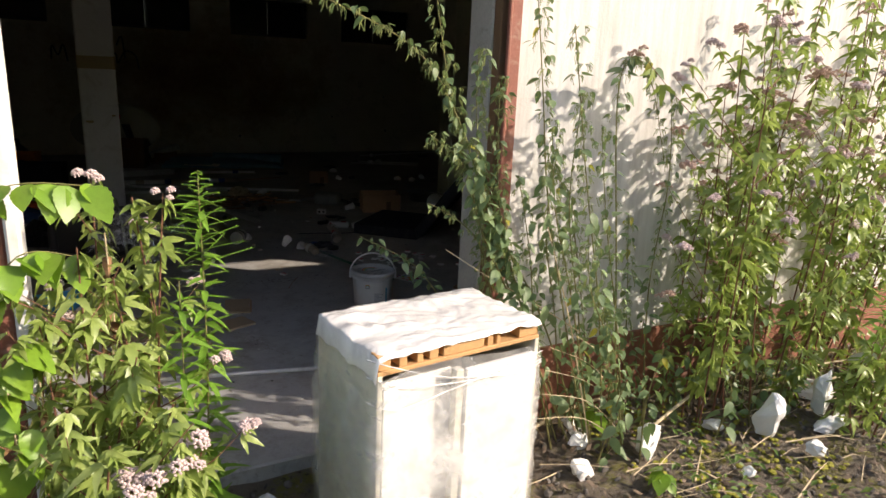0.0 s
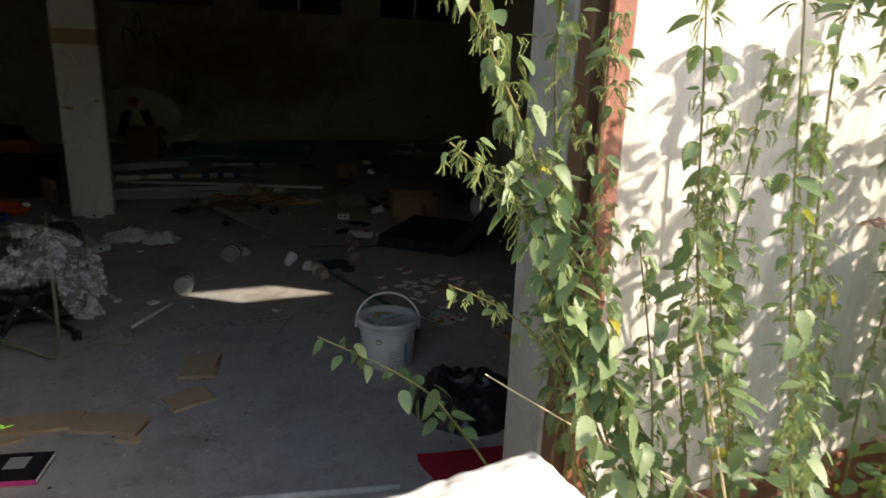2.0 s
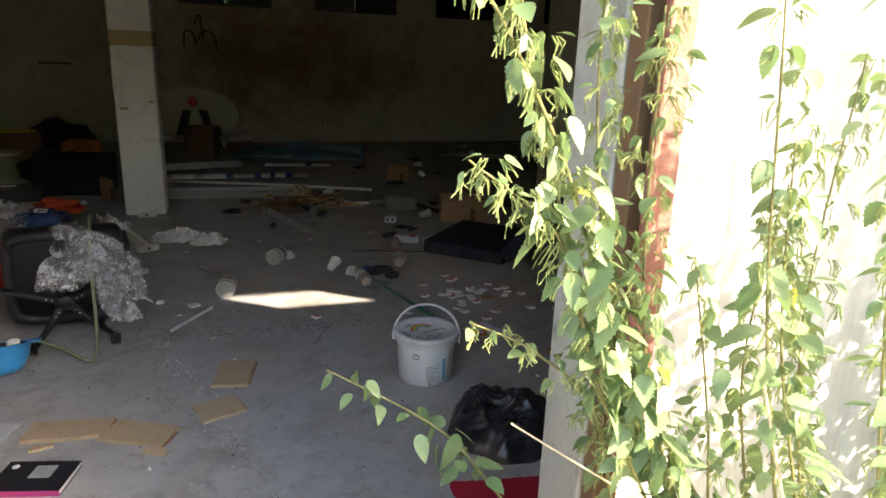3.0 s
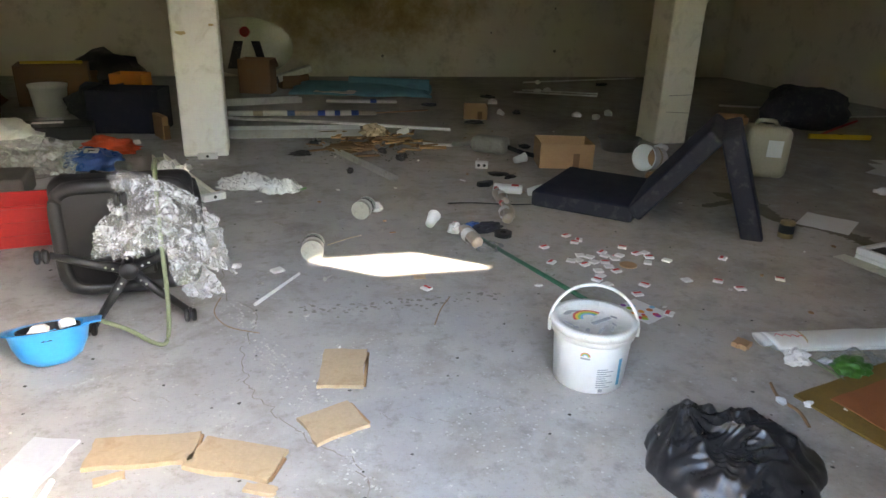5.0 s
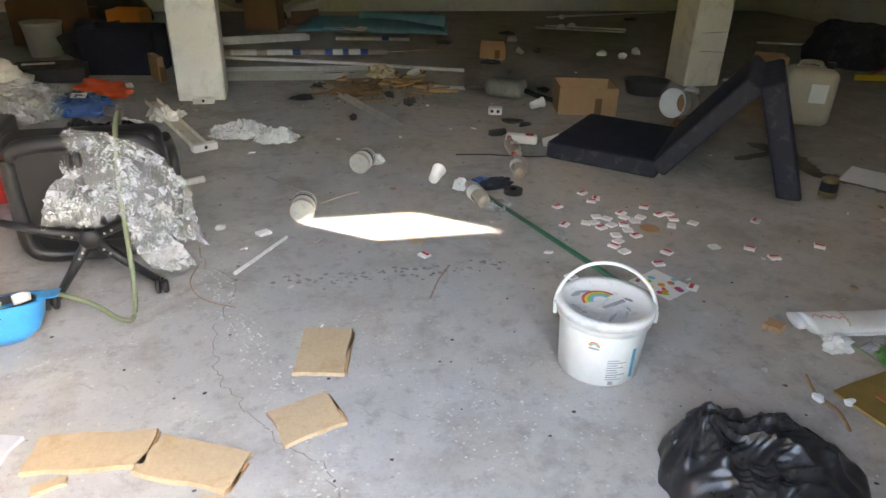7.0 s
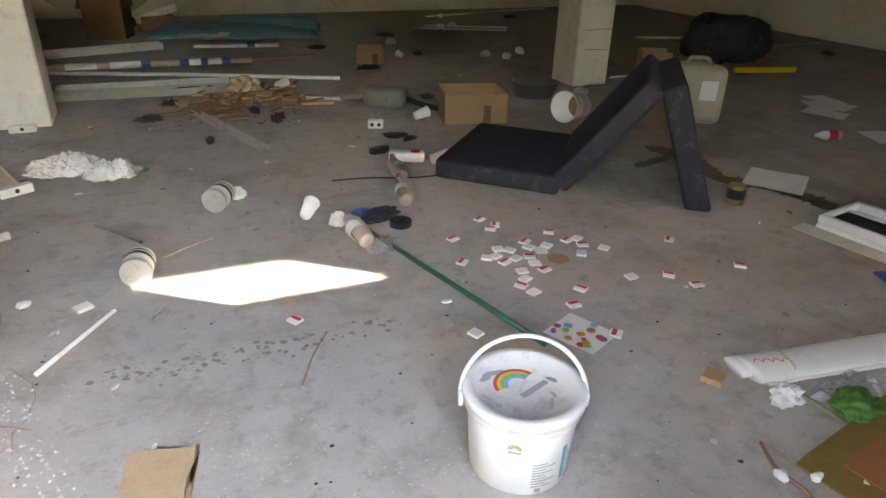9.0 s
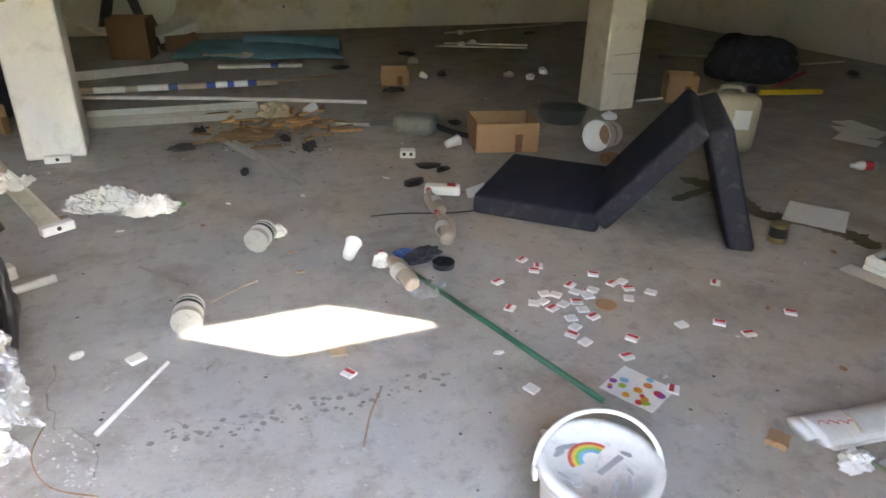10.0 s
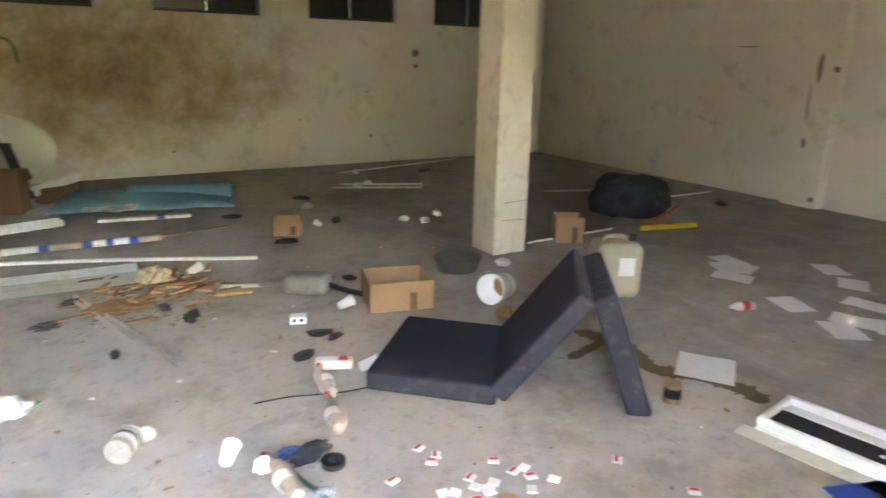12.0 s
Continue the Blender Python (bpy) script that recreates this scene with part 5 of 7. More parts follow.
tagged(part("dry_stalk", tube(smooth_path([(0.40, 0.13, -0.06), (0.26, 0.16, 0.5), (0.12, 0.18, 0.92), (0.10, 0.2, 1.0)], 5), 0.004, 0.002, 6), M_STRAW, None, "pale dry stalk leaning on the wall"), "", "stalk", "dry stalks")
for k in range(5):
    y = 0.1 + 0.05 * k
    tagged(part("dry_stalk", tube(smooth_path([(0.55 + 0.05 * k, y, -0.04), (0.25 + 0.06 * k, y - 0.08, 0.18 + 0.04 * k), (-0.02 + 0.05 * k, y - 0.12, 0.26 + 0.07 * k)], 5), 0.0022, 0.0012, 5), M_STRAW, None, "thin bent dry stalk"), "", "stalk", "dry stalks")

bm = bmesh.new()
for _ in range(2600):
    x, y = rt.uniform(-0.3, 3.0), rt.uniform(-1.2, 0.42)
    s = rt.uniform(0.010, 0.028)
    m_ = Matrix.Translation((x, y, -0.052 + 0.03 * noise.noise((x * 1.3, y * 1.3, 0)) + rt.uniform(0, 0.012))) @ Euler((rt.uniform(-0.7, 0.7), rt.uniform(-0.7, 0.7), rt.uniform(0, 6.28))).to_matrix().to_4x4()
    q = [bm.verts.new(m_ @ Vector(v)) for v in ((-s, 0, 0.2 * s), (-0.1 * s, -0.45 * s, 0), (s, 0, 0.25 * s), (0.1 * s, 0.45 * s, 0.3 * s))]
    bm.faces.new(q[:3])
    bm.faces.new((q[0], q[2], q[3]))
tagged(part("leaf_litter", bm, mat("rotting_leaves", (0.15, 0.105, 0.07), 0.8, 0.5, 25.0, 120.0, 0.3), None, "dark rotting leaves and twigs on the earth"), "", "leaf litter", "", "stuff")

FOAM = [(0.42, 0.30, 0.06, 0.04, 0.05), (0.60, -0.02, 0.085, 0.05, 0.12), (0.24, -0.02, 0.055, 0.045, 0.06), (1.25, -0.12, 0.075, 0.045, 0.15), (1.60, -0.20, 0.13, 0.04, 0.05),
        (1.82, 0.05, 0.05, 0.05, 0.08), (2.08, -0.06, 0.09, 0.05, 0.06), (2.36, 0.08, 0.10, 0.07, 0.12), (0.36, 0.17, 0.05, 0.035, 0.05), (1.32, -0.32, 0.05, 0.04, 0.05), (-0.97, 0.30, 0.05, 0.035, 0.04), (0.9, -0.3, 0.03, 0.025, 0.03), (1.75, 0.2, 0.04, 0.03, 0.05), (2.02, -0.22, 0.15, 0.05, 0.05), (1.72, -0.08, 0.06, 0.05, 0.17), (2.2, -0.28, 0.10, 0.06, 0.07), (1.05, 0.02, 0.05, 0.04, 0.05)]
for k, (x, y, rx_, ry_, rz_) in enumerate(FOAM):
    bm = chunk(rx_ * 1.05, ry_ * 1.3, rz_ * 0.85, 30 + k)
    single("foam_chunk", bm, M_POLY, x, y, -0.06, k * 47, "broken chunk of white polystyrene on the earth", "foam", "polystyrene chunks")


# ---- things on the floor, near ones first ----
def board(x, y, rz, sx, sy, h, material, label, category, group="", z=0.0, seed=0, name="fibreboard_piece", rx=0.0, ry=0.0):
    rnd = random.Random(seed)
    bm = bmesh.new()
    pts = []
    n = 5
    for (x0, y0), (x1, y1) in zip(((-1, -1), (1, -1), (1, 1), (-1, 1)), ((1, -1), (1, 1), (-1, 1), (-1, -1))):
        for i in range(n):
            t = i / n
            j = rnd.uniform(-0.008, 0.004) if i else 0
            px, py = (x0 + (x1 - x0) * t) * sx / 2, (y0 + (y1 - y0) * t) * sy / 2
            pts.append((px * (1 + j / sx * 2), py * (1 + j / sy * 2)))
    lo = [bm.verts.new((px, py, 0)) for px, py in pts]
    hi = [bm.verts.new((px, py, h)) for px, py in pts]
    bm.faces.new(lo[::-1])
    top = bm.faces.new(hi)
    for i in range(len(pts)):
        j = (i + 1) % len(pts)
        bm.faces.new((lo[i], lo[j], hi[j], hi[i]))
    bmesh.ops.bevel(bm, geom=list(top.edges), offset=0.002, segments=1, affect="EDGES")
    if group != "fibreboard pieces" or sx < 0.15:
        return single(name, bm, material, x, y, z, rz, label, category, group, "", False, rx, ry)
    b = thing(name, x, y, z, rz, label, category, group, "", rx, ry)
    part("panel", bm, material, b)
    for k in range(3):
        ln = rnd.uniform(0.3, 0.5) * sy
        part("torn_fibre", box((sx / 2 + 0.003, rnd.uniform(-0.3, 0.3) * sy, h * 0.45), (0.012, ln, h * 0.5), 0.002), M_CARD, b, "frayed broken edge" if k == 0 else "")
    return b


board(-1.31, 2.03, -6, 0.30, 0.135, 0.016, M_FIBRE, "broken tan fibreboard piece lying on the floor", "board", "fibreboard pieces", 0.001, 1)
board(-1.05, 1.935, -27, 0.26, 0.14, 0.016, M_FIBRE, "broken tan fibreboard piece lying on the floor", "board", "fibreboard pieces", 0.001, 2)
board(-0.69, 2.365, -12, 0.16, 0.25, 0.014, M_FIBRE, "tan fibreboard piece with a torn corner", "board", "fibreboard pieces", 0.001, 3)
board(-0.76, 2.05, 20, 0.18, 0.155, 0.013, M_FIBRE, "darker tan fibreboard scrap", "board", "fibreboard pieces", 0.001, 4)
board(-0.985, 1.795, -25, 0.09, 0.03, 0.012, M_FIBRE, "small splinter of fibreboard", "board", "fibreboard pieces", 0.001, 5)
board(-1.385, 1.93, 14, 0.08, 0.03, 0.010, M_FIBRE, "small splinter of fibreboard", "board", "fibreboard pieces", 0.001, 6)
board(-0.23, 3.115, -10, 0.06, 0.05, 0.004, M_FIBRE, "small tan card square", "card", "", 0.001, 7, "card_square")
board(0.88, 2.21, 30, 0.065, 0.06, 0.02, M_CARD, "small folded brown cardboard square", "cardboard", "", 0.001, 8, "cardboard_square")
board(-1.60, 2.03, -18, 0.14, 0.24, 0.012, M_GREY_PANEL, "pale grey flat panel", "panel", "", 0.001, 9, "flat_sheet")

bk2 = thing("book", -1.36, 1.725, 0, -14, "dark paperback book lying on the floor", "book")
part("cover", box((0, 0, 0.020), (0.24, 0.17, 0.003), 0.001), M_BOOK, bk2)
part("pages", box((0, 0.001, 0.010), (0.235, 0.165, 0.016), 0.001), M_PAPER, bk2)
part("cover", box((0, 0, 0.001), (0.24, 0.17, 0.002)), M_BOOK, bk2)
part("spine", box((0, -0.086, 0.0105), (0.24, 0.003, 0.021), 0.001), M_PINK, bk2, "pink spine")
part("cover_print", box((0.02, 0.02, 0.0222), (0.07, 0.07, 0.001)), M_PRINT, bk2)
part("cover_print", lathe([(0, 0), (0.012, 0), (0.012, 0.001), (0, 0.001)], 16, pose(-0.085, 0.05, 0.0218)), M_PAPER, bk2)
tagged(part("white_rod", tube([(-1.53, 1.95, 0.009), (-1.56, 1.72, 0.009)], 0.009, seg=10), M_PVC, None, "short white plastic rod"), "", "rod")
tagged(part("floor_pole", tube([(-1.85, 1.53, 0.011), (-1.0, 1.36, 0.011), (-0.12, 1.16, 0.011)], 0.011, seg=10), M_PVC, None, "long pale pole lying across the entrance floor", True), "", "pole")
single("red_sheet", crumple(0.42, 0.26, 0.004, 14, 5, 0.004, 5.0, 0.03, 0.002), M_RED_MAT, 0.20, 1.16, 0.002, -12, "dark red plastic sheet flat on the floor", "sheet")

# slumped black bin bag
def bin_bag(w, d, h, seed):
    """A part-filled bag slumped on the floor, its film pulled into sharp folds towards the mouth."""
    bm = bmesh.new()
    n, k = 150, 60
    off = Vector((seed * 3.3, seed * 1.9, 0))
    mouth = Vector((-0.55, 0.45))

    def ridge(v):
        return (1 - abs(noise.noise(v))) ** 4

    rows = []
    for j in range(1, k + 1):
        q = j / k
        row = []
        for i in range(n):
            a = 2 * math.pi * i / n
            ca, sa = math.cos(a), math.sin(a)
            edge = 1 + 0.20 * noise.noise(Vector((ca * 1.3, sa * 1.3, 5)) + off) + 0.05 * noise.noise(Vector((ca * 5, sa * 5, 9)) + off)
            x, y = q * edge * ca, q * edge * sa
            u, v = x - mouth.x, y - mouth.y
            far, way = math.hypot(u, v), math.atan2(v, u)
            p = Vector((x, y, 0)) + off
            body = (1 - q ** 2.6) ** 0.6 * (0.72 + 0.45 * noise.noise(p * 1.3))
            pull = ridge(Vector((way * 2.6 + 0.5 * noise.noise(p * 2), far * 0.9, seed))) * 0.22
            bend = 0.35 * noise.noise(p * 1.7)
            cross = ridge(Vector((x * 0.9 + y * 0.5, (y - x * 0.35 + bend) * 3.6, seed + 4))) * 0.17
            small = ridge(Vector((x * 1.8, (y + x * 0.5 - bend) * 8, seed + 8))) * 0.05
            z = h * (body + (pull + cross + small - 0.13) * min(1.0, 3 * (1 - q)) + 0.35 * math.exp(-9 * far * far))
            row.append(bm.verts.new((x * w / 2, y * d / 2, max(0.0, z) if j < k else 0.0)))
        rows.append(row)
    for a, b in zip(rows, rows[1:]):
        for i in range(n):
            bm.faces.new((a[i], a[(i + 1) % n], b[(i + 1) % n], b[i]))
    bm.faces.new(rows[0])
    return bm


def whole_bag(x, y, rz, w, d, h, seed, label):
    bag = thing("bin_bag", x, y, 0, rz, label, "bin bag", "bin bags")
    part("bag_body", bin_bag(w, d, h, seed), M_BLACK_BAG, bag, "", True)
    part("bag_mouth", crinkle(w * 0.40, d * 0.30, h * 0.55, int(seed) + 20), M_BLACK_BAG, bag, "gathered open mouth of the bag", at=pose(-w * 0.20, d * 0.27, h * 0.62, 10, -8, 20))
    return bag


whole_bag(0.365, 1.59, -4, 0.51, 0.43, 0.135, 1.0, "slumped black plastic bin bag on the floor")
whole_bag(-1.78, 4.62, 15, 0.60, 0.42, 0.16, 4.0, "black plastic bin bag behind the office chair")
single("bag_tie", shard(0.035, 0.018, 0.004, 2), M_RED, 0.25, 1.70, 0.135, 20, "red bag tie on the bin bag", "bag tie")

# rug corner, rolled sheet, green bag, loose cable at the side
rg = thing("doormat", 1.157, 1.71, 0, 12, "gold and rust brown woven doormat", "mat")
part("border", crumple(0.62, 0.42, 0.006, 18, 3, 0.008, 5.0, 0.0, 0.008), M_GOLD, rg, "gold woven border")
part("field", crumple(0.44, 0.27, 0.006, 14, 3, 0.0145, 5.0, 0.0, 0.004), M_GOLD_IN, rg, "rust brown field")
rs_ = thing("rolled_sheet", 0.96, 2.19, 0, -8, "white sheet folded into a long flat roll", "roll")
for k, (dy, dz, r, x0) in enumerate(((0.0, 0.030, 0.066, 0.03), (0.028, 0.022, 0.05, 0.0), (-0.03, 0.02, 0.045, 0.05))):
    bmx = tube(smooth_path([(x0, dy, 0), (0.25, dy * 0.9, 0), (0.5, dy, 0), (0.85, dy * 0.7, 0)], 8), r, r * 1.05, 16)
    for v in bmx.verts:
        v.co.z = max(0.001, dz * 0.8 + v.co.z * 0.32 + 0.004 * noise.noise(v.co * 14))
    part("fold", bmx, M_PAPER, rs_, "", True)
part("tie_string", tube([(0.15, -0.075, 0.010), (0.16, -0.04, 0.044), (0.165, 0.0, 0.049), (0.17, 0.04, 0.044), (0.17, 0.078, 0.012)], 0.003, seg=5), M_STRAW, rs_)
for k in range(4):
    part("red_scribble", tube(smooth_path([(0.05 + 0.03 * k, 0.005 - 0.006 * k, 0.0465), (0.065 + 0.03 * k, 0.02 - 0.006 * k, 0.0465), (0.08 + 0.03 * k, 0.0 - 0.006 * k, 0.0465)], 4), 0.0015, seg=4), M_REDBAND, rs_)
single("green_bag", lump(0.07, 0.055, 0.03, 5, 0.4, 3.0, 4, True, 0.25), M_GREEN_BAG, 1.16, 1.95, 0, 20, "crumpled green and clear plastic packet", "packet", smooth=True)
tagged(part("clear_wrapper", crinkle(0.30, 0.18, 0.06, 9), F_BUBBLE, None, "crinkled clear wrapper on the floor", False, pose(1.22, 2.0, 0.0, 0, 0, 10)), "", "wrapper")
tagged(part("rope_end", tube(smooth_path([(1.03, 2.06, 0.03), (1.06, 1.98, 0.02), (1.07, 1.9, 0.012), (1.05, 1.84, 0.012)], 5), 0.007, 0.005, 8), M_HOSE, None, "short frayed olive cord", True), "", "rope")
tagged(part("crumpled_rag", lump(0.05, 0.035, 0.035, 8, 0.5, 3.0, 3), M_PAPER, None, "small crumpled white rag", False, pose(1.0, 2.05, 0)), "", "rag")
tagged(part("brown_strap", tube(smooth_path([(0.80, 1.95, 0.003), (0.76, 1.86, 0.004), (0.77, 1.78, 0.003), (0.74, 1.70, 0.003)], 5), 0.006, seg=6), M_WOOD_OLD, None, "brown strap lying on the floor"), "", "strap")
for k, (x, y) in enumerate(((0.83, 1.80), (0.92, 1.74), (0.75, 1.84))):
    single("plaster_lump", lump(0.02, 0.014, 0.014, k, 0.4, 3, 2), M_POLY, x, y, 0, k * 50, "small white lump of plaster", "rubble", "plaster lumps")

# small white tiles with red bands, scattered
TILES = [(0.73, 3.53), (0.53, 3.38), (0.77, 3.45), (0.73, 3.42), (0.96, 3.3), (0.81, 3.25), (0.99, 3.2), (1.04, 3.2), (1.03, 3.14), (1.1, 3.08), (0.98, 3.07), (0.59, 3.17), (0.48, 3.17), (0.71, 3.2), (0.63, 3.17), (0.64, 3.11), (0.76, 3.12), (0.85, 3.17), (0.75, 3.06), (0.67, 3.02), (0.76, 3.0), (0.65, 2.96), (0.61, 2.92), (0.63, 2.86), (0.81, 2.82), (1.05, 2.83), (1.2, 2.79), (1.25, 2.69), (1.53, 2.75), (1.42, 3.05), (0.72, 2.73), (0.75, 2.52), (-0.23, 2.98), (0.31, 2.69), (0.87, 3.17), (0.79, 3.18), (0.69, 3.11), (0.82, 3.13), (0.66, 3.21)]
rd = random.Random(14)
for k, (x, y) in enumerate(TILES):
    red = k in (1, 2, 3, 4, 5, 6, 8, 12, 20, 22, 26, 27, 28, 29, 30, 32) or rd.random() < 0.2
    tl = thing("plastic_tile", x, y, 0.0, rd.uniform(-70, 70), "small white tile with a red band on the floor" if red else "small plain white tile on the floor", "tile", "scattered white tiles")
    z = 0.005 + (0.009 if 33 < k else 0.0)
    part("tile_body", box((0, 0, z), (0.046, 0.040, 0.010), 0.002), M_WHITE_BOARD, tl)
    if red:
        part("red_band", box((0, 0.006, z + 0.0055), (0.040, 0.016, 0.0015)), M_REDBAND, tl)
single("cork_disc", lathe([(0, 0), (0.045, 0), (0.045, 0.006), (0, 0.008)], 24), M_CARD, 0.86, 3.06, 0.001, 0, "brown cork disc among the tiles", "disc")
single("plastic_block", box((0, 0, 0.008), (0.06, 0.05, 0.014), 0.006, seg=2), M_WHITE_BOARD, -0.89, 3.31, 0, 30, "small white plastic block", "block")
single("paper_scrap", lump(0.025, 0.018, 0.014, 4, 0.4, 3, 2), M_PAPER, -1.08, 3.40, 0, 30, "crumpled white paper scrap", "paper")

dc = thing("spotted_card", 0.64, 2.565, 0.001, 25, "white folded card with coloured spots", "card")
cb = crumple(0.17, 0.19, 0.003, 8, 2, 0.003, 7.0, 0.006, 0.001)
part("card_sheet", cb, M_PAPER, dc)
SPOT = [mat("spot_" + n, c, 0.6) for n, c in (("red", (0.6, 0.03, 0.06)), ("orange", (0.7, 0.28, 0.02)), ("green", (0.3, 0.5, 0.03)), ("purple", (0.25, 0.05, 0.3)), ("blue", (0.2, 0.5, 0.65)), ("brown", (0.5, 0.16, 0.04)))]
for k in range(17):
    sx, sy = rd.uniform(-0.07, 0.07), rd.uniform(-0.08, 0.08)
    r = rd.choice((0.006, 0.009, 0.013, 0.015))
    part("spot", lathe([(0, 0), (r, 0), (r, 0.0006), (0, 0.0006)], 16, pose(sx, sy, 0.0105)), SPOT[k % 6], dc)
tagged(part("green_pole", tube([(0.20, 3.62, 0.011), (0.49, 2.545, 0.011)], 0.011, seg=12), M_GREEN_POLE, None, "dark green painted metal pole", True), "", "pole")


# cans, cups and bottles
def tin(x, y, rz, r, h, label, lying=True):
    m_ = pose(x, y, r if lying else 0, -90 if lying else 0, 0, rz) if lying else pose(x, y, 0, 0, 0, rz)
    c = new("tin_can")
    c.matrix_basis = m_
    tagged(c, label, "tin can", "empty tin cans")
    part("can_body", lathe([(r, 0.004), (r - 0.001, 0.012), (r - 0.001, h - 0.012), (r, h - 0.004)], 28), M_TIN, c, "", True)
    part("paper_label", lathe([(r + 0.0002, h * 0.24), (r + 0.0002, h * 0.92)], 28), M_PAPER, c, "torn white paper label", True)
    part("rim", lathe([(r - 0.003, 0.0), (r + 0.001, 0.0), (r + 0.001, 0.005), (r - 0.003, 0.005), (r - 0.003, 0.0)], 28), M_TIN, c)
    part("rim", lathe([(r - 0.003, h - 0.005), (r + 0.001, h - 0.005), (r + 0.001, h), (r - 0.003, h), (r - 0.003, h - 0.005)], 28), M_TIN, c)
    part("can_end", lathe([(0, 0.003), (r * 0.55, 0.003), (r * 0.6, 0.005), (r - 0.003, 0.005), (r - 0.003, 0.002), (0, 0.001)], 28), M_TIN, c, "dull tin end")
    part("can_end", lathe([(0, h - 0.004), (r - 0.003, h - 0.004), (r - 0.003, h - 0.006), (0, h - 0.006)], 28), M_TIN, c)
    part("label_band", lathe([(r + 0.0004, h * 0.76), (r + 0.0004, h * 0.86)], 28), M_GREEN_POLE, c, "green label band")
    part("label_band", lathe([(r + 0.0005, h * 0.52), (r + 0.0005, h * 0.70)], 28), M_BLACK, c)
    return c


tin(-0.715, 3.41, -8, 0.055, 0.12, "white tin can lying on its side beside the sunlit patch")
tin(-0.385, 4.02, -28, 0.055, 0.125, "white tin can with a green band lying on its side")


def cup(x, y, rz, label, name="plastic_cup", r=0.036, h=0.10, lying=True, material=M_WHITE_PLASTIC):
    bm = lathe([(0, 0), (r * 0.72, 0), (r, h), (r + 0.003, h + 0.002), (r + 0.002, h - 0.003), (r - 0.002, h - 0.002), (r * 0.70, 0.004), (0, 0.004)], 22)
    if lying:
        return single(name, bm, material, x, y, r, rz, label, "cup", "plastic cups", "", True, -90 + 12)
    return single(name, bm, material, x, y, 0, rz, label, "cup", "plastic cups", "", True)


cup(-0.02, 3.77, -30, "white plastic cup lying on its side")
cup(0.80, 4.30, -100, "white plastic cup lying by the mattress")
cup(1.04, 5.18, -80, "white plastic cup lying on its side")
cup(0.32, 6.35, -60, "white plastic cup among the wood scraps")
cup(1.72, 7.33, 20, "small white plastic cup", r=0.03, h=0.07)
single("crumpled_paper", lump(0.035, 0.03, 0.04, 11, 0.5, 3, 3), M_PAPER, 0.11, 3.70, 0, 0, "crumpled white paper ball on the floor", "paper", "paper balls")
single("crumpled_paper", lump(0.045, 0.035, 0.035, 12, 0.5, 3, 3), M_PAPER, -0.27, 4.17, 0, 0, "crumpled white paper ball on the floor", "paper", "paper balls")


def bottle(x, y, rz, length, label, bend=0.0):
    b = thing("plastic_bottle", x, y, 0.0, rz, label, "bottle", "crushed bottles")
    bm = bmesh.new()
    prof = [(0, 0), (0.030, 0.002), (0.036, 0.012), (0.034, 0.05), (0.037, 0.07), (0.035, 0.16), (0.037, 0.20), (0.028, 0.24), (0.014, 0.27), (0.014, length)]
    lathe(prof, 20, None, bm)
    for v in bm.verts:
        z = v.co.z
        c = 0.006 * noise.noise((v.co.x * 40, v.co.y * 40, z * 30))
        v.co = Vector((v.co.x + c, v.co.y * 0.85 + c, z))
        v.co.x += bend * math.sin(z / length * math.pi)
    bmesh.ops.transform(bm, matrix=pose(0, 0, 0.036, -90, 0, 0), verts=bm.verts)
    part("bottle_body", bm, M_GLASS_BROWN, b, "", True)
    part("bottle_label", lathe([(0.038, 0.09), (0.038, 0.15)], 20, pose(0, 0, 0.036, -90, 0, 0)), M_PAPER, b)
    part("bottle_cap", lathe([(0, length + 0.012), (0.016, length + 0.012), (0.016, length - 0.008), (0, length - 0.008)], 16, pose(0, 0, 0.036, -90, 0, 0)), M_RED, b)
    return b


bottle(0.16, 3.42, 6, 0.32, "dusty crushed brown plastic bottle", 0.02)
bottle(0.56, 4.10, -10, 0.32, "dusty crushed brown plastic bottle end to end with another", -0.015)
bottle(0.46, 3.78, -14, 0.33, "dusty bent brown plastic bottle", 0.03)
tagged(part("clear_wrapper", crinkle(0.17, 0.13, 0.05, 3), F_BUBBLE, None, "crinkled clear wrapper by the bottle", False, pose(0.22, 3.42, 0, 0, 0, 20)), "", "wrapper")
pt = thing("packet", 0.70, 4.42, 0, -25, "white and red printed packet", "packet")
part("packet_body", box((0, 0, 0.03), (0.20, 0.07, 0.055), 0.012, seg=2), M_WHITE_PLASTIC, pt, "", True)
part("red_print", box((0.05, 0, 0.0582), (0.05, 0.05, 0.001)), M_REDBAND, pt)
single("dark_shoe_sole", shard(0.16, 0.08, 0.03, 4, 9), M_BLACK, 0.60, 4.62, 0, 30, "dark rubber scrap on the floor", "rubber scrap", "rubber scraps")
single("adhesive_roll", lathe([(0.022, 0), (0.05, 0), (0.05, 0.025), (0.022, 0.025), (0.022, 0)], 24), M_BLACK, 0.37, 3.60, 0, 0, "dark roll of tape lying flat", "tape roll")
single("dark_rag", lump(0.09, 0.05, 0.03, 6, 0.5, 3, 3, True, 0.2), M_NAVY_SIDE, 0.30, 3.70, 0, 20, "dark oily rag on the floor", "rag")
single("dark_rag", lump(0.05, 0.03, 0.025, 7, 0.5, 3, 3, True, 0.2), M_BLUE_BAG, 0.24, 3.74, 0, -20, "blue crumpled plastic scrap", "plastic scrap")

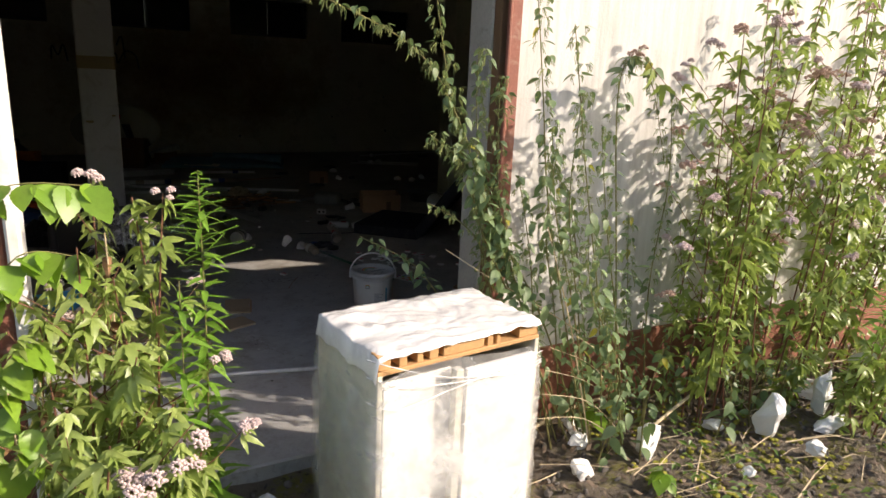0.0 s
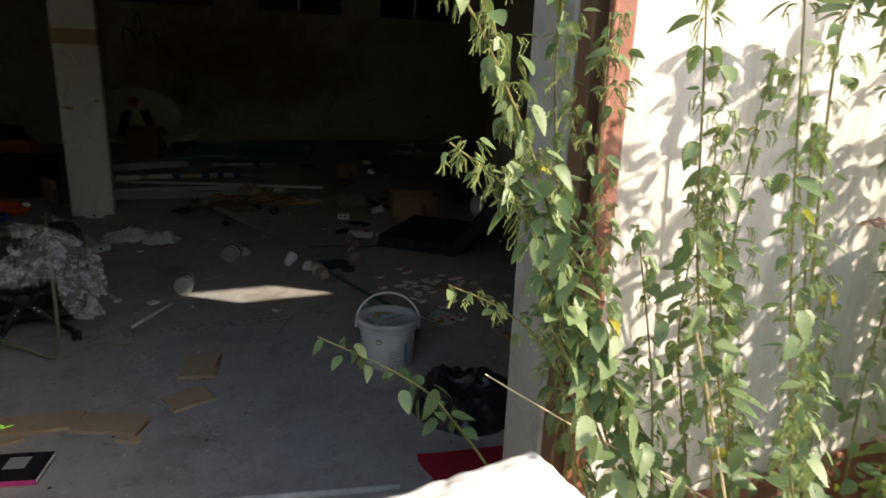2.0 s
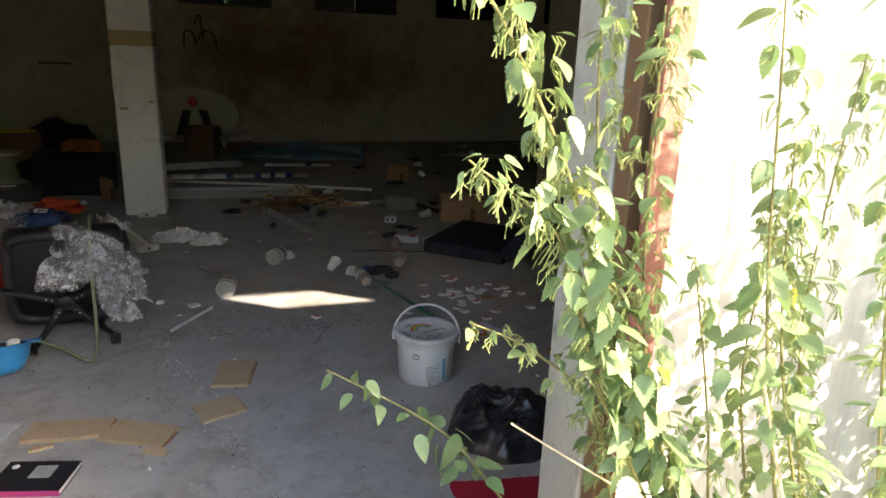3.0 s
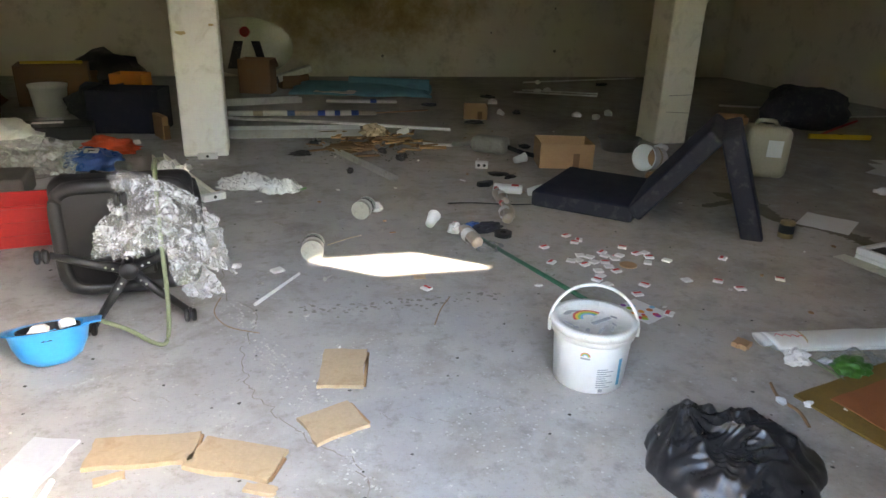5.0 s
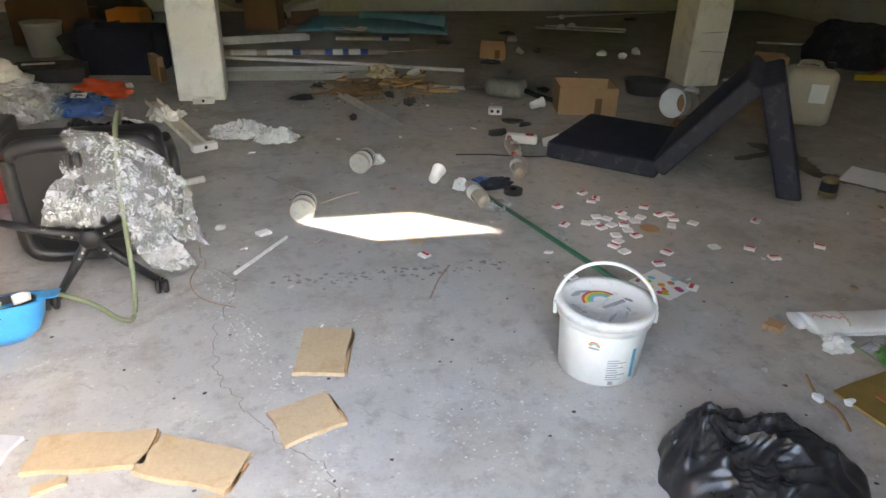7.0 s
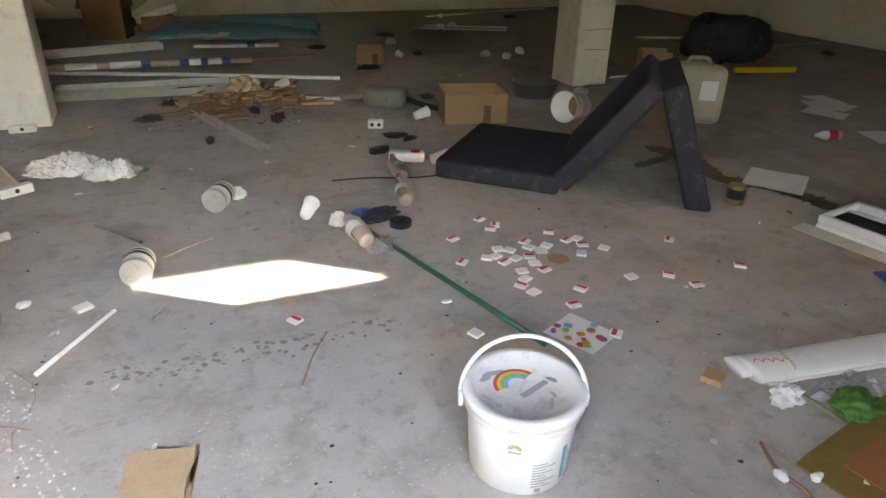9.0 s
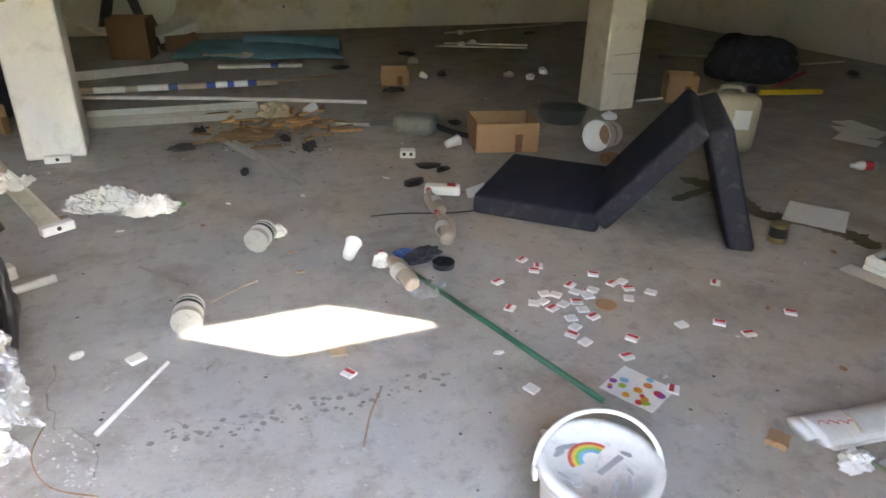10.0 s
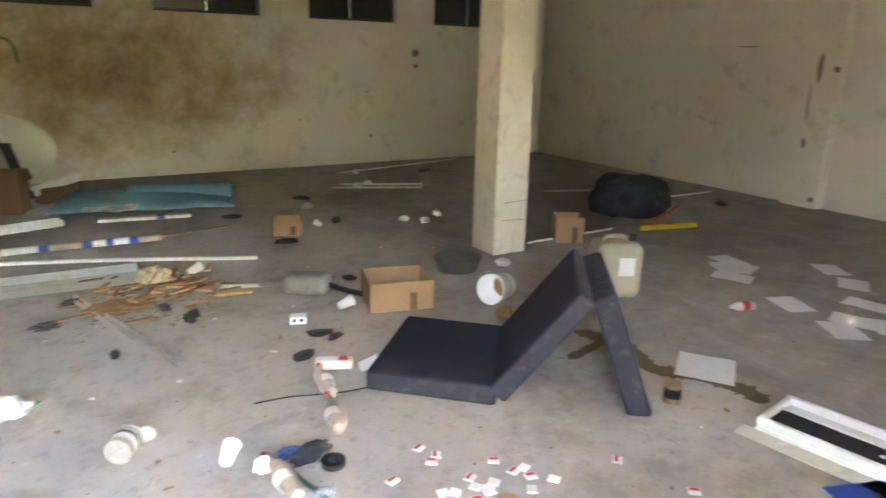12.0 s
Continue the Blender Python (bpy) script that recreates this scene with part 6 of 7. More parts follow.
# thin things near the patch of sunlight
tagged(part("wooden_strip", tube([(-0.995, 2.95, 0.008), (-0.79, 3.25, 0.008)], 0.010, 0.008, 4), M_PVC, None, "short white painted wooden strip"), "", "strip")
tagged(part("steel_rod", tube([(-0.88, 4.03, 0.007), (-0.70, 3.79, 0.007)], 0.007, seg=8), M_STEEL, None, "short steel rod on the floor"), "", "rod")
sc = thing("screw", -0.68, 3.16, 0, 50, "bright steel screw on the floor", "screw")
part("screw_head", lathe([(0, 0), (0.010, 0), (0.010, 0.006), (0, 0.006)], 10, pose(0, 0, 0.010, 0, 90, 0)), M_TIN, sc)
part("screw_shaft", tube([(0.005, 0, 0.010), (0.07, 0, 0.006)], 0.004, 0.002, 6), M_TIN, sc)
tagged(part("thin_twig", tube(smooth_path([(-0.28, 2.63, 0.003), (-0.22, 2.76, 0.004), (-0.15, 2.87, 0.003)], 4), 0.0025, seg=5), M_WOOD_OLD, None, "thin dark twig on the floor"), "", "twig", "twigs")
tagged(part("thin_twig", tube(smooth_path([(-0.62, 3.62, 0.003), (-0.50, 3.70, 0.004), (-0.42, 3.74, 0.003)], 4), 0.003, seg=5), M_STRAW, None, "thin pale twig on the floor"), "", "twig", "twigs")
tagged(part("thin_cable", tube(smooth_path([(0.22, 4.24, 0.004), (0.4, 4.22, 0.004), (0.6, 4.15, 0.005), (0.78, 4.13, 0.004)], 4), 0.004, seg=5), M_BLACK, None, "thin black cable running under the mattress"), "", "cable")
tagged(part("thin_cable", tube(smooth_path([(-0.98, 2.70, 0.002), (-1.10, 2.78, 0.002), (-1.16, 2.92, 0.002), (-1.14, 3.06, 0.002)], 5), 0.002, seg=5), M_WOOD_OLD, None, "thin brown wire along the floor crack"), "", "wire")

# ---- middle of the hall ----
def carton(x, y, rz, sx, sy, sz, material, label, flaps=True, stand=0.0):
    c = thing("cardboard_box", x, y, stand, rz, label, "box", "cardboard boxes")
    t = 0.006
    part("box_side", box((0, -sy / 2, sz / 2), (sx, t, sz), 0.001), material, c)
    part("box_side", box((0, sy / 2, sz / 2), (sx, t, sz), 0.001), material, c)
    part("box_side", box((-sx / 2 + t / 2, 0, sz / 2), (t, sy - t, sz), 0.001), material, c)
    part("box_side", box((sx / 2 - t / 2, 0, sz / 2), (t, sy - t, sz), 0.001), material, c)
    part("box_bottom", box((0, 0, t / 2 + 0.001), (sx - 0.02, sy - 0.02, t)), material, c)
    if flaps:
        part("flap", box((0, sy * 0.16, 0), (sx - 0.01, sy * 0.32, 0.004)), material, c, at=pose(0, sy / 2 + 0.003, sz, -60, 0, 0))
        part("flap", box((0, -sy * 0.16, 0), (sx - 0.01, sy * 0.32, 0.004)), material, c, at=pose(0, -sy / 2 - 0.004, sz - 0.002, 86, 0, 0))
        part("flap", box((sx * 0.14, 0, 0), (sx * 0.28, sy - 0.02, 0.004)), material, c, at=pose(sx / 2, 0, sz, 0, 70, 0))
    part("tape", box((sx * 0.18, -sy / 2 - 0.0045 - (0.004 if flaps else 0), sz * 0.32), (0.05, 0.002, sz * 0.6)), M_CARD_DARK, c, "brown tape strip")
    return c


carton(1.45, 5.16, -14, 0.43, 0.34, 0.20, M_CARD, "open brown cardboard box", False)
carton(1.38, 7.30, -16, 0.26, 0.24, 0.14, M_CARD, "small closed brown cardboard box", False)
carton(-0.93, 9.35, -14, 0.40, 0.36, 0.42, M_CARD_DARK, "tall dark brown cardboard box")
carton(3.62, 5.90, -30, 0.26, 0.24, 0.24, M_CARD, "brown cardboard box behind the mattress", False)
carton(-1.78, 6.55, 25, 0.05, 0.24, 0.20, M_CARD, "flattened brown cardboard box leaning by the column", False)
carton(-3.1, 8.6, 10, 0.7, 0.5, 0.42, M_CARD_DARK, "large dark brown cardboard box", False)
carton(-3.6, 7.4, 30, 0.5, 0.5, 0.5, M_CARD_DARK, "large dark brown cardboard box in the dark corner")

mf = thing("exhaust_silencer", 0.98, 5.62, 0, -35, "grey metal exhaust silencer with pipe stubs", "silencer")
part("silencer_body", box((0, 0, 0.075), (0.32, 0.19, 0.14), 0.05, seg=4), M_SILENCER, mf, "", True)
part("inlet_pipe", tube(smooth_path([(-0.14, 0, 0.07), (-0.26, 0.02, 0.05), (-0.36, 0.05, 0.03)], 4), 0.022, seg=10), M_STEEL, mf, "", True)
part("outlet_pipe", tube(smooth_path([(0.14, 0, 0.07), (0.30, -0.04, 0.04), (0.55, -0.10, 0.022)], 4), 0.020, seg=10), M_BLACK, mf, "", True)
tagged(part("pvc_offcut", tube([(0.47, 5.98, 0.014), (0.72, 5.88, 0.014)], 0.014, seg=10), M_PVC, None, "short white plastic pipe offcut", True), "", "pipe", "plastic pipes")
sb = thing("socket_box", 0.74, 5.12, 0, -20, "small white electrical socket box", "socket")
part("socket_frame", box((0, 0, 0.025), (0.10, 0.075, 0.05), 0.006), M_WHITE_PLASTIC, sb)
for s in (-1, 1):
    part("socket_hole", lathe([(0, 0), (0.012, 0), (0.012, 0.002), (0, 0.002)], 12, pose(s * 0.022, -0.0375, 0.028, 90, 0, 0)), M_BLACK, sb)
for k, (x, y, s) in enumerate(((0.80, 4.88, 0.14), (0.86, 4.80, 0.10))):
    single("dark_rag", lump(s * 0.6, s * 0.35, 0.015, 14 + k, 0.6, 3, 2), M_BLACK, x, y, 0, 40 * k, "dark flat rubber scrap", "rubber scrap", "rubber scraps")

tb = thing("steel_basin", 2.19, 5.56, 0, -20, "dull steel oval basin on the floor", "basin")
bb = lathe([(0, 0.004), (0.15, 0.0), (0.165, 0.01), (0.20, 0.125), (0.215, 0.13), (0.213, 0.137), (0.195, 0.133), (0.16, 0.02), (0, 0.012)], 32)
bmesh.ops.transform(bb, matrix=Matrix.Diagonal((0.92, 0.7, 0.9, 1)), verts=bb.verts)
part("basin_bowl", bb, mat("tarnished_basin", (0.15, 0.15, 0.14), 0.4, 0.25, 9.0, 60.0, 0.1, metal=0.5, dirt=0.4), tb, "", True)
wb = thing("small_bucket", 2.15, 4.88, 0.095, -64, "cream plastic bucket lying on its side", "bucket", rx=82)
part("pail", lathe([(0, -0.02), (0.085, -0.02), (0.10, 0.19), (0.107, 0.192), (0.107, 0.20), (0.098, 0.198), (0.082, -0.012), (0, -0.012)], 30), M_WHITE_PLASTIC, wb, "", True)
part("handle", tube([(0.107 * math.cos(a), 0.03 + 0.09 * math.sin(a), 0.20 + 0.02 * math.sin(a)) for a in [math.pi * i / 12 for i in range(13)]], 0.003, seg=5), M_STEEL, wb)
# Brown disc and yellowish liner darken the pail's inside in place of shade.
part("residue", lathe([(0, 0.0), (0.082, 0.0), (0.080, -0.004), (0, -0.004)], 24), M_WOOD_OLD, wb, "brown disc standing in for shade inside")
part("residue", lathe([(0.084, 0.0), (0.0955, 0.10)], 24), M_JERRY, wb)
single("brown_rag", lump(0.09, 0.05, 0.03, 19, 0.5, 3, 3), M_WOOD_OLD, 1.97, 4.62, 0, 30, "brown soiled rag by the bucket", "rag")

jc = thing("jerry_can", 2.92, 4.60, 0, -30, "yellowed plastic jerry can", "canister")
part("can_body", box((0, 0, 0.20), (0.34, 0.26, 0.40), 0.06, seg=4), M_JERRY, jc, "", True)
part("can_handle", tube(smooth_path([(-0.09, 0, 0.38), (-0.08, 0, 0.43), (0.04, 0, 0.43), (0.05, 0, 0.38)], 5), 0.016, seg=8), M_JERRY, jc, "", True)
part("screw_cap", lathe([(0, 0.44), (0.03, 0.44), (0.03, 0.39), (0, 0.39)], 18, pose(0.11, 0, 0)), M_BLACK, jc)
part("paper_label", box((0.05, -0.1315, 0.24), (0.11, 0.002, 0.13)), M_PAPER, jc)
tc = thing("spray_tin", 2.03, 3.29, 0, 0, "small old brass-coloured tin standing on the floor", "tin can")
part("can_body", lathe([(0, 0), (0.042, 0), (0.043, 0.004), (0.042, 0.095), (0.038, 0.10), (0, 0.10)], 24), mat("old_brass_tin", (0.30, 0.22, 0.10), 0.5, 0.3, 9.0, 60.0, 0.2, metal=0.4, dirt=0.5), tc, "", True)
part("can_label", lathe([(0.0428, 0.03), (0.0424, 0.08)], 24), M_BLACK, tc)


def paper(x, y, rz, sx=0.21, sy=0.297, seed=0, label="sheet of white paper lying on the floor", z=0.002):
    return single("paper_sheet", crumple(sx, sy, 0.006, 8, seed, 0.003, 5.0, 0.0, 0.0008), M_PAPER, x, y, z, rz, label, "paper", "loose papers")


for k, (x, y, rz) in enumerate(((2.49, 3.45, -55), (4.22, 4.60, -30), (4.40, 4.72, -12), (4.05, 4.42, 25), (4.95, 4.16, -35), (4.72, 3.85, -60), (3.88, 3.83, -25), (3.72, 3.38, -35), (3.95, 3.42, 20), (4.05, 3.25, -50), (4.35, 3.55, 10), (4.30, 4.52, -70))):
    paper(x, y, rz, 0.21 if k else 0.30, 0.297 if k else 0.33, k, z=0.002 + 0.003 * (k % 3))
rbt = thing("spray_bottle", 3.55, 3.90, 0.03, 70, "small red and white plastic bottle lying down", "bottle", rx=-90)
part("bottle_body", lathe([(0, 0), (0.028, 0), (0.03, 0.12), (0.014, 0.15), (0.014, 0.17), (0, 0.17)], 18), M_WHITE_PLASTIC, rbt, "", True)
part("bottle_cap", lathe([(0.0305, 0.03), (0.0308, 0.09)], 18), M_RED, rbt)

# polystyrene packing tray and blue folder
ps = thing("packing_tray", 2.265, 2.777, 0, -80, "white polystyrene packing tray with a black insert", "packing tray")
part("tray_base", box((0.20, 0.09, 0.015), (0.72, 0.34, 0.03), 0.006), M_POLY, ps)
for c_, d_ in (((0.20, -0.065, 0.05), (0.72, 0.03, 0.04)), ((0.20, 0.245, 0.05), (0.72, 0.03, 0.04)), ((-0.145, 0.09, 0.05), (0.03, 0.28, 0.04)), ((0.545, 0.09, 0.05), (0.03, 0.28, 0.04)), ((0.20, 0.12, 0.046), (0.66, 0.03, 0.032))):
    part("tray_wall", box(c_, d_, 0.006), M_POLY, ps)
part("black_insert", box((0.19, 0.025, 0.055), (0.62, 0.145, 0.012), 0.003), M_BLACK, ps, "flat black insert")
part("insert_screw", lathe([(0, 0), (0.012, 0), (0.012, 0.004), (0, 0.004)], 12, pose(0.32, 0.02, 0.061)), M_WHITE_PLASTIC, ps)
part("card_flap", box((0.20, -0.135, 0.008), (0.82, 0.10, 0.006), 0.002), M_CREAM, ps)
single("blue_folder", box((0, 0, 0.006), (0.30, 0.22, 0.010), 0.003), M_BLUE_DARK, 2.10, 2.36, 0, -20, "blue card folder on the floor", "folder")


def puddle(pts, w, seed):
    bm = bmesh.new()
    path = smooth_path([Vector((*p, 0.0015)) for p in pts], 10)
    prev = None
    for i, p in enumerate(path):
        d = (path[min(i + 1, len(path) - 1)] - path[max(i - 1, 0)]).normalized()
        s = Vector((-d.y, d.x, 0))
        k = w * (0.55 + 0.7 * abs(noise.noise((i * 0.5, seed, 0)))) * min(1, (i + 0.5) / 3, (len(path) - i) / 4)
        row = (bm.verts.new(p + s * k), bm.verts.new(p - s * k * 0.8))
        if prev:
            bm.faces.new((prev[0], prev[1], row[1], row[0]))
        prev = row
    return bm


for pts, w_ in (([(2.2, 4.2), (2.3, 3.9), (2.22, 3.6), (2.36, 3.42), (2.45, 3.2), (2.42, 3.05)], 0.11), ([(1.9, 3.9), (2.1, 3.95), (2.3, 4.0)], 0.06)):
    tagged(part("spill", puddle(pts, w_, 2), M_OIL, None, "dried brown spill on the concrete"), "", "spill", "", "stuff")

# ---- far right ----
db = thing("stuffed_sack", 5.00, 6.45, 0, -20, "large black stuffed sack", "sack")
part("sack_body", lump(0.46, 0.32, 0.27, 17, 0.3, 1.6, 4, True, 0.12), M_NAVY_SIDE, db, "", True)
part("sack_neck", tube(smooth_path([(-0.10, -0.05, 0.33), (-0.20, -0.10, 0.40), (-0.30, -0.14, 0.37)], 5), 0.07, 0.035, 10), M_NAVY_SIDE, db, "gathered mouth of the sack", True)
lv = thing("spirit_level", 4.86, 5.76, 0, -13, "yellow spirit level on the floor", "spirit level")
part("level_body", box((0, 0, 0.025), (0.66, 0.03, 0.05), 0.003), M_YELLOW, lv)
part("vial", box((0.0, 0, 0.051), (0.05, 0.02, 0.004)), M_BLACK, lv)
tagged(part("red_strap", tube(smooth_path([(4.6, 5.82, 0.01), (5.0, 6.0, 0.05), (5.4, 6.1, 0.12)], 5), 0.012, seg=6), M_RED, None, "red strap beside the sack"), "", "strap")
tagged(part("pvc_rod", tube([(4.95, 7.84, 0.012), (5.70, 7.60, 0.012)], 0.013, seg=8), M_PVC, None, "white plastic rod on the floor", True), "", "rod", "plastic pipes")
for pts in (((2.55, 9.18, 0.012), (3.62, 8.72, 0.012)), ((2.75, 9.35, 0.012), (3.75, 8.95, 0.012)), ((3.1, 10.2, 0.01), (5.4, 10.75, 0.01)), ((5.3, 6.9, 0.01), (7.0, 6.9, 0.01)), ((3.2, 5.95, 0.01), (4.3, 6.0, 0.01))):
    tagged(part("pvc_rod", tube(pts, 0.011, seg=8), M_PVC, None, "thin pale rod on the far floor", True), "", "rod", "plastic pipes")
for k, (x, y) in enumerate(((2.59, 7.24), (2.75, 7.08), (3.02, 7.30), (3.1, 9.25), (2.9, 9.15), (3.3, 10.1), (2.6, 5.52), (1.9, 8.2))):
    single("plaster_lump", lump(0.06, 0.045, 0.04, 40 + k, 0.4, 3, 2), M_POLY, x, y, 0, k * 50, "white crumpled scrap on the far floor", "scrap", "white scraps")
for k, (x, y, s) in enumerate(((1.25, 6.95, 0.12), (1.95, 7.5, 0.10), (2.0, 8.7, 0.12), (4.3, 9.9, 0.14), (0.15, 5.46, 0.07), (1.05, 8.1, 0.10), (6.4, 6.3, 0.1), (1.35, 5.75, 0.06))):
    single("dark_scrap", lump(s * 0.75, s * 0.4, 0.02, 60 + k, 0.9, 2.4, 3, True, 0.4), M_BLACK, x, y, 0, k * 70, "dark crumpled scrap on the floor", "scrap", "dark scraps")

# ---- far left: bars, mat, round sign, heap of junk ----
def bar(name, p, q, sx, sz, material, label, group="", u=True):
    a, b = Vector((*p, 0)), Vector((*q, 0))
    ln = (b - a).length
    t = thing(name, (a.x + b.x) / 2, (a.y + b.y) / 2, 0, math.degrees(math.atan2(b.y - a.y, b.x - a.x)), label, "profile", group)
    part("web", box((0, 0, 0.003), (ln, sx, 0.005)), material, t)
    for s in (-1, 1):
        part("flange", box((0, s * (sx / 2 - 0.002), sz / 2 + 0.004), (ln, 0.003, sz)), material, t)
    return t


bar("metal_profile", (-1.25, 6.72), (0.0, 6.68), 0.10, 0.045, M_ALU, "long grey metal channel on the floor", "metal profiles")
bar("metal_profile", (-1.30, 6.50), (0.05, 6.42), 0.12, 0.05, M_STEEL, "long dull steel channel on the floor", "metal profiles")
bar("metal_profile", (-1.46, 8.22), (-0.45, 8.50), 0.12, 0.06, M_ALU, "grey metal channel further back", "metal profiles")
bar("metal_profile", (-0.47, 6.22), (-0.01, 4.82), 0.045, 0.03, M_STRIP, "narrow bent metal strip on the floor", "metal profiles")
bar("metal_profile", (-1.72, 5.76), (-1.27, 4.60), 0.09, 0.03, M_CREAM, "cream perforated metal rail beside the column", "metal profiles")
tagged(part("long_pole", tube(smooth_path([(-1.45, 7.42, 0.02), (-0.3, 7.05, 0.02), (0.88, 6.55, 0.02)], 4), 0.016, seg=8), M_PVC, None, "long white plastic pipe", True), "", "pipe", "plastic pipes")
cr = thing("carpet_roll", -0.95, 7.55, 0, -4, "long cardboard tube wrapped in printed blue film", "tube")
part("tube_core", tube([(-0.5, 0, 0.028), (1.25, 0.05, 0.028)], 0.027, seg=12), M_GLASS_BROWN, cr, "", True)
for x0, x1, m_ in ((0.05, 0.30, M_PAPER), (0.62, 0.70, M_BLUE_DARK), (0.70, 0.80, M_BAG_WHITE), (0.80, 0.86, M_BLUE_DARK), (0.86, 0.98, M_BAG_WHITE), (0.98, 1.06, M_BLUE_DARK), (0.30, 0.38, M_BLUE_BAG), (-0.3, -0.05, M_BAG_WHITE)):
    part("printed_band", tube([(x0, 0.014 + x0 * 0.0286, 0.029), (x1, 0.014 + x1 * 0.0286, 0.029)], 0.0295, seg=14), m_, cr)
tagged(part("thin_rod", tube([(0.05, 7.55, 0.01), (0.95, 7.75, 0.01)], 0.008, seg=6), M_WOOD_OLD, None, "thin brown rod on the floor", True), "", "rod")
tm = thing("rolled_underlay", 0.42, 9.15, 0, -14, "folded teal foam underlay mat", "mat")
part("underlay", crumple(1.75, 1.05, 0.03, 20, 4, 0.04, 2.0, 0.05, 0.03, 0.07), M_TEAL, tm, "", True)
part("underlay_roll", tube([(-0.2, 0.05, 0.13), (0.86, -0.02, 0.12)], 0.085, 0.09, 14), M_TEAL, tm, "", True)
single("white_board", box((0, 0, 0.015), (0.85, 0.10, 0.03), 0.003), M_PVC, 0.28, 8.42, 0, -8, "long white board with a blue band", "board")
single("blue_band", box((0, 0, 0.0), (0.08, 0.102, 0.032), 0.001), M_BLUE_DARK, 0.42, 8.40, 0.018, -8, "blue tape band on the white board", "tape")
single("paper_sheet", crumple(0.5, 0.3, 0.02, 10, 30, 0.012, 4.0, 0.02, 0.001), M_PAPER, 0.0, 8.72, 0.075, -20, "pale paper on the underlay mat", "paper")
pl_ = thing("light_fitting", -0.46, 9.72, 0.14, 22, "white tube light fitting propped on a box", "lamp", rx=0, ry=-14)
part("fitting_body", box((0, 0, 0.05), (0.55, 0.12, 0.09), 0.01), M_PVC, pl_)
part("end_cap", box((-0.27, -0.02, 0.05), (0.05, 0.124, 0.094), 0.006), M_BLACK, pl_)
single("fitting_support", box((0, 0, 0.09), (0.4, 0.16, 0.18), 0.01), M_CARD_DARK, -0.46, 9.74, 0, 22, "dark box under the light fitting", "box")

sg = thing("round_sign", -1.08, 10.93, 0.02, 0, "round greyish metal sign with a red dot and blue shapes", "sign", rx=-4)
disc = bmesh.new()
lathe([(0, -0.006), (0.70, -0.006), (0.70, 0.006), (0, 0.006)], 56, pose(0, 0, 0.42, 90, 0, 0), disc)
for v in disc.verts:
    v.co.z = 0.42 + (v.co.z - 0.42) * 0.60
part("sign_disc", disc, M_MIRROR, sg, "", False)
dot = lathe([(0, 0), (0.075, 0), (0.075, 0.004), (0, 0.004)], 28, pose(0.0, -0.008, 0.63, 90, 0, 0))
part("red_dot", dot, M_RED, sg)
for s in (-1, 1):
    b4 = bmesh.new()
    k0 = -0.16 if s < 0 else 0.08
    q = [(k0, 0.50), (k0 + 0.13, 0.50), (k0 + 0.13 + s * 0.10, 0.10), (k0 + s * 0.12, 0.10)]
    f0 = [b4.verts.new((x, -0.012, z)) for x, z in q]
    f1 = [b4.verts.new((x, -0.008, z)) for x, z in q]
    b4.faces.new(f0)
    b4.faces.new(f1[::-1])
    for i in range(4):
        b4.faces.new((f0[i], f0[(i + 1) % 4], f1[(i + 1) % 4], f1[i]))
    part("blue_shape", b4, M_NAVY_SIDE, sg)

nb = thing("navy_drawer", -2.08, 6.95, 0, -8, "dark navy fabric storage box", "box")
part("box_front", box((0, -0.2, 0.19), (0.62, 0.02, 0.38), 0.006), M_NAVY, nb)
part("box_back", box((0, 0.2, 0.19), (0.62, 0.02, 0.38), 0.006), M_NAVY, nb)
for s in (-1, 1):
    part("box_side", box((s * 0.30, 0, 0.19), (0.02, 0.376, 0.38), 0.006), M_NAVY, nb)
part("box_bottom", box((0, 0, 0.012), (0.57, 0.37, 0.02)), M_NAVY, nb)
oc = thing("orange_crate", -2.28, 8.35, 0, -12, "orange plastic crate on the junk heap", "crate")
for c_, d_ in (((0, -0.15, 0.24), (0.34, 0.01, 0.22)), ((0, 0.15, 0.24), (0.34, 0.01, 0.22)), ((-0.165, 0, 0.24), (0.01, 0.29, 0.22)), ((0.165, 0, 0.24), (0.01, 0.29, 0.22)), ((0, 0, 0.07), (0.33, 0.29, 0.14))):
    part("crate_side", box(c_, d_, 0.003), M_ORANGE, oc)
rc = thing("red_crate", -2.17, 4.00, 0, 8, "red plastic bottle crate", "crate")
for c_, d_ in (((0, -0.14, 0.11), (0.36, 0.012, 0.22)), ((0, 0.14, 0.11), (0.36, 0.012, 0.22)), ((-0.175, 0, 0.11), (0.012, 0.268, 0.22)), ((0.175, 0, 0.11), (0.012, 0.268, 0.22)), ((0, 0, 0.01), (0.33, 0.26, 0.02))):
    part("crate_side", box(c_, d_, 0.004), M_RED, rc)
for k in range(3):
    part("crate_rib", box((0, -0.149, 0.06 + 0.07 * k), (0.34, 0.006, 0.012)), M_RED, rc)
single("orange_cloth", lump(0.20, 0.10, 0.07, 21, 0.5, 2.5, 4, True, 0.3), M_ORANGE_CLOTH, -2.10, 5.98, 0, -20, "crumpled red-orange cloth on the floor", "cloth", smooth=True)
single("white_tag", box((0, 0, 0), (0.05, 0.04, 0.004)), M_PAPER, -1.88, 5.90, 0.10, 30, "white label on the cloth", "label", rx=40)
bg = thing("blue_sack", -2.12, 5.50, 0, -10, "dark blue plastic sack with a white label", "sack")
part("sack_body", lump(0.19, 0.15, 0.085, 23, 0.35, 2.4, 4, True, 0.25), M_BLUE_BAG, bg, "", True)
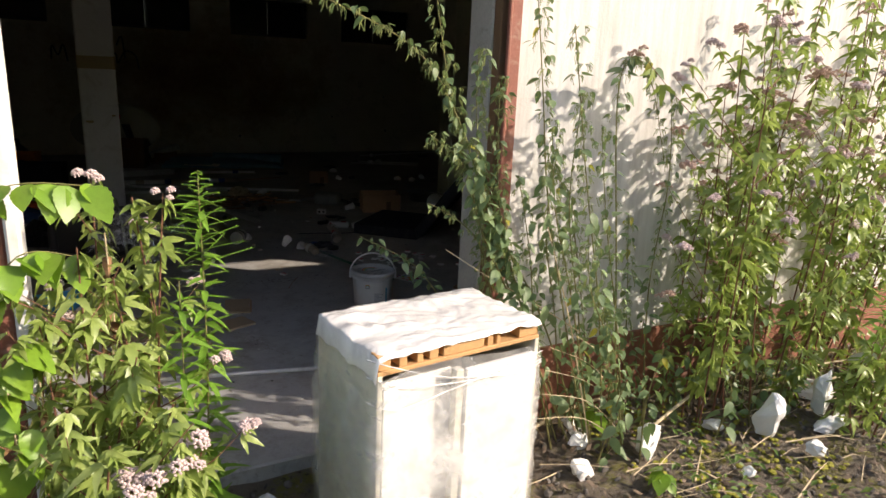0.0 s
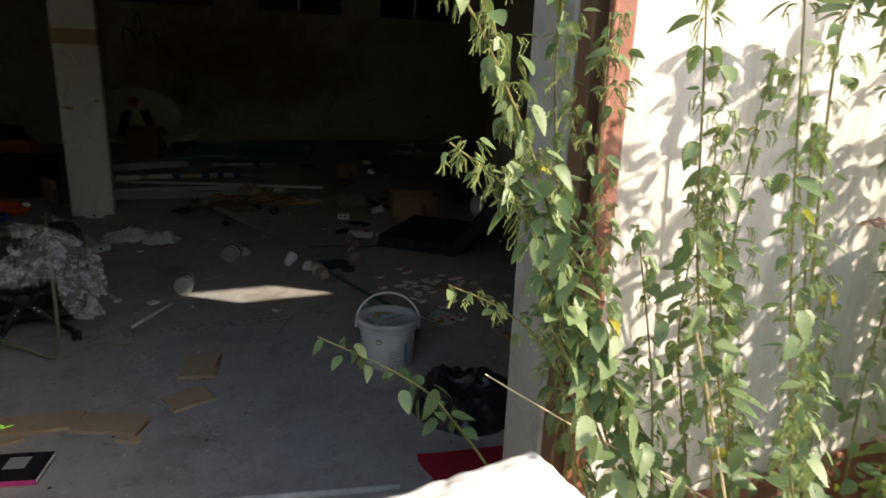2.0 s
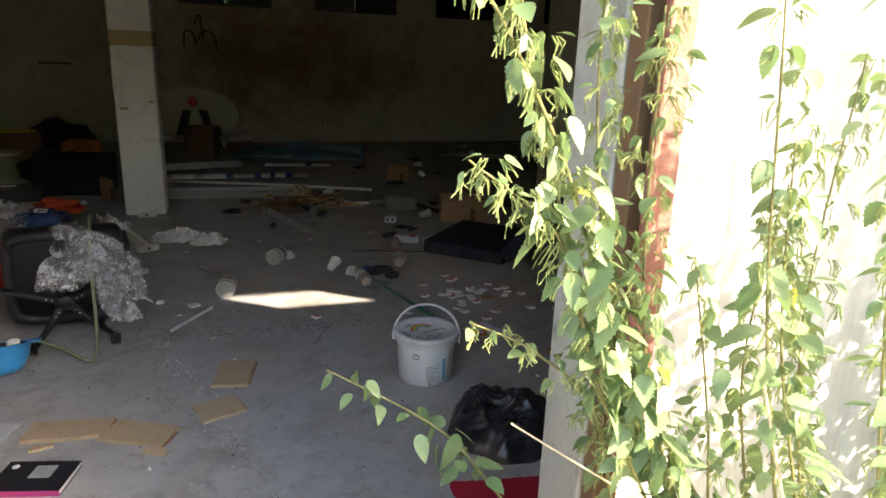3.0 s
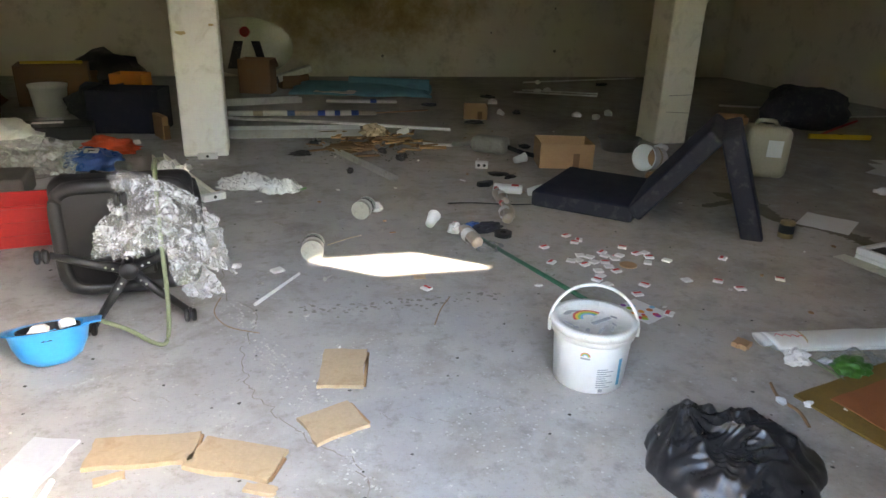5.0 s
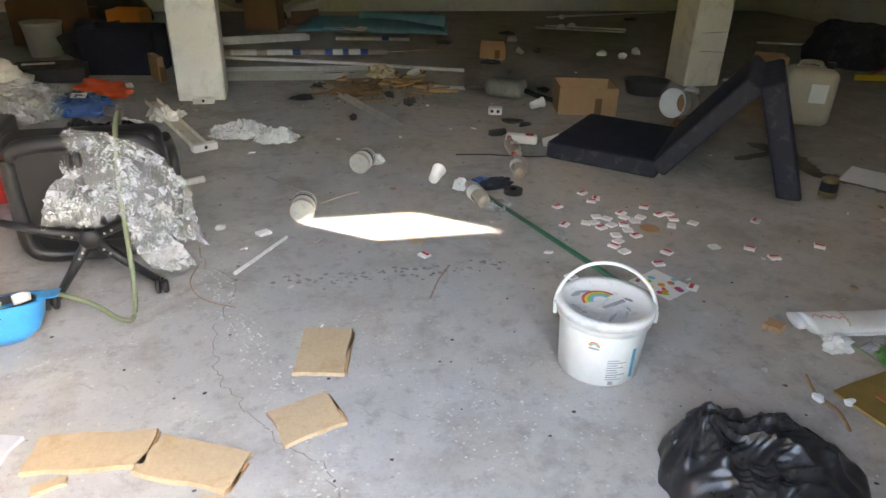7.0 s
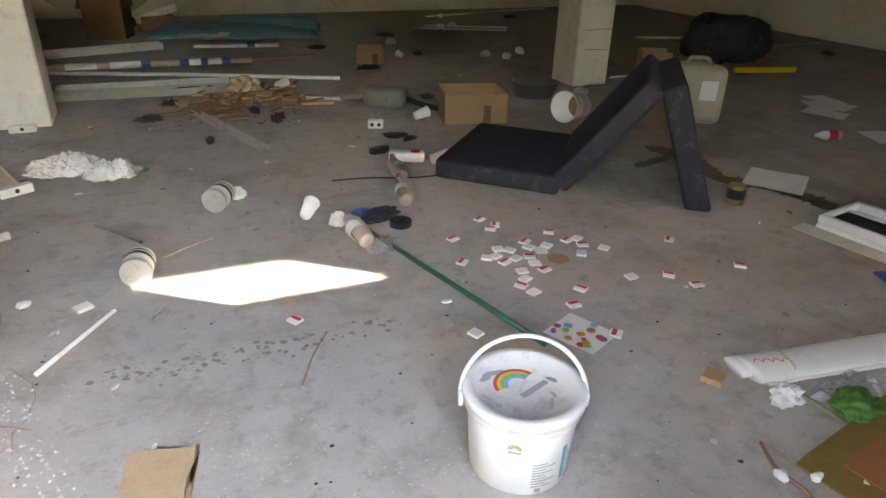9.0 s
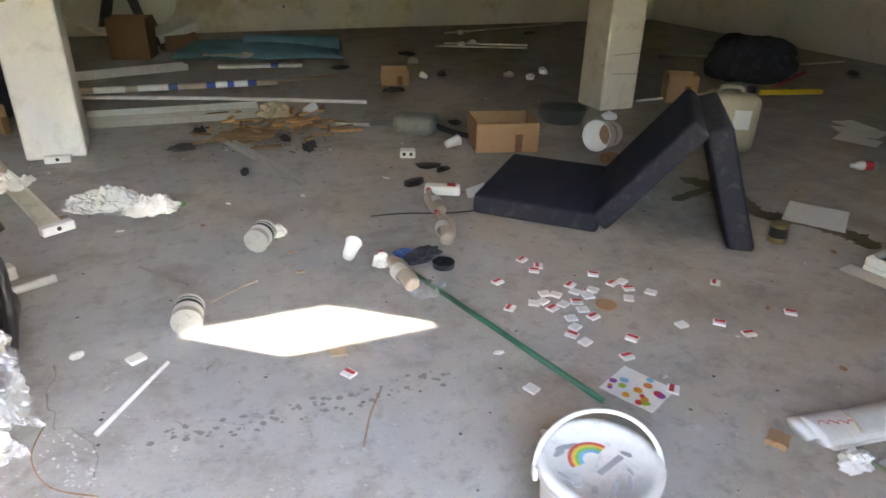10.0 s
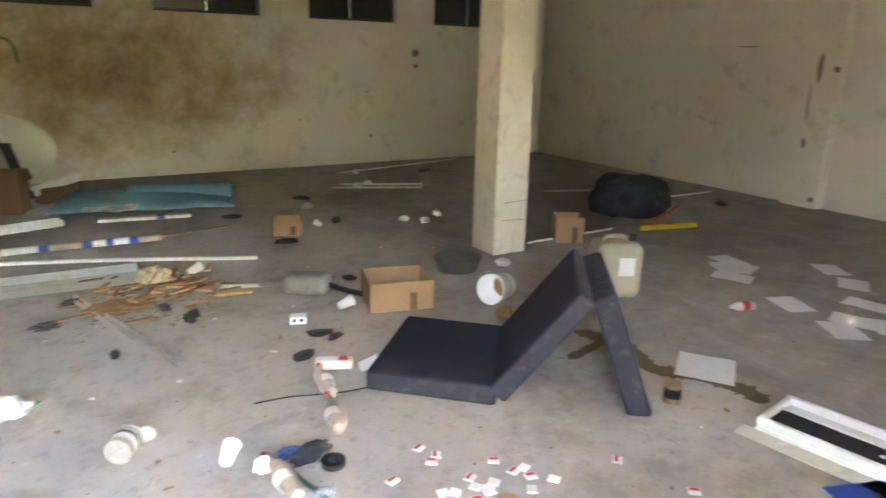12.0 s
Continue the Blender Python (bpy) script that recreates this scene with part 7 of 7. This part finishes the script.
part("sack_label", box((0, 0, 0), (0.10, 0.05, 0.002)), M_PAPER, bg, at=pose(0.02, -0.06, 0.142, 25, 0, 0))
part("label_print", box((0, 0, 0), (0.05, 0.012, 0.001)), M_BLACK, bg, at=pose(0.02, -0.062, 0.1445, 25, 0, 0))
single("clear_sack", lump(0.34, 0.24, 0.14, 25, 0.3, 2.4, 4, True, 0.2), F_BUBBLE, -2.55, 5.40, 0, 10, "clear plastic sack of rubbish", "sack", smooth=True)
single("white_sack", lump(0.28, 0.30, 0.14, 27, 0.4, 2.2, 4, True, 0.25), M_BAG_WHITE, -2.95, 6.15, 0, 10, "crumpled white plastic sack", "sack", smooth=True)
dt = thing("dark_tray", -2.62, 6.65, 0, 8, "dark plastic tray of junk", "tray")
part("tray_body", box((0, 0, 0.06), (0.55, 0.36, 0.12), 0.01), M_BLACK, dt)
part("tray_paper", box((-0.08, 0.02, 0.126), (0.24, 0.05, 0.01), 0.002), M_PAPER, dt)
single("grey_case", box((0, 0, 0.07), (0.48, 0.34, 0.14), 0.02, seg=2), mat("dark_grey_case", (0.09, 0.085, 0.08), 0.6), -2.60, 4.85, 0, 5, "flat dark grey case", "case")
hp_ = random.Random(31)
for k in range(16):
    x, y = hp_.uniform(-4.8, -2.4), hp_.uniform(7.0, 9.8)
    s = hp_.uniform(0.18, 0.42)
    m_ = hp_.choice((M_BLACK, M_CARD_DARK, M_NAVY_SIDE, M_BLACK, M_WOOD_OLD))
    if k % 2:
        single("junk_box", box((0, 0, s * 0.4), (s * 1.5, s, s * 0.8), 0.012), m_, x, y, 0, hp_.uniform(-40, 40), "dark worn box in the junk heap", "box", "junk heap")
    else:
        single("junk_sack", lump(s * 1.1, s * 0.8, s * 0.7, 70 + k, 0.35, 2.0, 3, True, 0.15), m_, x, y, 0, hp_.uniform(-40, 40), "dark slumped sack in the junk heap", "sack", "junk heap", "", True)
pb_ = thing("white_pail", -2.95, 7.75, 0, 0, "dirty white plastic pail in the junk heap", "bucket")
part("pail", lathe([(0, 0), (0.14, 0), (0.17, 0.30), (0.175, 0.30), (0.175, 0.285)], 26), M_WHITE_PLASTIC, pb_, "", True)
part("lid", lathe([(0, 0.31), (0.178, 0.31), (0.178, 0.295), (0, 0.298)], 26), M_WHITE_PLASTIC, pb_)
tagged(part("yellow_handle", tube([(-3.38, 8.5, 0.437), (-2.8, 8.62, 0.437)], 0.016, seg=8), M_YELLOW, None, "yellow broom handle on the junk heap", True), "", "handle")
single("black_case", box((0, 0, 0.04), (0.42, 0.30, 0.08), 0.01), M_BLACK, -2.32, 8.75, 0.0, 0, "flat black case behind the crate", "case")

# white plastic bags and rubbish beside the column
for k, (x, y, a, s) in enumerate(((-1.05, 4.85, 0.21, 0.05), (-0.82, 4.70, 0.14, 0.045), (-1.55, 5.30, 0.14, 0.05), (-1.80, 5.10, 0.16, 0.035), (-0.74, 4.66, 0.07, 0.04))):
    bm = crinkle(a * 1.9, a * 1.5, s * 2.2, 50 + k)
    tagged(part("white_plastic_bag", bm, F_MILKY if k != 4 else F_BUBBLE, None, "crumpled white plastic bag on the floor", False, pose(x, y, 0.001, 0, 0, 20 * k - 10)), "", "plastic bag", "white plastic bags")
single("green_wrapper", shard(0.08, 0.05, 0.008, 6), M_GREEN_BAG, -0.68, 4.72, 0, 30, "scrap of green wrapper", "wrapper")
single("clear_wrapper", crinkle(0.28, 0.22, 0.06, 61), F_BUBBLE, -0.92, 4.75, 0, 5, "crinkled clear wrapper among the bags", "wrapper")
for x, y, rz in ((-1.345, 5.69, -2), (-1.245, 4.56, 30)):
    bp = thing("metal_bracket", x, y, 0, rz, "small white metal bracket with a hole", "bracket", "brackets")
    part("bracket_plate", box((0, 0, 0.022), (0.15, 0.05, 0.044), 0.004), M_PVC, bp)
    part("bracket_hole", lathe([(0, 0), (0.011, 0), (0.011, 0.002), (0, 0.002)], 14, pose(0, -0.0252, 0.024, 90, 0, 0)), M_BLACK, bp)
single("carton_scrap", box((0, 0, 0.03), (0.09, 0.06, 0.06), 0.004), M_PAPER, -1.40, 4.10, 0.0, 30, "small white printed carton", "carton")
tagged(part("white_rod", tube([(-1.42, 3.92, 0.016), (-1.20, 4.02, 0.016)], 0.016, 0.018, 8), M_PVC, None, "short white plastic pipe by the chair", True), "", "rod")
single("drink_can", lathe([(0, 0), (0.03, 0), (0.033, 0.01), (0.033, 0.10), (0.027, 0.115), (0, 0.115)], 20), M_STEEL, -1.86, 5.38, 0.033, 60, "dark drink can lying down", "can", smooth=True, rx=-90)

# splintered wood scraps
rw = random.Random(9)
for k in range(64):
    x, y = rw.gauss(0.06, 0.24), rw.gauss(6.06, 0.20)
    ln = rw.uniform(0.05, 0.26)
    bm = box((0, 0, 0), (ln, rw.uniform(0.015, 0.045), rw.uniform(0.008, 0.02)), 0.002)
    single("wood_splinter", bm, M_PINE if rw.random() < 0.3 else (M_WOOD_OLD if rw.random() < 0.8 else M_CARD_DARK), x, y, 0.012 + 0.05 * rw.random() * max(0, 1 - abs(x) * 1.2), rw.gauss(-10, 55), "splintered strip of raw wood in the heap", "wood", "wood scraps", ry=rw.uniform(-4, 4))
single("rope_tangle", lump(0.10, 0.08, 0.07, 33, 0.6, 4, 3, True, 0.3), M_STRAW, 0.05, 6.22, 0.03, 0, "tangle of pale cord on the wood scraps", "cord")
single("leaf_litter", lump(0.20, 0.12, 0.03, 34, 0.6, 4, 3), M_WOOD_OLD, -0.20, 5.85, 0, 0, "small heap of brown leaves and dirt", "leaf litter", kind="stuff")
for k, (x, y, s) in enumerate(((-0.62, 5.72, 0.09), (0.18, 5.50, 0.07), (0.05, 5.72, 0.05), (-0.48, 6.1, 0.06), (-0.3, 5.1, 0.04))):
    single("dark_scrap", lump(s * 0.8, s * 0.45, 0.022, 80 + k, 0.9, 2.4, 3, True, 0.4), M_BLACK, x, y, 0, k * 60, "dark crumpled scrap on the floor", "scrap", "dark scraps")

# ---- marks on walls and floor ----
for k, (x, z, s) in enumerate(((4.75, 1.70, 0.14), (4.75, 1.5, 0.10), (3.9, 1.1, 0.05), (3.95, 0.42, 0.06), (1.0, 0.32, 0.05), (2.8, 0.7, 0.04))):
    single("wall_chip", shard(s, s, 0.004, k + 2, 6), M_STAIN, x, FAR - 0.001, z, 0, "chipped patch in the plaster", "wall damage", "plaster chips", "structure", rx=90)
for k, (y, z, a, b) in enumerate(((5.85, 1.62, 0.07, 0.4), (5.92, 1.2, 0.03, 0.5), (5.90, 0.75, 0.06, 0.14), (5.66, 1.60, 0.09, 0.1), (5.70, 0.10, 0.10, 0.08), (6.9, 1.85, 0.4, 0.02))):
    single("wall_chip", shard(a, b, 0.004, k + 12, 7), M_STAIN, RIGHT - (0.141 if y < 6.05 else 0.001), y, z, 90, "chipped patch in the plaster", "wall damage", "plaster chips", "structure", rx=90)
for k, pts in enumerate(([(-1.95, 1.68), (-1.93, 1.9), (-1.85, 1.75), (-1.77, 1.92), (-1.72, 1.66)], [(-1.15, 1.62), (-1.12, 1.86), (-1.0, 1.8), (-0.98, 1.66), (-0.85, 1.86), (-0.7, 1.8), (-0.66, 1.58)], [(-0.98, 1.95), (-0.9, 2.1), (-0.86, 1.75)], [(-3.2, 1.3), (-2.9, 1.31), (-2.75, 1.3)])):
    tagged(part("wall_scribble", tube(smooth_path([(x, FAR - 0.004, z - 0.12) for x, z in pts], 5), 0.012, seg=5), M_BLACK, None, "dark painted scribble on the plaster"), "", "graffiti", "scribbles", "structure")


def crack_mesh(pts, w):
    bm = bmesh.new()
    path = smooth_path([Vector((*p, 0.0012)) for p in pts], 12)
    prev = None
    for i, p in enumerate(path):
        q = p + Vector((0.03 * noise.noise((i * 0.37, 2, 0)) + 0.012 * noise.noise((i * 1.3, 3, 0)), 0.03 * noise.noise((i * 0.37, 7, 0)), 0))
        k = w * (0.4 + abs(noise.noise((i * 0.7, 0, 4))) * 1.6)
        row = (bm.verts.new(q + Vector((k, k * 0.3, 0))), bm.verts.new(q - Vector((k, k * 0.3, 0))))
        if prev:
            bm.faces.new((prev[0], prev[1], row[1], row[0]))
        prev = row
    return bm


for pts, w_ in (([(-1.14, 3.39), (-1.13, 3.1), (-0.99, 2.88), (-1.04, 2.59), (-1.03, 2.38), (-0.96, 2.19), (-0.86, 2.02), (-0.72, 1.85), (-0.69, 1.71), (-0.60, 1.5)], 0.0024), ([(-1.03, 2.38), (-1.2, 2.30), (-1.42, 2.33)], 0.0016), ([(-0.86, 2.02), (-0.62, 2.06), (-0.40, 1.98), (-0.2, 2.02)], 0.0014), ([(-0.99, 2.88), (-0.80, 2.93), (-0.55, 2.84)], 0.0014), ([(2.4, 4.6), (3.2, 4.1), (4.6, 3.9), (6.0, 3.8)], 0.003), ([(1.2, 10.0), (2.3, 8.0), (2.5, 6.3)], 0.006)):
    tagged(part("floor_crack", crack_mesh(pts, w_), M_CRACK, None, "ragged crack in the concrete floor"), "", "crack", "floor cracks", "structure")

rf = random.Random(55)


def scatter(n, place, smin, smax, h):
    bm = bmesh.new()
    for _ in range(n):
        x, y = place()
        s = rf.uniform(smin, smax)
        a = rf.uniform(0, 6.28)
        k = rf.randint(4, 6)
        c = [bm.verts.new((x + s * rf.uniform(0.6, 1.1) * math.cos(a + 6.28 * i / k), y + s * rf.uniform(0.5, 1.0) * math.sin(a + 6.28 * i / k), 0.0008)) for i in range(k)]
        top = bm.verts.new((x, y, s * h))
        for i in range(k):
            bm.faces.new((c[i], c[(i + 1) % k], top))
    return bm


def anywhere():
    return rf.uniform(-3.2, 4.0), 0.8 + 7.0 * rf.random() ** 1.4


def patchy():
    cx, cy, s = rf.choice(((-0.55, 2.45, 0.12), (-0.3, 2.05, 0.16), (0.05, 2.0, 0.2), (-0.25, 1.95, 0.1), (-1.3, 2.35, 0.2), (0.25, 1.7, 0.25), (-1.2, 5.2, 0.25), (-0.3, 5.7, 0.35), (-1.1, 3.0, 0.2)))
    return rf.gauss(cx, s), rf.gauss(cy, s)


def row_of_stains():
    return rf.uniform(-0.85, 0.1), rf.gauss(2.86, 0.03)


tagged(part("plaster_crumbs", scatter(1500, anywhere, 0.002, 0.007, 0.5), M_CRUMB, None, "pale plaster crumbs scattered over the floor"), "", "rubble", "", "stuff")
def along_crack():
    k = rf.random()
    return -1.1 + 0.42 * k + rf.gauss(0, 0.03), 3.0 - 1.3 * k + rf.gauss(0, 0.04)


def by_wood():
    return rf.gauss(-0.05, 0.30), rf.gauss(5.85, 0.24)


tagged(part("plaster_crumbs", scatter(260, along_crack, 0.002, 0.009, 0.6), M_CRUMB, None, "pale crumbs along the floor crack"), "", "rubble", "", "stuff")
tagged(part("grit", scatter(240, by_wood, 0.003, 0.013, 0.5), M_DARK_CRUMB, None, "dark bark and grit round the wood scraps"), "", "grit", "", "stuff")
tagged(part("plaster_crumbs", scatter(850, patchy, 0.0015, 0.006, 0.5), M_CRUMB, None, "patches of pale plaster dust and crumbs"), "", "rubble", "", "stuff")
tagged(part("grit", scatter(700, anywhere, 0.002, 0.010, 0.5), M_DARK_CRUMB, None, "dark grit scattered over the floor"), "", "grit", "", "stuff")
tagged(part("floor_stains", scatter(110, row_of_stains, 0.003, 0.015, 0.01), M_STAIN, None, "row of dark scuff marks on the concrete"), "", "stain", "", "stuff")
for k in range(60):
    x, y = rf.uniform(-1.6, 2.4), rf.uniform(1.6, 6.6)
    if abs(x + 0.27) < 0.5 and abs(y - 3.28) < 0.2:
        continue
    single("debris_chip", shard(rf.uniform(0.015, 0.05), rf.uniform(0.01, 0.03), 0.006, 200 + k), rf.choice((M_POLY, M_CRUMB, M_WOOD_OLD, M_PAPER)), x, y, 0.0005, rf.uniform(0, 180), "small chip of debris on the floor", "debris", "debris chips")
